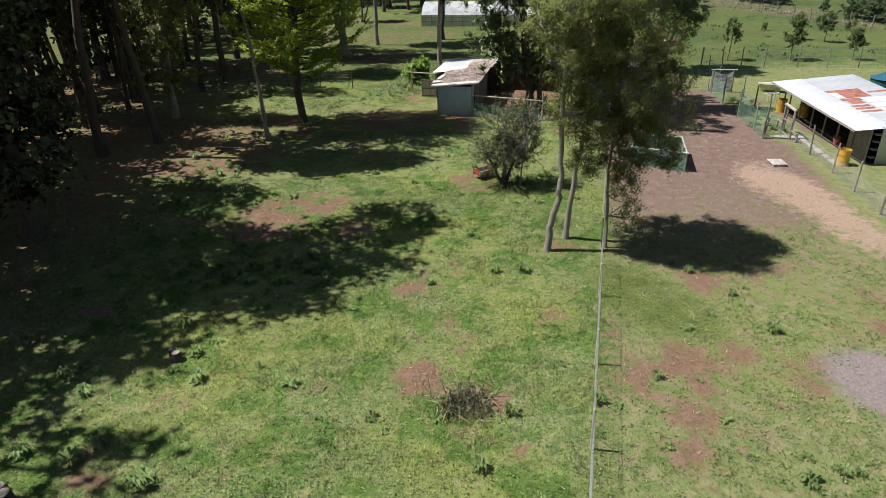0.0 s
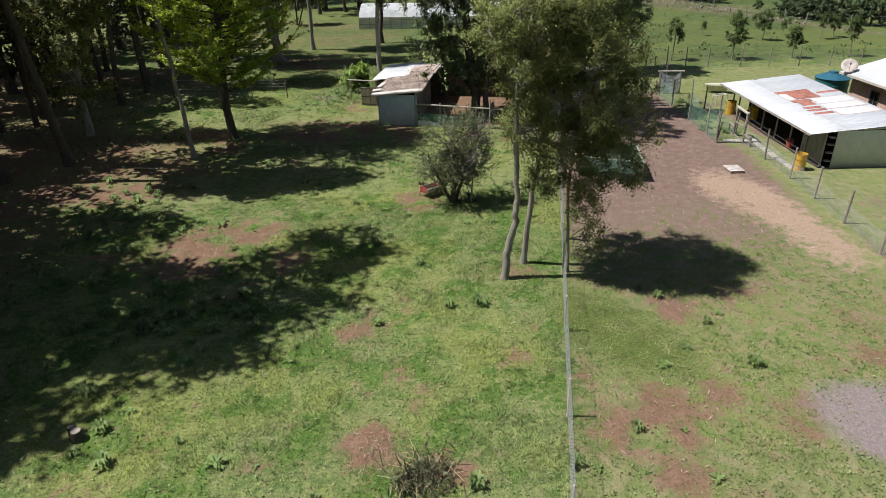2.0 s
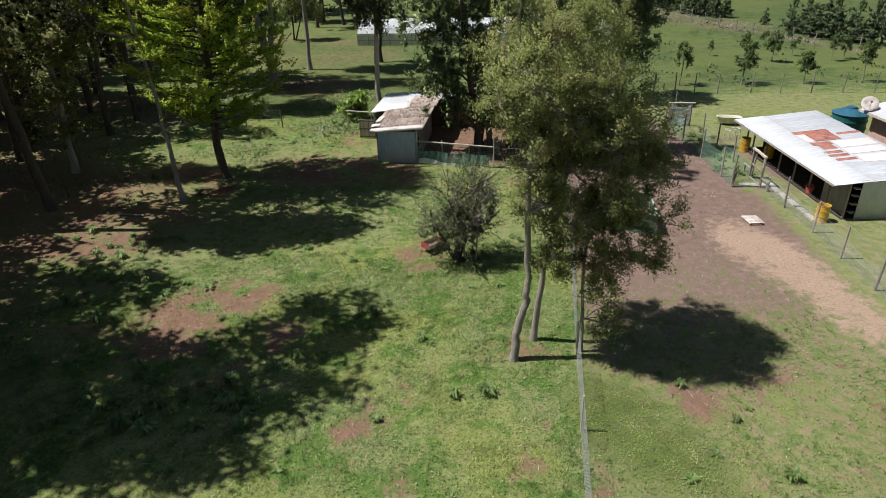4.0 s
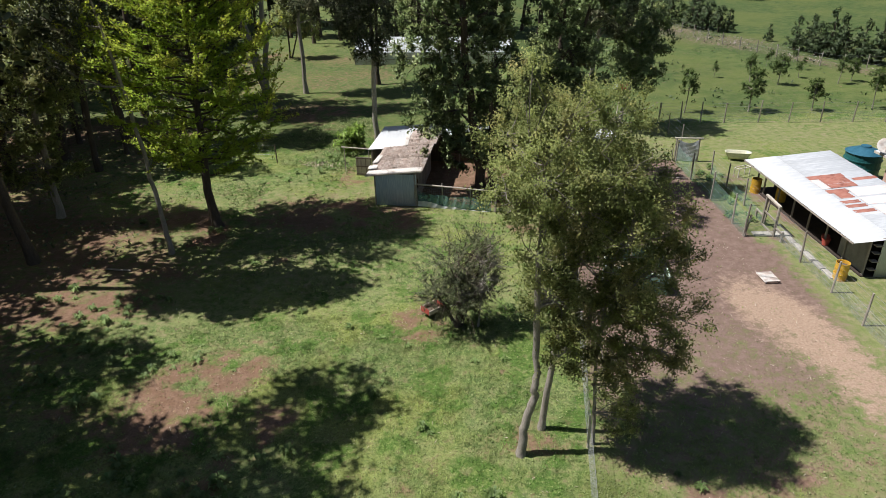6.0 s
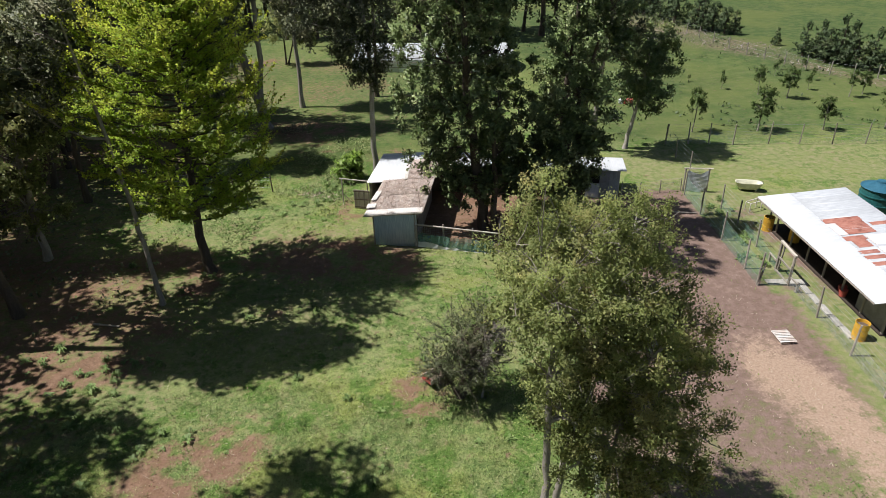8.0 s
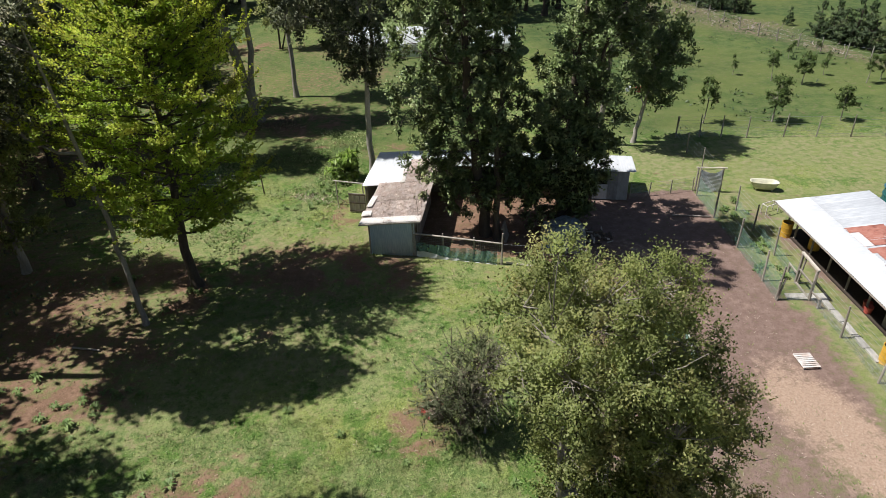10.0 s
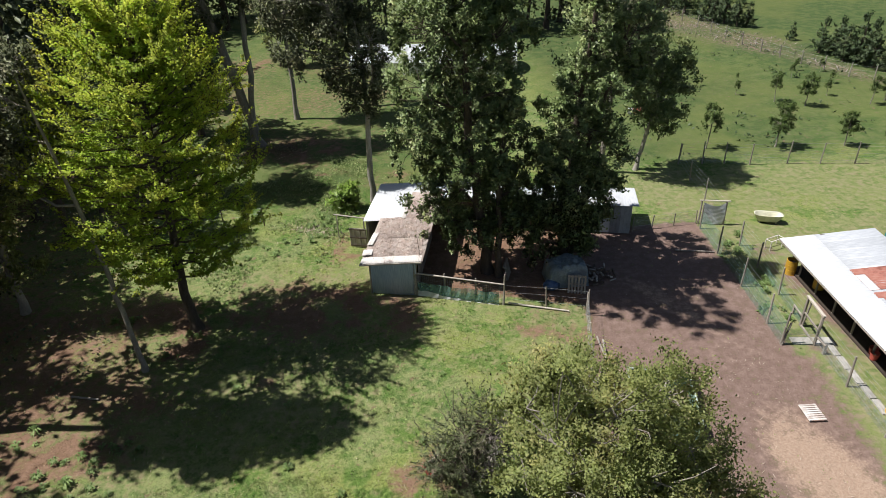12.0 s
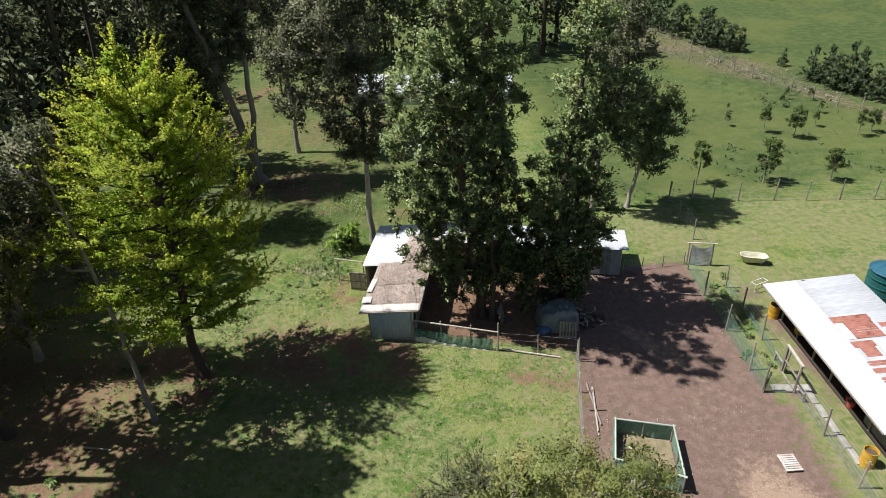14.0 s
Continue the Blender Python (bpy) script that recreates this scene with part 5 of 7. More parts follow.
def row_shed():
    rng = np.random.default_rng(41)
    turn = -14.3
    c = base_of("row_shed", frame_at(2.5, 48.2, turn), "long grey boarded shed row with pale iron roof behind the trees", "shed")
    length = 11.9
    n = 60
    for i in range(n):
        a = length * i / n
        if 1.3 < a < 2.1 or 9.85 < a < 10.7:
            continue
        # Boards behind the trees get dark wood, tree shade put into their colour.
        part("board", box((a, -0.012, 0), (a + length / n - 0.008, 0.012, 1.85 - rng.uniform(0, 0.02))), DARK_WOOD if a < 9.8 else HUT_GREY, c)
    part("door", box((1.38, 0.0, 0.02), (2.14, 0.03, 1.7)), DARK_WOOD, c, "dark plank door with a frame")
    for a in (1.3, 2.14):
        part("door_post", box((a, -0.03, 0), (a + 0.07, 0.02, 1.8)), OLD_WOOD, c)
    # Dark panel behind the gap, painted as the hut's inner shade.
    part("opening", box((9.9, 0.1, 0), (10.75, 0.13, 1.85)), HOLE, c)
    part("half_wall", box((9.9, -0.012, 0), (10.75, 0.012, 0.95)), ZINC, c)
    part("back_wall", box((0, 2.1, 0), (length, 2.14, 1.7)), OLD_WOOD, c)
    lay_sheets(c, "end_sheet", Matrix.Translation((length, 0, 0)) @ Matrix.Rotation(radians(90), 4, "Z") @ STAND, 2.1, 1.8, [ZINC], rng, 0.7)
    part("end_wall", box((0, 0, 0), (0.03, 2.1, 1.75)), OLD_WOOD, c)
    lay_sheets(c, "roof_sheet", slope(-0.15, -0.3, 1.92, -3.5, 0), length + 0.45, 2.75, [WHITE_IRON, ZINC, WHITE_IRON], rng, 0.82, 0.015)
    return c


def long_shed():
    rng = np.random.default_rng(42)
    c = base_of("long_shed", frame_at(19.3, 30.15, -4.4), "long open-fronted shed with white and rusted iron roof", "shed")
    W, L, z0, rise = 4.75, 10.6, 1.75, 0.43
    tilt = -math.degrees(math.atan2(rise, W))
    turn = Matrix.Rotation(radians(-90), 4, "Z")
    # sheets run down the slope, side by side along the shed
    def course(name, x0, l, dz, mats, y0, y1, slack=0.006):
        m = slope(x0, 0, z0 + rise * x0 / W + dz, 0, tilt) @ Matrix.Translation((0, y1, 0)) @ turn
        lay_sheets(c, name, m, y1 - y0, l, mats, rng, 0.82, slack)
    course("roof_sheet", 0.0, 1.72, 0.012, [WHITE_IRON], 0, L)
    course("roof_sheet", 1.62, 3.15, 0.0, [PALE_IRON], 0, L)
    for x, y, l, w, mat in ((1.66, 6.80, 1.80, 0.46, RUST_IRON), (2.10, 5.55, 1.30, 1.26, RUST_IRON), (1.66, 5.55, 0.42, 1.22, PINK_IRON), (1.66, 4.96, 0.98, 0.42, RUST_IRON), (1.86, 4.28, 0.66, 0.70, RUST_IRON), (1.62, 3.70, 0.86, 0.32, RUST_IRON),
                            (1.60, 3.22, 0.92, 0.32, RUST_IRON), (1.62, 2.62, 0.95, 0.34, RUST_IRON), (3.58, 6.18, 1.18, 0.34, RUST_IRON), (2.70, 4.40, 1.85, 0.92, PINK_IRON), (2.62, 3.40, 1.9, 0.80, PINK_IRON), (2.66, 2.2, 1.9, 0.95, PINK_IRON)):
        child("patch_sheet", sheet_mesh(w, l, mat), c, m=slope(x, 0, z0 + rise * x / W + 0.030, 0, tilt) @ Matrix.Translation((0, y + w, 0)) @ turn)
    part("eave_board", box((0.0, 0.02, -0.09), (0.03, L - 0.02, -0.02)), OLD_WOOD, c, m=Matrix.Translation((0, 0, z0)))
    for y in (0.25, 1.75, 3.3, 4.85, 6.4, 8.0, 9.6, 10.45):
        part("post", rod((0.95, y, 0), (0.95, y, z0 + 0.04), 0.055, 0.045, 8), OLD_WOOD, c)
        part("rafter", box((0.03, y - 0.03, -0.1), (W - 0.05, y + 0.03, -0.025)), DARK_WOOD, c, m=slope(0, 0, z0, 0, tilt))
    part("back_wall", box((W - 0.35, 0.05, 0), (W - 0.3, L - 0.05, 2.1)), DARK_WOOD, c)
    part("far_wall", box((2.0, L - 0.12, 0), (W - 0.35, L - 0.08, 1.95)), DARK_WOOD, c)
    part("partition", box((1.0, 0.3, 0), (1.04, 2.25, 1.72)), PANEL_GREY, c, "grey board partition under the eave")
    # Floor coloured far darker than the soil, standing for the roof's shade.
    part("earth_floor", box((0.8, 0.1, -0.05), (W - 0.35, L - 0.1, 0.07)), INSIDE_SHADE, c)
    lay_sheets(c, "end_sheet", Matrix.Translation((1.35, 0.06, 0.0)) @ STAND, W - 1.6, 1.84, [END_IRON], rng, 0.8)
    part("end_trim", box((1.3, 0.03, 1.8), (W - 0.2, 0.07, 1.88)), PALE_WOOD, c, m=slope(0, 0, 0, 0, -1.5))
    for z in (0.35, 0.75, 1.15, 1.5):
        part("rack_shelf", box((1.06, 0.02, z), (1.36, 0.26, z + 0.04)), OLD_WOOD, c)
    return c


def farmhouse():
    c = base_of("farmhouse", frame_at(26.55, 30.0, -2.0), "pink-walled farmhouse with a low white iron roof", "house")
    part("wall", box((0, 0, 0), (0.2, 8.3, 2.55)), PINK_WALL, c)
    part("wall", box((0.2, 8.1, 0), (7.0, 8.3, 2.55)), PINK_WALL, c)
    part("wall", box((0.2, 0, 0), (7.0, 0.2, 2.55)), PINK_WALL, c)
    part("wall", box((6.8, 0.2, 0), (7.0, 8.1, 2.55)), PINK_WALL, c)
    for y in (5.7, 2.6):
        w = part("window", box((-0.03, y, 1.15), (0.005, y + 0.75, 2.05)), DARK_WOOD, c, "small dark-framed window")
        part("pane", box((-0.034, y + 0.06, 1.21), (-0.03, y + 0.35, 1.99)), GLASS, w)
        part("pane", box((-0.034, y + 0.40, 1.21), (-0.03, y + 0.69, 1.99)), GLASS, w)
    rng = np.random.default_rng(43)
    turn = Matrix.Rotation(radians(-90), 4, "Z")
    lay_sheets(c, "roof_sheet", slope(-0.55, 0, 2.6, 0, -15) @ Matrix.Translation((0, 8.8, 0)) @ turn, 9.3, 4.3, [WHITE_IRON], rng, 0.82)
    lay_sheets(c, "roof_sheet", slope(7.55, 0, 2.6, 0, 15) @ Matrix.Translation((0, -0.5, 0)) @ turn.inverted(), 9.3, 4.3, [WHITE_IRON], rng, 0.82)
    part("fascia", box((-0.57, -0.5, 2.48), (-0.53, 8.8, 2.60)), PALE_WOOD, c)
    part("gable", gable_bm(), PINK_WALL, c)
    # satellite dish on the eave
    bm = bmesh.new()
    bmesh.ops.create_uvsphere(bm, u_segments=20, v_segments=10, radius=0.75)
    bmesh.ops.delete(bm, geom=[v for v in bm.verts if v.co.z > -0.56], context="VERTS")
    bmesh.ops.translate(bm, verts=bm.verts, vec=(0, 0, 0.72))
    bmesh.ops.solidify(bm, geom=bm.faces[:], thickness=0.012)
    dish = part("satellite_dish", bm, CHIPPED_WHITE, c, "white satellite dish on a bracket", m=Matrix.Translation((-0.40, 8.3, 2.98)) @ Matrix.Rotation(radians(-25), 4, "Z") @ Matrix.Rotation(radians(52), 4, "X"), smooth=True)
    part("bracket", rod((0, 0, -0.04), (0, -0.20, -0.40), 0.02), WIRE, dish)
    part("receiver_arm", rod((0, -0.3, 0.06), (0, -0.05, 0.42), 0.012), WIRE, dish)
    part("receiver", box((-0.04, -0.09, 0.38), (0.04, 0.0, 0.48), 0.01), DARK_WOOD, dish, "dark receiver head")
    return c


def gable_bm():
    bm = bmesh.new()
    for y in (0.05, 0.18, 8.12, 8.25):
        bm.verts.new((0.0, y, 2.5)), bm.verts.new((7.0, y, 2.5)), bm.verts.new((3.5, y, 3.5))
    bm.verts.ensure_lookup_table()
    for a in (0, 6):
        p, q = [bm.verts[a + i] for i in range(3)], [bm.verts[a + 3 + i] for i in range(3)]
        bm.faces.new(p), bm.faces.new(q[::-1])
        for i in range(3):
            bm.faces.new((p[i], q[i], q[(i + 1) % 3], p[(i + 1) % 3]))
    return bm


def polytunnel():
    """A low greenhouse with white sheet roof and framed sides."""
    c = base_of("greenhouse", frame_at(-3.16, 81.7, -9.6), "long low greenhouse with white film roof and framed sides", "greenhouse")
    L, D, h = 17.4, 5.0, 1.30
    bm = bmesh.new()
    prof = [(D * i / 12, h + 1.25 * math.sin(math.pi * i / 12) ** 0.8) for i in range(13)]
    rows = [[bm.verts.new((x, y, z)) for y, z in prof] for x in np.linspace(0, L, 15)]
    for a, b in zip(rows, rows[1:]):
        for i in range(12):
            bm.faces.new((a[i], b[i], b[i + 1], a[i + 1]))
    bmesh.ops.solidify(bm, geom=bm.faces[:], thickness=0.02)
    part("roof_film", bm, FILM, c, "taut white greenhouse film")
    for x in (0.0, L):
        bm = bmesh.new()
        vs = [bm.verts.new((x, y, z)) for y, z in prof] + [bm.verts.new((x, D, 0)), bm.verts.new((x, 0, 0))]
        bm.faces.new(vs)
        bmesh.ops.solidify(bm, geom=bm.faces[:], thickness=0.02)
        part("end_film", bm, FILM, c)
    for y in (0.0, D):
        part("side_film", box((0.02, y - 0.01, 0.0), (L - 0.02, y + 0.01, h)), GREY_FILM, c)
        for x in np.linspace(0, L, 15):
            part("post", box((x - 0.03, y - 0.045, 0), (x + 0.03, y - 0.012, h)), OLD_WOOD, c)
        for z in (0.5, 1.0):
            part("rail", box((0.03, y - 0.04, z), (L - 0.03, y - 0.014, z + 0.05)), OLD_WOOD, c)
    return c


def water_tank():
    c = base_of("water_tank", (27.55, 41.0, 0), "round dark green water tank with a blue lid", "water tank")
    bm = bmesh.new()
    bmesh.ops.create_cone(bm, cap_ends=True, segments=28, radius1=0.98, radius2=0.95, depth=1.75, matrix=Matrix.Translation((0, 0, 0.875)))
    part("body", bm, TANK_GREEN, c, smooth=False)
    for z in (0.45, 0.9, 1.35):
        bm = bmesh.new()
        bmesh.ops.create_cone(bm, cap_ends=True, segments=28, radius1=1.0, radius2=1.0, depth=0.06, matrix=Matrix.Translation((0, 0, z)))
        part("rib", bm, TANK_GREEN, c)
    bm = bmesh.new()
    bmesh.ops.create_cone(bm, cap_ends=True, segments=28, radius1=1.02, radius2=0.35, depth=0.28, matrix=Matrix.Translation((0, 0, 1.89)))
    lid = part("lid", bm, TANK_BLUE, c, "blue-green domed lid")
    bm = bmesh.new()
    bmesh.ops.create_cone(bm, cap_ends=True, segments=18, radius1=0.3, radius2=0.27, depth=0.1, matrix=Matrix.Translation((0, 0, 2.07)))
    part("cap", bm, TANK_BLUE, lid)


WORN_IRON = corrugated("flaking_pale_iron", (0.58, 0.54, 0.51), (0.70, 0.67, 0.64), (0.40, 0.30, 0.25), 0.52, 0.8, 0.0)
HUT_GREY = plain("grey_hut_board", (0.34, 0.35, 0.36), (0.44, 0.45, 0.45), 4, 0.8)
PALE_IRON = corrugated("pale_worn_iron", (0.42, 0.44, 0.475), (0.52, 0.54, 0.57), None, 0.6, 0.4, 0.15)
END_IRON = corrugated("bluish_wall_iron", (0.46, 0.50, 0.53), (0.56, 0.59, 0.61), None, 0.6, 0.45, 0.2)
PANEL_GREY = plain("grey_board", (0.20, 0.19, 0.185), (0.27, 0.26, 0.25), 4, 0.8)
TANK_BLUE = plain("tank_lid_blue", (0.03, 0.13, 0.20), (0.05, 0.17, 0.25), 4, 0.45)
FILM = plain("white_film", (0.70, 0.73, 0.75), (0.80, 0.82, 0.84), 2, 0.5, bump=0.05)
GREY_FILM = plain("dull_film", (0.50, 0.53, 0.50), (0.62, 0.64, 0.60), 2, 0.5)
GLASS = plain("dark_pane", (0.02, 0.025, 0.03), (0.03, 0.035, 0.04), 4, 0.08, spec=0.6)

chicken_coop()
row_shed()
long_shed()
farmhouse()
polytunnel()
water_tank()


# ---- fences ----
NET_WIRE = plain("pale_netting_wire", (0.52, 0.54, 0.55), (0.64, 0.66, 0.67), 8, 0.45, 0.3)


def see_through(name, colour, share):
    """Woven netting that lets part of the light through."""
    m = Nodes(name, 0.8, 0.0, 0.2)
    v = m.world_place()
    m.colour(m.mix(m.noise(v, 3.0, 4), colour, tuple(x * 1.35 for x in colour)))
    tr = m.n("ShaderNodeBsdfTransparent")
    mx = m.n("ShaderNodeMixShader")
    m.put(mx.inputs[0], m.ramp(m.noise(v, 5.0, 3), 0.3, 0.7, share - 0.12, share + 0.12))
    m.t.links.new(tr.outputs[0], mx.inputs[1])
    m.t.links.new(m.b.outputs[0], mx.inputs[2])
    m.t.links.new(mx.outputs[0], m.t.nodes["Material Output"].inputs["Surface"])
    return m.mat


VEIL_GREEN = see_through("green_veil_net", (0.17, 0.30, 0.24), 0.27)
VEIL_DENSE = see_through("dense_green_net", (0.13, 0.23, 0.19), 0.62)
VEIL_GREY = see_through("grey_wire_veil", (0.40, 0.42, 0.42), 0.16)


def net_lattice(points, h, step, r, z0=0.04):
    """Wire netting hung along points (x, y): uprights and level strands."""
    paths = []
    p = np.array(points, dtype=float)
    for a, b in zip(p, p[1:]):
        n = max(1, int(np.linalg.norm(b - a) / step))
        for i in range(n):
            x, y = a + (b - a) * i / n
            paths.append([((x, y, z0), r), ((x, y, z0 + h), r)])
    for z in np.arange(z0, z0 + h + 1e-6, step):
        for a, b in zip(p, p[1:]):
            paths.append([((a[0], a[1], z), r), ((b[0], b[1], z), r)])
    return tubes(paths, 3)


def post_bm(x, y, h, r, rng, lean=0.03):
    a, b = (x, y, -0.05), (x + rng.normal() * lean * h, y + rng.normal() * lean * h, h * rng.uniform(0.95, 1.05))
    return rod(a, b, r * rng.uniform(0.9, 1.15), r * 0.8, 7), Vector(b)


def make_fence(label, points, h, wires, seed, r=0.055, mat=OLD_WOOD, lattice=None, veil=None, veil_h=1.0, category="fence"):
    rng = np.random.default_rng(seed)
    ob = base_of("wire_fence", (0, 0, 0), label, category)
    tops = []
    for x, y in points:
        bm, top = post_bm(x, y, h, r, rng)
        part("post", bm, mat, ob)
        tops.append(top)
    for z in wires:
        path = []
        for (x, y), t in zip(points, tops):
            k = min(1.0, z / h)
            path.append(((x + (t.x - x) * k, y + (t.y - y) * k, z), 0.0045))
        v, f = tubes([path], 4)
        child("wire", mesh_from("wire", v, f, WIRE), ob)
    if lattice:
        v, f = net_lattice(points, lattice[0], lattice[1], lattice[2])
        child("netting", mesh_from("netting", v, f, NET_WIRE), ob, "pale wire netting")
    if veil:
        bm = bmesh.new()
        for (x0, y0), (x1, y1) in zip(points, points[1:]):
            n = 8
            cols = []
            for i in range(n + 1):
                t = i / n
                sag = 0.10 * math.sin(math.pi * t) * rng.uniform(0.5, 1.2)
                x, y = x0 + (x1 - x0) * t, y0 + (y1 - y0) * t
                cols.append((bm.verts.new((x, y, 0.02)), bm.verts.new((x + rng.normal() * 0.015, y + rng.normal() * 0.015, veil_h - sag))))
            for a, b in zip(cols, cols[1:]):
                bm.faces.new((a[0], b[0], b[1], a[1]))
        part("net", bm, veil, ob)
    return ob


make_fence("pale wire-netting fence with thin posts dividing paddock and yard", [(divide_x(y), y) for y in (2.0, 5.2, 8.4, 11.4, 14.6, 18.3, 21.7, 25.2, 28.8, 32.4, 35.8, 38.0)], 1.25, (1.22,), 50, 0.04,
           PALE_WOOD, (1.15, 0.10, 0.0022))
make_fence("timber-post wire fence with green netting along the yard", [(18.25, 45.2), (18.0, 42.45), (17.71, 39.24), (17.39, 36.17), (17.21, 34.71)], 1.65, (0.4, 0.8, 1.2, 1.5), 51, 0.05, OLD_WOOD, None, VEIL_GREEN, 1.25)
make_fence("weathered timber-post wire fence beside the long shed", [(19.58, 43.07), (19.39, 40.79), (19.14, 38.28), (18.83, 35.76)], 1.53, (0.25, 0.5, 0.75, 1.0, 1.25, 1.45), 52, 0.05, OLD_WOOD, None, VEIL_GREEN, 0.7)
make_fence("weathered timber-post wire fence along the yard edge", [(18.62, 34.47), (18.4, 31.85), (18.1, 29.15), (17.75, 26.7), (17.4, 24.2), (17.0, 21.6), (16.6, 19.0), (16.2, 16.4)], 1.5, (0.25, 0.5, 0.75, 1.0, 1.25, 1.45), 53, 0.05, OLD_WOOD, None, VEIL_GREY, 0.9)
make_fence("low net across the gap by the gate", [(17.21, 34.66), (18.6, 34.42)], 1.05, (0.3, 0.6, 0.95), 54, 0.05, OLD_WOOD, None, VEIL_GREEN, 0.95)
make_fence("row of grey fence posts with wire along the meadow", [(20.81, 54.39), (22.47, 54.15), (23.88, 53.8), (25.59, 53.45), (28.15, 53.15), (30.35, 52.8), (32.68, 52.45), (35.01, 52.1), (37.4, 51.8), (39.8, 51.45), (42.2, 51.1), (44.6, 50.8)],
           1.62, (0.25, 0.5, 0.75, 1.0, 1.25, 1.5), 55, 0.05, OLD_WOOD, None, VEIL_GREY, 1.0)
make_fence("wire fence running back from the tarpaulin gate", [(19.8, 45.5), (20.1, 48.6), (20.4, 51.5), (20.81, 54.39)], 1.5, (0.3, 0.6, 0.9, 1.2, 1.45), 56, 0.045, OLD_WOOD)
make_fence("old boundary fence of grey posts before the hedge", [(56.0, 65.5), (52.3, 67.6), (48.7, 69.6), (46.4, 70.0), (45.0, 71.6), (44.1, 74.2), (43.3, 76.8), (42.6, 79.6), (41.85, 82.1), (41.4, 85.4), (41.2, 89.0), (41.0, 92.5), (40.6, 95.4), (40.3, 99.5), (40.1, 105.0), (39.6, 111.0)],
           1.4, (0.4, 0.8, 1.2), 57, 0.06)
make_fence("old wire fence of thin posts at the wood's edge", [(-7.45, 49.4), (-10.0, 49.9), (-12.6, 50.5), (-15.9, 51.2)], 1.25, (0.3, 0.55, 0.8, 1.0, 1.2), 58, 0.045, DARK_WOOD)
make_fence("low wire fence closing the far end of the yard", [(18.3, 45.85), (16.9, 45.75), (15.5, 45.6), (14.3, 45.5)], 0.9, (0.3, 0.6, 0.85), 59, 0.035, OLD_WOOD, None, VEIL_GREY, 0.8)


def coop_run():
    """Pole-and-net front of the run beside the coop."""
    rng = np.random.default_rng(60)
    ob = base_of("coop_run_fence", (0, 0, 0), "pole fence hung with torn green netting before the coop run", "fence")
    pts = [(1.42, 40.74), (2.84, 40.28), (4.29, 39.74), (5.58, 39.28)]
    for x, y in pts:
        part("post", post_bm(x, y, 1.35 if x < 5 else 1.75, 0.05, rng)[0], OLD_WOOD, ob)
    part("top_rail", rod((1.42, 40.72, 1.32), (5.6, 39.24, 1.24), 0.045, 0.035), PALE_WOOD, ob, "pale round rail")
    v, f = net_lattice(pts, 1.2, 0.10, 0.003)
    child("netting", mesh_from("netting", v, f, NET_WIRE), ob)
    for k, (lo, hi, y0) in enumerate(((0.02, 0.75, 0.03), (0.25, 0.95, 0.06), (0.05, 0.4, 0.09))):
        bm = bmesh.new()
        cols = []
        for i in range(25):
            t = i / 24
            x, y = 1.45 + t * 3.9, 40.70 - t * 1.36 - y0
            drop = 0.28 * t * k + 0.04 * math.sin(i * 0.7 + k) + 0.25 * abs(math.sin(t * 3.1)) * (k == 1)
            cols.append((bm.verts.new((x, y, max(0.01, lo - drop * 0.3))), bm.verts.new((x + 0.02, y - 0.03 * math.sin(i * 2.0), max(0.06, hi - drop)))))
        for a, b in zip(cols, cols[1:]):
            bm.faces.new((a[0], b[0], b[1], a[1]))
        part("green_net", bm, VEIL_DENSE if k < 2 else GREY_NET, ob, "sagging green shade net")
    return ob


coop_run()
make_fence("thin wire fence from the coop run to the yard", [(5.62, 39.25), (7.6, 38.7), (9.5, 38.05)], 1.3, (0.4, 0.8, 1.2), 61, 0.035, OLD_WOOD)


def far_gate():
    rng = np.random.default_rng(62)
    ob = base_of("gate", (0, 0, 0), "timber gate frame hung with sagging grey tarpaulin", "gate")
    part("gate_post", post_bm(18.43, 45.83, 1.5, 0.06, rng, 0.01)[0], OLD_WOOD, ob)
    part("gate_post", post_bm(19.77, 45.47, 1.5, 0.06, rng, 0.01)[0], OLD_WOOD, ob)
    part("top_bar", rod((18.3, 45.86, 1.52), (19.95, 45.42, 1.55), 0.04), PALE_WOOD, ob)
    bm = bmesh.new()
    cols = []
    for i in range(13):
        t = i / 12
        x, y = 18.5 + 1.2 * t, 45.78 - 0.33 * t
        cols.append([bm.verts.new((x, y + 0.05 * math.sin(k * 1.1 + i * 0.7) - 0.05, 0.05 + (1.40 - 0.22 * math.sin(math.pi * t)) * k / 5)) for k in range(6)])
    for a, b in zip(cols, cols[1:]):
        for k in range(5):
            bm.faces.new((a[k], b[k], b[k + 1], a[k + 1]))
    part("tarpaulin", bm, GREY_NET, ob, "sagging grey tarpaulin")


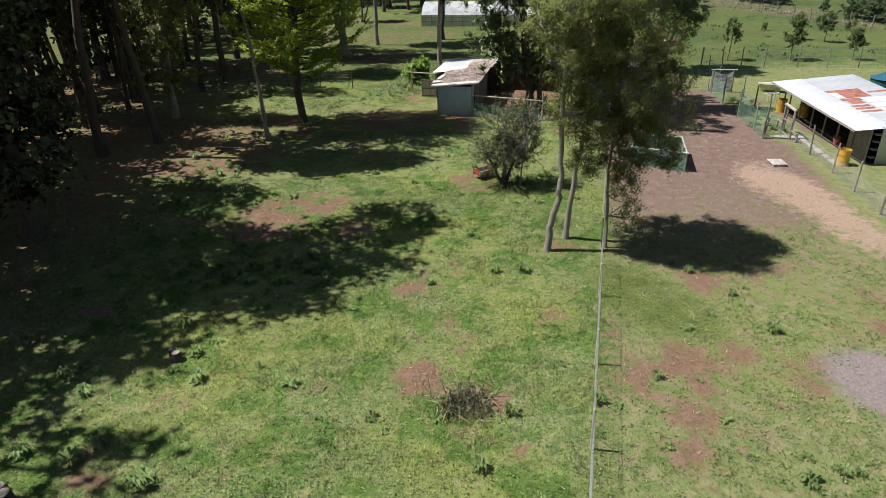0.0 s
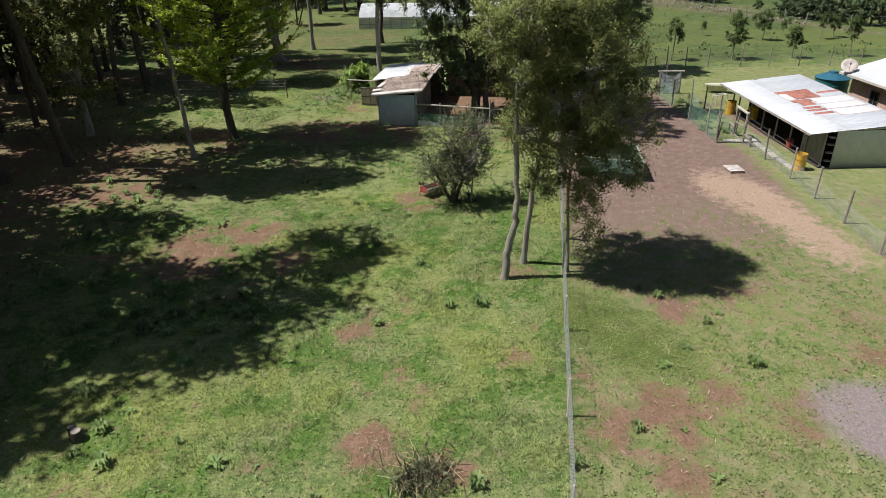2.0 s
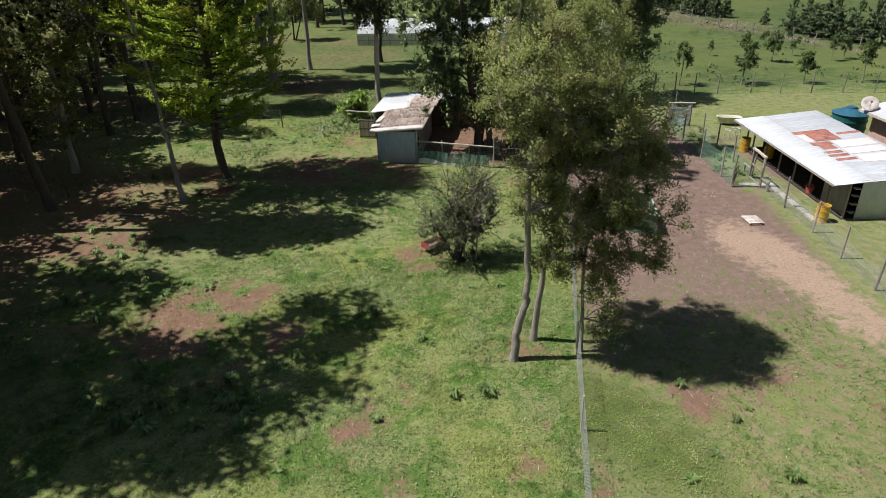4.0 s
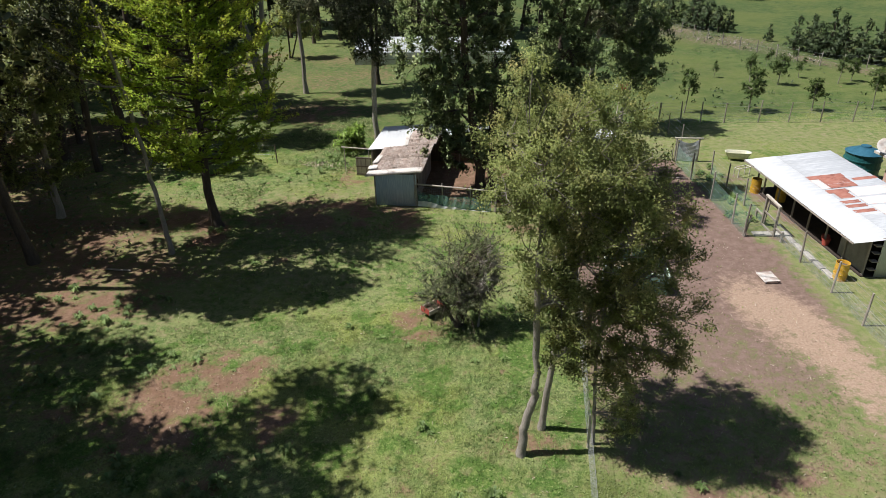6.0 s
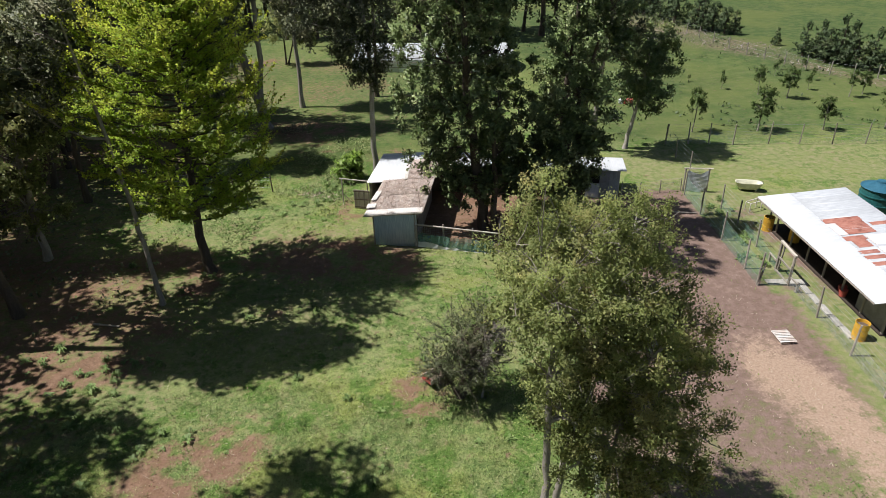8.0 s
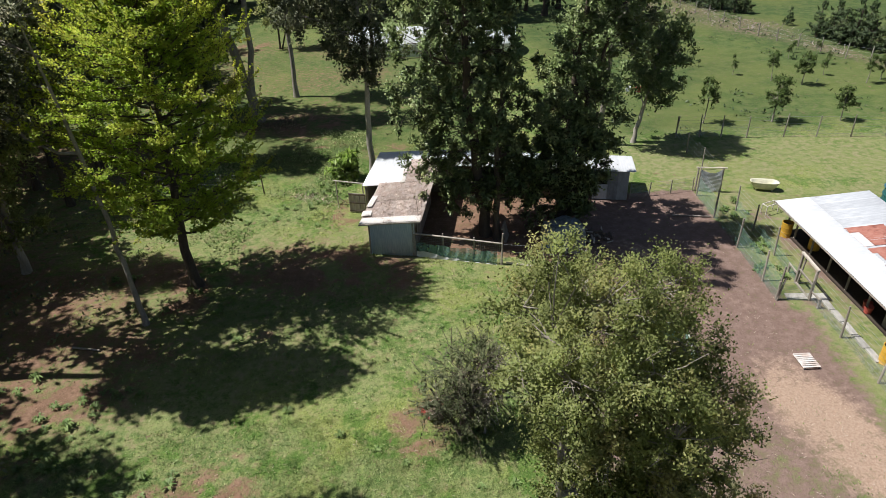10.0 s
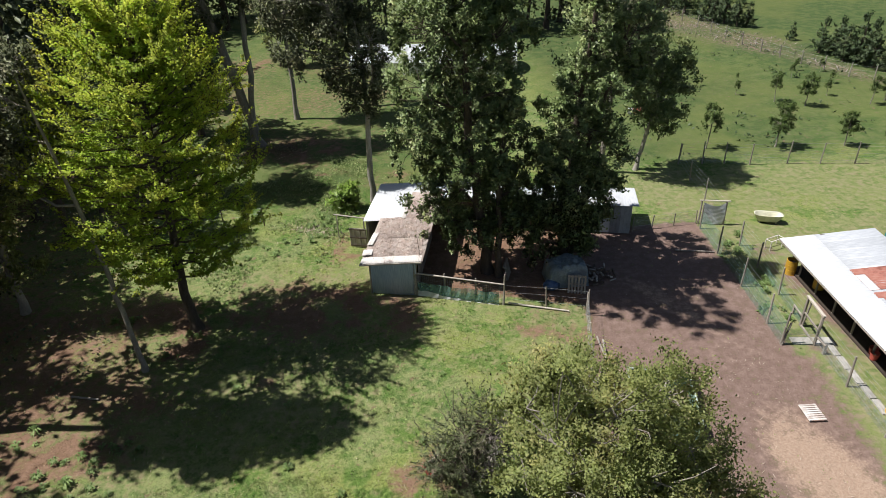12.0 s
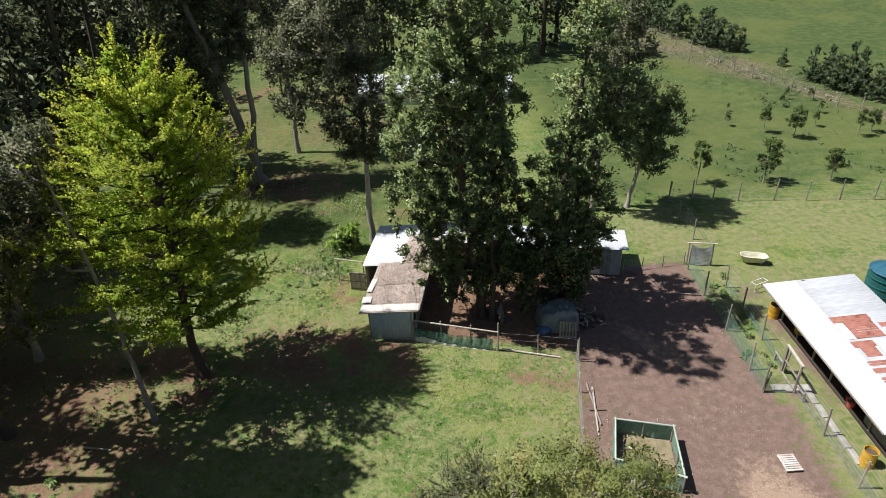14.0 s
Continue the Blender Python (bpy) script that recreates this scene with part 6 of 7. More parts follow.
def side_gate():
    rng = np.random.default_rng(63)
    ob = base_of("gate", (0, 0, 0), "weathered timber gateway with low side rails by the path", "gate")
    a, b = (18.8, 35.85), (18.62, 34.47)
    for x, y in (a, b):
        part("gate_post", box((x - 0.05, y - 0.05, -0.02), (x + 0.05, y + 0.05, 1.55), 0.008), OLD_WOOD, ob)
    part("top_bar", box((-0.06, -0.8, 1.551), (0.06, 0.8, 1.65), 0.01), PALE_WOOD, ob, m=frame_at(18.71, 35.16, -7.4))
    part("sill", box((-0.04, -0.69, 0.02), (0.04, 0.69, 0.1)), OLD_WOOD, ob, m=frame_at(18.71, 35.16, -7.4))
    part("mid_rail", box((-0.03, -0.66, 0.75), (0.03, 0.66, 0.82)), OLD_WOOD, ob, m=frame_at(18.71, 35.16, -7.4))
    for x, y, h in ((18.94, 36.7, 0.5), (18.66, 33.86, 0.52)):
        part("stub_post", box((x - 0.05, y - 0.05, -0.02), (x + 0.05, y + 0.05, h), 0.008), OLD_WOOD, ob)
    part("low_rail", box((-0.03, 0.06, 0.45), (0.03, 0.95, 0.52)), OLD_WOOD, ob, m=frame_at(18.8, 35.85, -9))
    part("low_rail", box((-0.03, -0.68, 0.45), (0.03, -0.06, 0.52)), OLD_WOOD, ob, m=frame_at(18.62, 34.47, -3))
    part("lean_post", rod((17.2, 34.62, 0), (17.42, 34.7, 1.15), 0.045), OLD_WOOD, ob)


far_gate()
side_gate()


# ---- yard things ----
def barrel(x, y, turn=0):
    c = base_of("barrel", frame_at(x, y, turn), "dented yellow steel oil drum with a rusty open top", "barrel", "yellow drums")
    bm = bmesh.new()
    bmesh.ops.create_cone(bm, cap_ends=False, segments=24, radius1=0.27, radius2=0.27, depth=0.80, matrix=Matrix.Translation((0, 0, 0.40)))
    bmesh.ops.solidify(bm, geom=bm.faces[:], thickness=0.012)
    part("body", bm, YELLOW_TIN, c, smooth=False)
    for z in (0.02, 0.28, 0.54, 0.79):
        bm = bmesh.new()
        bmesh.ops.create_cone(bm, cap_ends=False, segments=24, radius1=0.282, radius2=0.282, depth=0.03, matrix=Matrix.Translation((0, 0, z)))
        bmesh.ops.solidify(bm, geom=bm.faces[:], thickness=0.02)
        part("hoop", bm, YELLOW_TIN, c)
    bm = bmesh.new()
    bmesh.ops.create_circle(bm, cap_ends=True, segments=24, radius=0.25, matrix=Matrix.Translation((0, 0, 0.66)))
    part("contents", bm, DARK_WOOD, c, "dark rusty contents")
    return c


drum = barrel(19.15, 30.2)
copy_thing(drum, frame_at(20.72, 40.05, 40))
copy_thing(drum, frame_at(21.3, 38.5, 80))


def raised_pen():
    ob = base_of("raised_pen", (0, 0, 0), "open square pen of timber rails and green shade net", "pen")
    rng = np.random.default_rng(64)
    cs = [(8.92, 30.98), (9.62, 33.07), (11.88, 32.35), (11.27, 29.78)]
    for i in range(4):
        a, b = np.array(cs[i]), np.array(cs[(i + 1) % 4])
        for t in (0.0, 0.5):
            p = a + (b - a) * t
            part("post", rod((p[0], p[1], 0), (p[0], p[1], 0.93), 0.04), OLD_WOOD, ob)
        d = (b - a) / np.linalg.norm(b - a)
        part("top_rail", rod((*(a - d * 0.08), 0.92), (*(b + d * 0.08), 0.92), 0.04), RAIL_GREEN, ob, "pale greenish rail")
        bm = bmesh.new()
        n = 10
        nor = np.array([d[1], -d[0]]) * -0.02
        cols = []
        for k in range(n + 1):
            p = a + (b - a) * k / n + nor * (1 + 2 * rng.uniform())
            cols.append([bm.verts.new((p[0] + rng.normal() * 0.012, p[1] + rng.normal() * 0.012, z)) for z in (0.01, 0.3, 0.6, 0.9)])
        for u, w in zip(cols, cols[1:]):
            for k in range(3):
                bm.faces.new((u[k], w[k], w[k + 1], u[k + 1]))
        part("net_wall", bm, GREEN_NET, ob, "taut green shade net")
    bm = bmesh.new()
    vs = [bm.verts.new((cs[i][0] * 0.97 + 10.42 * 0.03, cs[i][1] * 0.97 + 31.5 * 0.03, 0.09)) for i in range(4)]
    bm.faces.new(vs[::-1])
    bmesh.ops.subdivide_edges(bm, edges=bm.edges[:], cuts=10, use_grid_fill=True)
    for v in bm.verts:
        v.co.z += 0.08 * noise.noise(v.co * 2.3)
    part("bedding", bm, BEDDING, ob, "earth and straw bedding")
    for i in range(7):
        x, y = 10.0 + rng.uniform(-0.7, 1.2), 31.4 + rng.uniform(-0.9, 0.9)
        part("scrap", box((-0.14, -0.06, 0), (0.14, 0.06, 0.03), 0.005), PALE_WOOD if i % 2 else FILM, ob, m=slope(x, y, 0.16, rng.uniform(-8, 8), rng.uniform(-8, 8), rng.uniform(0, 180)))


RAIL_GREEN = plain("weathered_green_rail", (0.42, 0.50, 0.42), (0.54, 0.60, 0.50), 4, 0.8)
BEDDING = plain("earth_straw_bedding", (0.26, 0.19, 0.13), (0.40, 0.32, 0.22), 7, 0.95, stain=(0.16, 0.18, 0.07))
raised_pen()


def ground_frame():
    ob = base_of("board_frame", frame_at(16.15, 30.6, -3), "flat white-painted board frame lying on the dirt", "frame")
    for x in (-0.33, 0.25):
        part("rail", box((x, -0.42, 0.05), (x + 0.09, 0.42, 0.085), 0.004), CHIPPED_WHITE, ob)
    for y in (-0.42, -0.31, -0.2, -0.09, 0.02, 0.13, 0.24, 0.34):
        part("slat", box((-0.33, y, 0.088), (0.34, y + 0.08, 0.11), 0.004), CHIPPED_WHITE, ob)


ground_frame()


def trough():
    ob = base_of("trough", frame_at(22.45, 45.4, -18), "old cream enamel bathtub standing in the grass", "bathtub")
    bm = bmesh.new()
    rings = []
    for z, s in ((0.12, 0.72), (0.3, 0.9), (0.52, 1.0), (0.55, 1.06), (0.5, 0.94), (0.3, 0.82), (0.17, 0.62)):
        ring = []
        for i in range(24):
            a = 2 * math.pi * i / 24
            ca, sa = math.cos(a), math.sin(a)
            ring.append(bm.verts.new((0.78 * s * math.copysign(abs(ca) ** 0.6, ca), 0.36 * s * math.copysign(abs(sa) ** 0.6, sa), z)))
        rings.append(ring)
    for a, b in zip(rings, rings[1:]):
        for i in range(24):
            bm.faces.new((a[i], a[(i + 1) % 24], b[(i + 1) % 24], b[i]))
    bm.faces.new(rings[0][::-1])
    bm.faces.new(rings[-1])
    part("tub", bm, CREAM, ob, smooth=True)
    for x in (-0.45, 0.45):
        for y in (-0.15, 0.15):
            part("foot", box((x - 0.04, y - 0.04, -0.02), (x + 0.04, y + 0.04, 0.15), 0.01), CREAM, ob)


trough()


def pipe_bench():
    ob = base_of("bench_frame", frame_at(20.9, 42.3, 20), "small white pipe bench frame beside the shed", "bench")
    for y in (0, 0.35):
        part("top_pipe", rod((0, y, 0.55), (0.92, y, 0.55), 0.025), CHIPPED_WHITE, ob)
        for x in (0.0, 0.92):
            part("leg", rod((x, y, -0.02), (x, y, 0.55), 0.025), CHIPPED_WHITE, ob)
    for x in (0.0, 0.92):
        part("cross_pipe", rod((x, 0, 0.55), (x, 0.35, 0.55), 0.022), CHIPPED_WHITE, ob)


pipe_bench()


def path_slabs():
    rng = np.random.default_rng(65)
    ob = base_of("path", (0, 0, 0), "narrow path of worn concrete slabs beside the shed", "path", kind="structure")
    for i in range(5):
        y = 30.6 + 0.86 * i
        part("slab", box((-0.14, -0.41, -0.04), (0.14, 0.41, 0.06), 0.012), CONCRETE, ob, m=slope(18.95 + 0.07 * i, y, 0, rng.uniform(-0.6, 0.6), rng.uniform(-0.6, 0.6), -7 + rng.uniform(-2, 2)))
    for i in range(2):
        part("slab", box((-0.45, -0.25, -0.04), (0.45, 0.25, 0.075), 0.012), CONCRETE, ob, m=slope(18.35 + 0.92 * i - 0.15, 34.75 - 0.12 * i, 0, 0, 0, -8))


path_slabs()


def covered_heap():
    ob = base_of("covered_heap", (9.15, 41.1, 0), "heap draped with a pale crumpled plastic sheet", "tarpaulin heap")
    bm = bmesh.new()
    bmesh.ops.create_grid(bm, x_segments=36, y_segments=28, size=1.0)
    for v in bm.verts:
        x, y = v.co.x * 1.12, v.co.y * 0.85
        r = (abs(x / 1.12) ** 9 + abs(y / 0.85) ** 9) ** (1 / 9)
        h = 1.12 * max(0.0, 1 - min(1.0, r) ** 12) ** 0.6 * (1 - 0.08 * (x / 1.12) ** 2 + 0.07 * x - 0.06 * y)
        p = Vector((x, y, 0))
        v.co = (x * 0.95, y * 0.95, max(0.02, h + 0.20 * noise.noise(p * 2.0) * min(1, h * 2) + 0.16 * abs(noise.noise(p * 3.6)) * min(1, h * 2) + 0.07 * noise.noise(p * 7.5) * min(1, h * 3)))
    bmesh.ops.solidify(bm, geom=bm.faces[:], thickness=0.01)
    part("plastic_sheet", bm, TARP, ob, smooth=True)
    part("pile", box((-0.7, -0.45, 0), (0.7, 0.45, 0.7), 0.1), DARK_WOOD, ob)


covered_heap()


def blue_bundle():
    ob = base_of("bundle", (8.25, 40.35, 0), "dark blue plastic bundle lying against the covered heap", "bundle")
    bm = bmesh.new()
    bmesh.ops.create_icosphere(bm, subdivisions=3, radius=1.0)
    for v in bm.verts:
        k = 1 + 0.22 * noise.noise(v.co * 2.2)
        v.co = Vector((v.co.x * 0.42 * k, v.co.y * 0.32 * k, max(0.0, (v.co.z + 0.85) * 0.26 * k)))
    part("sack", bm, BLUE_SHEET, ob, smooth=True)
    part("tie", rod((-0.05, 0.0, 0.44), (0.06, 0.05, 0.56), 0.035, 0.02), BLUE_SHEET, ob)


blue_bundle()


def lean_pallet(x, y, turn, tilt, label):
    ob = base_of("pallet", frame_at(x, y, turn) @ Matrix.Rotation(radians(tilt), 4, "X"), label, "pallet")
    for i in range(6):
        part("slat", box((i * 0.16, 0, 0.0), (i * 0.16 + 0.1, 0.02, 0.95), 0.003), OLD_WOOD, ob)
    for z in (0.06, 0.45, 0.82):
        part("bearer", box((0, 0.022, z), (0.9, 0.09, z + 0.08), 0.004), OLD_WOOD, ob)
    return ob


lean_pallet(8.95, 39.85, -14, -18, "grey slatted pallet leaning on the covered heap")
lean_pallet(6.2, 41.3, 70, -14, "weathered slatted pallet leaning against the tree trunk")


def log_pile():
    rng = np.random.default_rng(66)
    ob = base_of("log_pile", (10.9, 41.2, 0), "untidy heap of split grey firewood logs", "firewood")
    for i in range(46):
        r = rng.uniform(0.035, 0.075)
        x, y = rng.normal() * 0.42, rng.normal() * 0.5
        z = r + max(0.0, 0.42 - 0.5 * math.hypot(x, y)) * rng.uniform(0, 1)
        a = rng.uniform(0, math.pi)
        d = Vector((math.cos(a), math.sin(a), rng.uniform(-0.12, 0.12))) * rng.uniform(0.14, 0.24)
        p = Vector((x, y, z))
        part("log", rod(p - d, p + d, r, r * 0.9, 7), (OLD_WOOD, DARK_WOOD, DARK_WOOD, PALE_WOOD, DARK_WOOD)[i % 5], ob)


log_pile()


def pole_lying(a, b, r, label, mat=OLD_WOOD):
    ob = base_of("pole", ((a[0] + b[0]) / 2, (a[1] + b[1]) / 2, 0), label, "pole")
    o = ob.location
    part("pole_stem", rod((a[0] - o.x, a[1] - o.y, r + 0.03), (b[0] - o.x, b[1] - o.y, r * 0.8 + 0.03), r, r * 0.8, 8), mat, ob)


pole_lying((15.84, 42.96), (17.85, 42.5), 0.05, "long weathered pole lying across the dirt")
pole_lying((9.55, 35.95), (8.95, 33.0), 0.05, "long peeled pole lying beside the fence", PALE_WOOD)
pole_lying((9.35, 36.2), (9.25, 33.6), 0.045, "second rough pole lying beside the fence")
pole_lying((9.0, 34.55), (9.75, 34.45), 0.03, "short stick lying across the poles", DARK_WOOD)
pole_lying((5.84, 39.3), (8.62, 38.28), 0.05, "pale plank-like pole lying before the run", PALE_WOOD)
pole_lying((-13.4, 35.2), (-12.2, 34.9), 0.05, "short rotten log in the leaf litter", OLD_WOOD)


def cart():
    ob = base_of("hand_cart", frame_at(1.42, 29.55, 35), "small red wooden hand cart tipped under the shrub", "cart")
    part("tray", box((-0.4, -0.28, 0.22), (0.4, 0.28, 0.26), 0.006), DARK_WOOD, ob, "dark boarded tray")
    for y in (-0.28, 0.26):
        part("side_board", box((-0.42, y, 0.26), (0.42, y + 0.025, 0.44), 0.004), PALE_WOOD, ob)
    part("end_board", box((-0.42, -0.25, 0.262), (-0.395, 0.25, 0.5), 0.004), RED_PAINT, ob)
    part("end_board", box((0.395, -0.25, 0.262), (0.42, 0.25, 0.42), 0.004), RED_PAINT, ob)
    for y in (-0.32, 0.30):
        bm = bmesh.new()
        bmesh.ops.create_cone(bm, cap_ends=True, segments=16, radius1=0.16, radius2=0.16, depth=0.04, matrix=Matrix.Translation((0.1, y, 0.16)) @ Matrix.Rotation(radians(90), 4, "X"))
        part("wheel", bm, DARK_WOOD, ob)
    part("handle", rod((0.4, 0.2, 0.24), (1.05, 0.22, 0.12), 0.02), PALE_WOOD, ob)
    part("handle", rod((0.4, -0.2, 0.24), (1.05, -0.22, 0.12), 0.02), PALE_WOOD, ob)


cart()


def tree_stump(x, y, r, h, label):
    rng = np.random.default_rng(int(abs(x * 10)))
    ob = base_of("tree_stump", (x, y, 0), label, "stump")
    for k, (dx, dy, rr, hh) in enumerate(((0, 0, r, h), (-r * 1.5, r * 1.6, r * 0.75, h * 0.8))):
        bm = bmesh.new()
        bmesh.ops.create_cone(bm, cap_ends=True, segments=14, radius1=rr * 1.35, radius2=rr, depth=hh + 0.1, matrix=Matrix.Translation((dx, dy, hh / 2 - 0.05)))
        for v in bm.verts:
            s = 1 + 0.18 * noise.noise(Vector((v.co.x * 9, v.co.y * 9, k)))
            v.co.x, v.co.y = dx + (v.co.x - dx) * s, dy + (v.co.y - dy) * s
        st = part("stump", bm, BARK_DARK, ob)
        bm = bmesh.new()
        bmesh.ops.create_circle(bm, cap_ends=True, segments=14, radius=rr * 0.88, matrix=Matrix.Translation((dx, dy, hh + 0.006)))
        part("cut_face", bm, OLD_WOOD, st, "pale sawn face")


tree_stump(-8.22, 15.2, 0.13, 0.26, "pair of low sawn tree stumps in the grass")
tree_stump(-10.1, 10.1, 0.17, 0.28, "dark rotten tree stump in the grass")


def brush_heap(x, y, n, size, seed, label):
    """Cut dead stems, standing and lying."""
    rng = np.random.default_rng(seed)
    ob = base_of("brush_heap", (x, y, 0), label, "brush")
    up, flat = [], []
    for i in range(n):
        a = rng.normal(size=2) * size * 0.45
        if i % 3:
            t = a + rng.normal(size=2) * 0.18
            up.append([((a[0], a[1], 0), 0.012), ((t[0], t[1], rng.uniform(0.15, 0.5)), 0.006)])
        else:
            t = a + rng.normal(size=2) * 0.35
            flat.append([((a[0], a[1], rng.uniform(0.03, 0.12)), 0.012), ((t[0], t[1], rng.uniform(0.03, 0.2)), 0.007)])
    v, f = tubes(up, 4)
    tagged(child("stem_brush", mesh_from("stem_brush", v, f, DARK_WOOD), ob), kind="stuff")
    v, f = tubes(flat, 4)
    tagged(child("cane_litter", mesh_from("cane_litter", v, f, STRAW), ob), kind="stuff")
    c = np.column_stack([rng.normal(size=(n * 3, 2)) * size * 0.4, rng.uniform(0.05, 0.3, n * 3)])
    v, f = leaves(rng, c, 0.12, 0.05)
    tagged(child("shoot_growth", mesh_from("shoot_growth", v, f, LEAF_BUSH), ob), kind="stuff")


brush_heap(0.12, 13.05, 130, 0.75, 70, "cut-back bramble stems with dry canes")
brush_heap(-0.3, 12.8, 60, 0.5, 71, "heap of dry grey cut stems")
brush_heap(-7.6, 61.9, 160, 1.7, 72, "brush and dry sticks under the old tree")
brush_heap(-9.7, 61.6, 90, 1.0, 73, "dry sticks piled at the tree's foot")


def toy_slide():
    ob = base_of("red_box", frame_at(21.5, 65.2, -20), "small red and white box standing in the meadow", "box")
    part("red_body", box((-0.1, -0.3, 0), (0.7, 0.3, 0.45), 0.05), RED_PAINT, ob)
    part("white_end", box((-0.55, -0.25, 0), (-0.105, 0.25, 0.4), 0.05), FILM, ob)


toy_slide()


def bucket(x, y):
    ob = base_of("bucket", (x, y, 0.07), "red plastic bucket under the shed eave", "bucket")
    bm = bmesh.new()
    bmesh.ops.create_cone(bm, cap_ends=False, segments=18, radius1=0.14, radius2=0.19, depth=0.34, matrix=Matrix.Translation((0, 0, 0.17)))
    bmesh.ops.solidify(bm, geom=bm.faces[:], thickness=0.01)
    part("pail", bm, RED_PAINT, ob)
    part("rim", box((-0.1, -0.1, 0.12), (0.1, 0.1, 0.2), 0.02), FILM, ob, "white contents")


bucket(20.46, 33.2)
bucket(20.62, 33.5)


# ---- grass, weeds and litter ----
def scatter(rng, n, x0, x1, y0, y1):
    x, y = rng.uniform(x0, x1, n), rng.uniform(y0, y1, n)
    return x, y


def grass_tufts(name, label, seed, n, area, h, w, blades, mat):
    rng = np.random.default_rng(seed)
    x, y = scatter(rng, n, *area)
    dirt, sand, dry, ash = soil_masks(x, y)
    clump = fractal(x, y, 1.1, 31) * 0.7 + fractal(x, y, 0.35, 41) * 0.3
    keep = rng.uniform(0, 1, n) < np.clip(1.05 - 1.6 * np.maximum(np.maximum(dirt - 0.12, sand), ash), 0.03, 1) * np.clip((clump - 0.28) * 3.2, 0.12, 1)
    keep &= rng.uniform(0, 1, n) > 1.1 * sward_masks(x, y)[1]
    keep &= rng.uniform(0, 1, n) > 0.45 * side_of(x, y, 0.3, 0.0, 9.94, 40.0, 0.4)
    inside = ((x > 20.2) & (y > 30.2) & (y < 40.9)) | ((x > -1.2) & (x < 3.0) & (y > 41.3) & (y < 50)) | ((x > 8.7) & (x < 12) & (y > 29.6) & (y < 33.2))
    x0, x1, y0, y1 = area
    rim = np.minimum(np.minimum(x - x0, x1 - x), y - y0)
    keep &= rng.uniform(0, 1, n) < np.clip(rim / 3.0, 0, 1)
    keep &= ~inside & ~((x > 14.5) & (y > 45.8) & (y < 54.6))
    x, y, clump = x[keep], y[keep], clump[keep]
    m = len(x)
    tall = h * (0.5 + 1.1 * np.clip(clump, 0, 1)) * rng.uniform(0.6, 1.4, m)
    a = rng.uniform(0, 2 * math.pi, (m, blades))
    r0 = rng.uniform(0, 0.05, (m, blades))
    bx, by = x[:, None] + r0 * np.cos(a), y[:, None] + r0 * np.sin(a)
    lean = tall[:, None] * rng.uniform(0.3, 1.1, (m, blades))
    tx, ty = bx + lean * np.cos(a), by + lean * np.sin(a)
    tz = tall[:, None] * rng.uniform(0.6, 1.1, (m, blades))
    z0 = height_at(x, y)[:, None] + np.zeros_like(bx) - 0.01
    ww = w * rng.uniform(0.6, 1.4, (m, blades))
    px, py = -np.sin(a) * ww, np.cos(a) * ww
    v = np.stack([np.stack([bx - px, by - py, z0], -1), np.stack([bx + px, by + py, z0], -1), np.stack([tx, ty, z0 + tz], -1)], 2).reshape(-1, 3)
    me = mesh_from(name, v, np.arange(len(v)).reshape(-1, 3)[:, ::-1], mat)
    up = rng.normal(size=(m * blades, 3)) * 0.3 + (0, 0, 1)
    up /= np.linalg.norm(up, axis=1)[:, None]
    me.normals_split_custom_set_from_vertices(np.repeat(up, 3, 0).tolist())
    tagged(new(name, me), label, "grass", kind="stuff")


grass_tufts("grass", "short tufted pasture grass of mixed greens", 81, 200000, (-17, 17, 3, 30), 0.075, 0.010, 4, GRASS_BLADE)
grass_tufts("grass", "short tufted pasture grass farther back", 82, 60000, (-18, 18, 30, 56), 0.075, 0.020, 3, GRASS_BLADE)


def litter(name, label, seed, n, area, size, mat, where, lift=0.015, slim=0.55):
    rng = np.random.default_rng(seed)
    x, y = scatter(rng, n, *area)
    keep = rng.uniform(0, 1, n) < where(x, y)
    x, y = x[keep], y[keep]
    c = np.column_stack([x, y, height_at(x, y) + lift + rng.uniform(0, lift, len(x))])
    v, f = leaves(rng, c, size, size * slim, 2.2)
    tagged(new(name, mesh_from(name, v, f, mat)), label, "leaf litter", kind="stuff")


CLOVER = leaf_material("clover_leaf", (0.130, 0.190, 0.055), (0.300, 0.345, 0.150), (0.34, 0.34, 0.17), 0.3, 0.7)
litter("clover", "small clover and daisy leaves among the grass", 87, 42000, (-14, 15, 6, 30), 0.055, CLOVER, lambda x, y: np.clip(0.9 - 1.5 * np.maximum(soil_masks(x, y)[0] - 0.15, soil_masks(x, y)[1]), 0, 1) * np.clip((fractal(x, y, 0.8, 51) - 0.3) * 3, 0.1, 1), 0.03, 0.8)
litter("nettles", "knee-high nettles and weeds behind the coop", 88, 16000, (-13, -0.6, 42, 60), 0.15, CLOVER, lambda x, y: np.clip((fractal(x, y, 1.7, 71) - 0.5) * 7, 0, 1) * np.clip((-1.6 - 0.2 * (50 - y) - x) * 2, 0, 1), 0.14, 0.5)
litter("herb_carpet", "low dense carpet of dark green herbs", 89, 26000, (3.8, 8.6, 12.5, 21), 0.042, CLOVER, lambda x, y: np.clip(sward_masks(x, y)[1] * 1.6 - 0.3, 0, 1), 0.02, 0.7)
DRY_LEAF = leaf_material("dry_leaf", (0.17, 0.10, 0.055), (0.38, 0.27, 0.17), None, 0.1, 0.8)
PALE_CHIP = leaf_material("pale_chip", (0.34, 0.26, 0.19), (0.58, 0.50, 0.41), None, 0.05, 0.8)
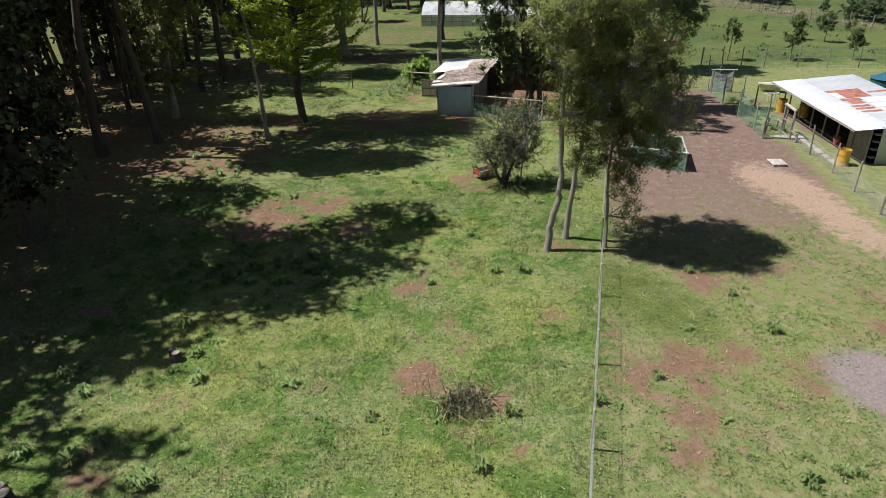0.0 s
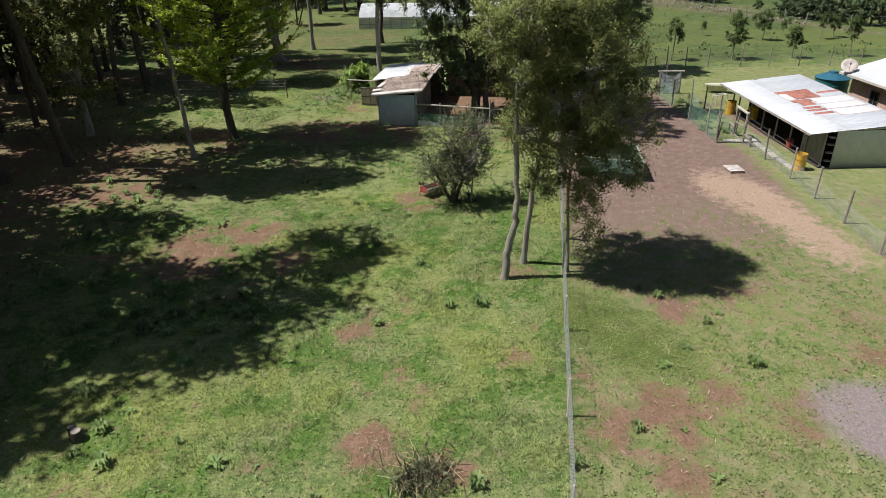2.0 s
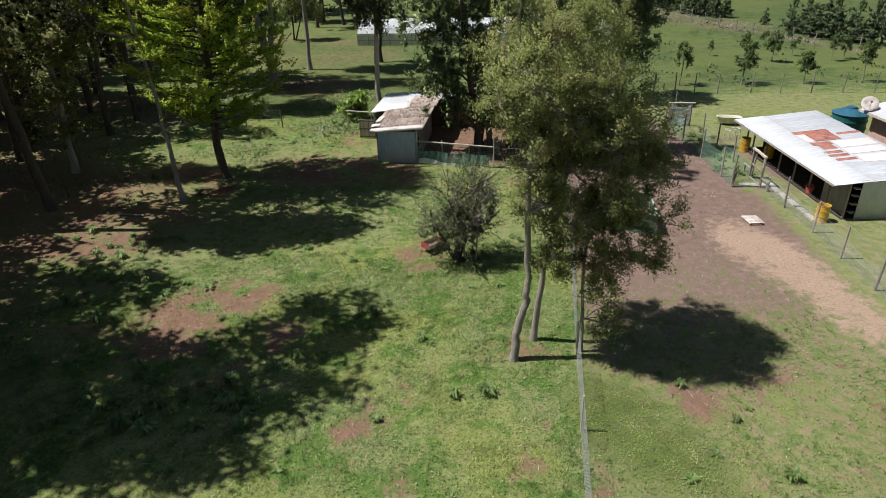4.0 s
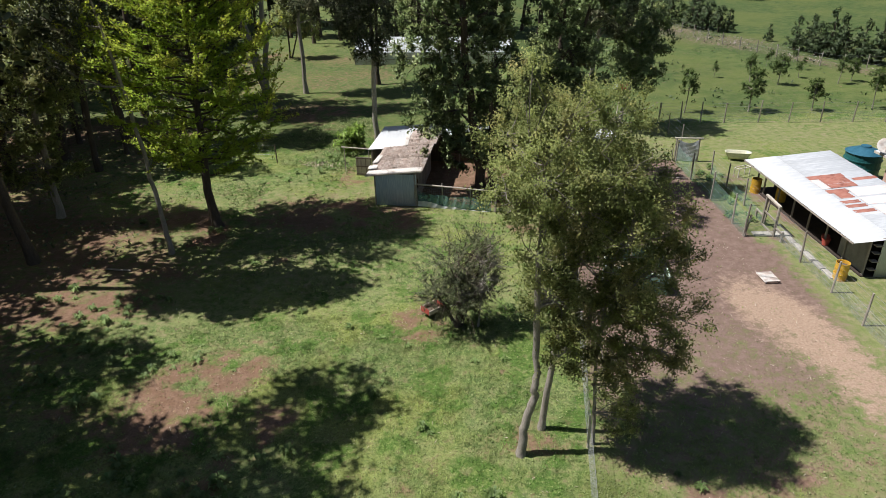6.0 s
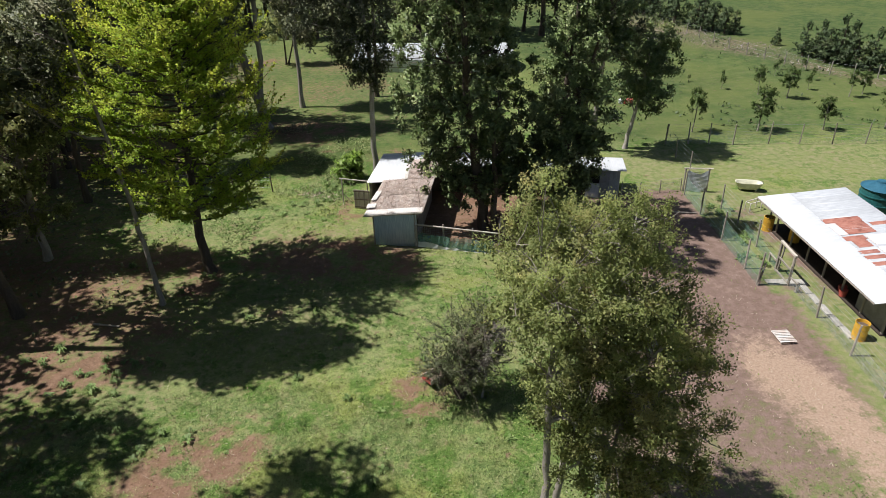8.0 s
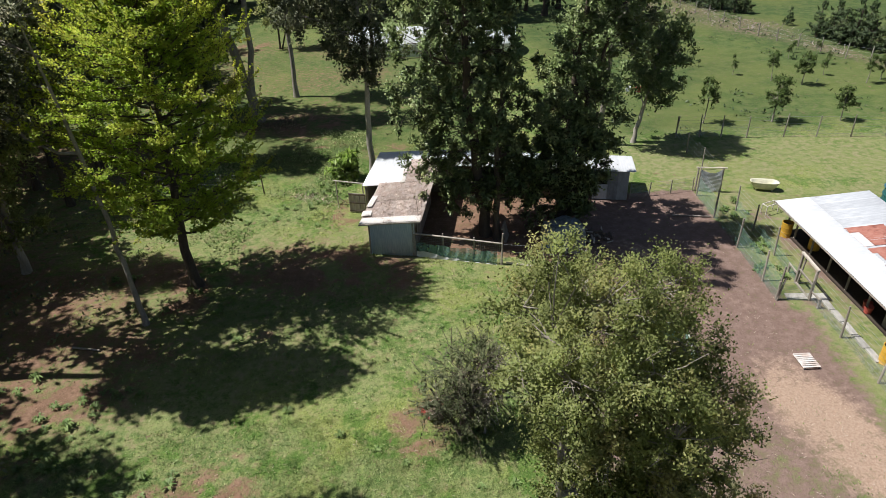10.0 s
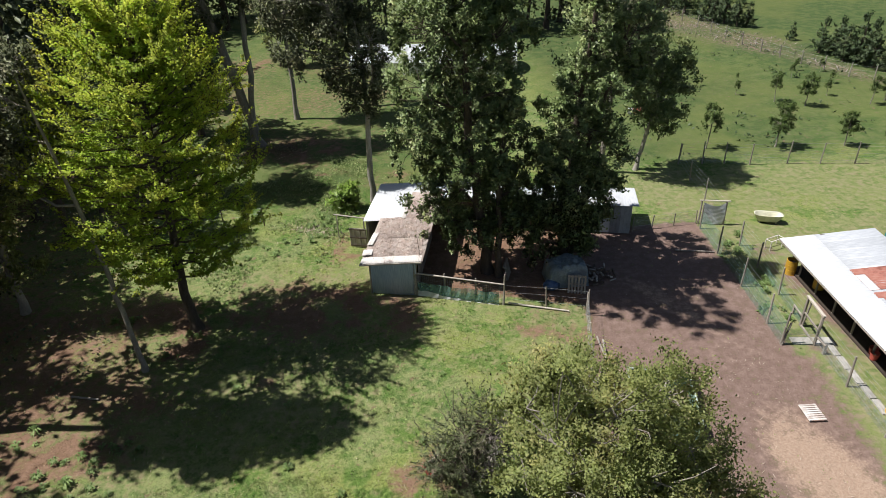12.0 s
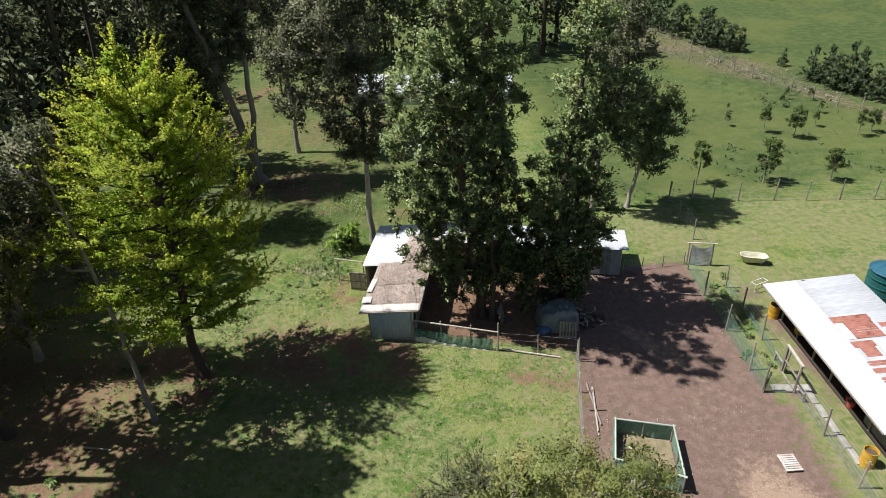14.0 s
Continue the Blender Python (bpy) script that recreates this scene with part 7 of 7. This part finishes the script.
litter("leaf_litter", "brown fallen leaves under the trees", 84, 30000, (-24, -4, 14, 62), 0.07, DRY_LEAF, lambda x, y: np.clip(soil_masks(x, y)[0] * 1.3 - 0.25, 0.02, 1), 0.005)
litter("wood_chips", "pale chips and straw bits on the dirt", 85, 6000, (-4, 18.5, 9, 46), 0.035, PALE_CHIP, lambda x, y: np.clip(soil_masks(x, y)[0] * 1.1 - 0.2, 0.02, 1))
litter("straw_bits", "dry stalks lying in the paddock grass", 86, 9000, (-12, 16, 7, 34), 0.16, PALE_CHIP, lambda x, y: 0.15 + 0.8 * np.clip(soil_masks(x, y)[0] - 0.2, 0, 1), 0.03, 0.08)


def weed_mesh(seed, n, reach, leaf, width, lift):
    rng = np.random.default_rng(seed)
    a = rng.uniform(0, 2 * math.pi, n)
    V, F = [], []
    for i in range(n):
        d = np.array([math.cos(a[i]), math.sin(a[i]), 0])
        s = np.array([-d[1], d[0], 0])
        L, W = leaf * rng.uniform(0.6, 1.2), width * rng.uniform(0.7, 1.2)
        up = lift * rng.uniform(0.4, 1.2)
        o = d * reach * rng.uniform(0.0, 0.35) + np.array([0, 0, 0.01 + up * 0.3])
        m = o + d * L * 0.5 + np.array([0, 0, up])
        t = o + d * L + np.array([0, 0, up * 0.45])
        k = len(V)
        V += [o, m + s * W * 0.5, t, m - s * W * 0.5]
        F.append((k, k + 1, k + 2, k + 3))
    return mesh_from("weed_plant", np.array(V), np.array(F), LEAF_WEED)


WEEDS = [weed_mesh(1, 26, 0.25, 0.26, 0.085, 0.16), weed_mesh(2, 40, 0.32, 0.22, 0.075, 0.24), weed_mesh(3, 16, 0.16, 0.2, 0.07, 0.09)]


def plant_weeds():
    rng = np.random.default_rng(90)
    known = [(-8.57, 16.8, 1.1), (-5.26, 21.5, 1.3), (-5.4, 20.4, 1.2), (-8.1, 19.8, 1.2), (-7.4, 19.65, 1.3), (-10.8, 25.4, 1.1), (-10.5, 20.0, 0.9), (-9.3, 11.3, 1.2), (-7.3, 10.5, 1.2), (0.33, 10.85, 0.9),
             (1.2, 12.7, 0.9), (-5.1, 20.4, 1.2), (-6.1, 19.6, 1.0), (-11.0, 14.4, 1.0), (1.3, 20.1, 0.9), (2.3, 20.1, 1.0), (-13.0, 18.9, 1.1), (-8.5, 22.6, 1.1)]
    spots = [(x, y, s, rng.integers(0, 2)) for x, y, s in known]
    for cx, cy, r, n in ((-7.4, 20.5, 1.8, 26), (-4.9, 21.3, 1.3, 14), (-11.5, 31.5, 2.2, 14), (-10.9, 27.5, 2.0, 14), (-9.6, 37.4, 1.4, 8), (-4.4, 48.2, 1.6, 22), (-2.6, 50.0, 1.4, 22), (-6.0, 46.0, 2.2, 14),
                         (5.6, 12.5, 1.6, 8), (0.5, 26.0, 4.5, 16), (-1.5, 33.0, 5.0, 14), (-3.0, 13.0, 5.0, 16), (9.5, 18.0, 3.0, 8), (8.0, 10.5, 1.5, 5), (4.2, 30.0, 1.2, 8), (-11.8, 29.6, 1.8, 18), (-13.4, 31.8, 1.8, 12), (-12.3, 40.3, 1.0, 6), (-7.9, 27.6, 1.0, 5), (-9.5, 21.0, 1.6, 12), (-6.8, 19.2, 1.2, 8), (-9.5, 14.5, 3.0, 12), (18.55, 36.6, 0.8, 12), (18.75, 39.6, 0.9, 14), (18.95, 42.6, 0.9, 12)):
        for i in range(n):
            p = rng.normal(size=2) * r * 0.6
            spots.append((cx + p[0], cy + p[1], rng.uniform(0.45, 1.0), rng.integers(0, 3)))
    for x, y, s, k in spots:
        ob = new("weed_plant", WEEDS[int(k)])
        z = float(height_at(np.array([x]), np.array([y]))[0])
        ob.matrix_world = Matrix.Translation((x, y, z - 0.01)) @ Matrix.Rotation(rng.uniform(0, 6.28), 4, "Z") @ Matrix.Diagonal((s, s, s, 1))
        tagged(ob, "broad-leaved green weed growing in the pasture", "weed", "weeds in the paddock")


plant_weeds()
make_tree("shrub", "bright green long-leaved shrub behind the coop lean-to", (-2.6, 50.6, 0), [[(0, 0, 0, 0.03), (0.1, 0, 0.6, 0.02), (0.1, 0.1, 1.3, 0.01)]],
          [(0, 0, 0.8, 0.8, 0.6, 0.5), (0.3, 0.2, 1.3, 0.5, 0.4, 0.4)], 95, BARK_DARK, LEAF_BROAD, 45, 6, 8, (0.34, 0.09), 0.5, category="shrub", limb=0.02)


def pole_frame():
    ob = base_of("hurdle", (0, 0, 0), "pale pole laid over a thin post beside the lean-to", "hurdle")
    part("post", rod((-2.8, 47.2, -0.05), (-2.8, 47.2, 1.52), 0.035), OLD_WOOD, ob)
    part("post", rod((-1.25, 46.6, -0.05), (-1.25, 46.6, 1.5), 0.035), OLD_WOOD, ob)
    part("top_pole", rod((-2.95, 47.26, 1.55), (-1.0, 46.5, 1.53), 0.035), PALE_WOOD, ob)
    part("brace", rod((-2.8, 47.2, 0.6), (-2.3, 47.05, 0.05), 0.02), OLD_WOOD, ob)


pole_frame()
litter("dry_canes", "fallen dry reddish canes on the bare ground", 101, 8000, (-3, 2.5, 11, 20), 0.28, LEAF_CANE, lambda x, y: np.clip(1.3 * np.maximum(np.maximum(blob(x, y, -1.0, 13.9, 0.75, 0.75), 0.9 * blob(x, y, 0.15, 12.2, 0.6, 0.7)), 0.6 * blob(x, y, -1.6, 18.6, 0.7, 1.4)) - 0.35, 0, 1) * np.clip(fractal(x, y, 0.5, 91) * 2.2 - 0.4, 0, 1), 0.04, 0.035)
litter("straw", "pale straw strewn among the weeds by the coop", 102, 2400, (-6.5, -1.5, 46.5, 50.5), 0.40, PALE_CHIP, lambda x, y: np.clip(1.4 * blob(x, y, -4.3, 48.3, 1.3, 0.6, -25) - 0.3, 0.01, 1), 0.06, 0.06)
litter("meadow_tufts", "dark grass tufts scattered over the far meadow", 103, 9000, (18, 46, 55, 92), 0.34, LEAF_FIR, lambda x, y: np.clip((fractal(x, y, 1.3, 93) - 0.64) * 9, 0, 1), 0.07, 0.4)
litter("dead_grass", "tall dead grass along the far boundary fence", 104, 9000, (33, 52, 62, 112), 0.45, DEAD_TWIG, lambda x, y: np.clip((soil_masks(x, y)[0] - 0.24) * 4, 0, 1) * np.clip(fractal(x, y, 1.6, 94) * 2 - 0.5, 0, 1), 0.12, 0.16)


def understory():
    """Low leafy growth in the shade of the wood."""
    rng = np.random.default_rng(96)
    x, y = scatter(rng, 9000, -30, -11, 14, 62)
    keep = (fractal(x, y, 3.0, 61) > 0.56) & (x < -12.5 - 0.02 * (y - 14))
    x, y = x[keep], y[keep]
    c = np.column_stack([x, y, rng.uniform(0.04, 0.3, len(x))])
    v, f = leaves(rng, c, 0.2, 0.11, 1.0)
    tagged(new("undergrowth", mesh_from("undergrowth", v, f, LEAF_BUSH)), "low green undergrowth on the shaded woodland floor", "undergrowth", kind="stuff")


understory()
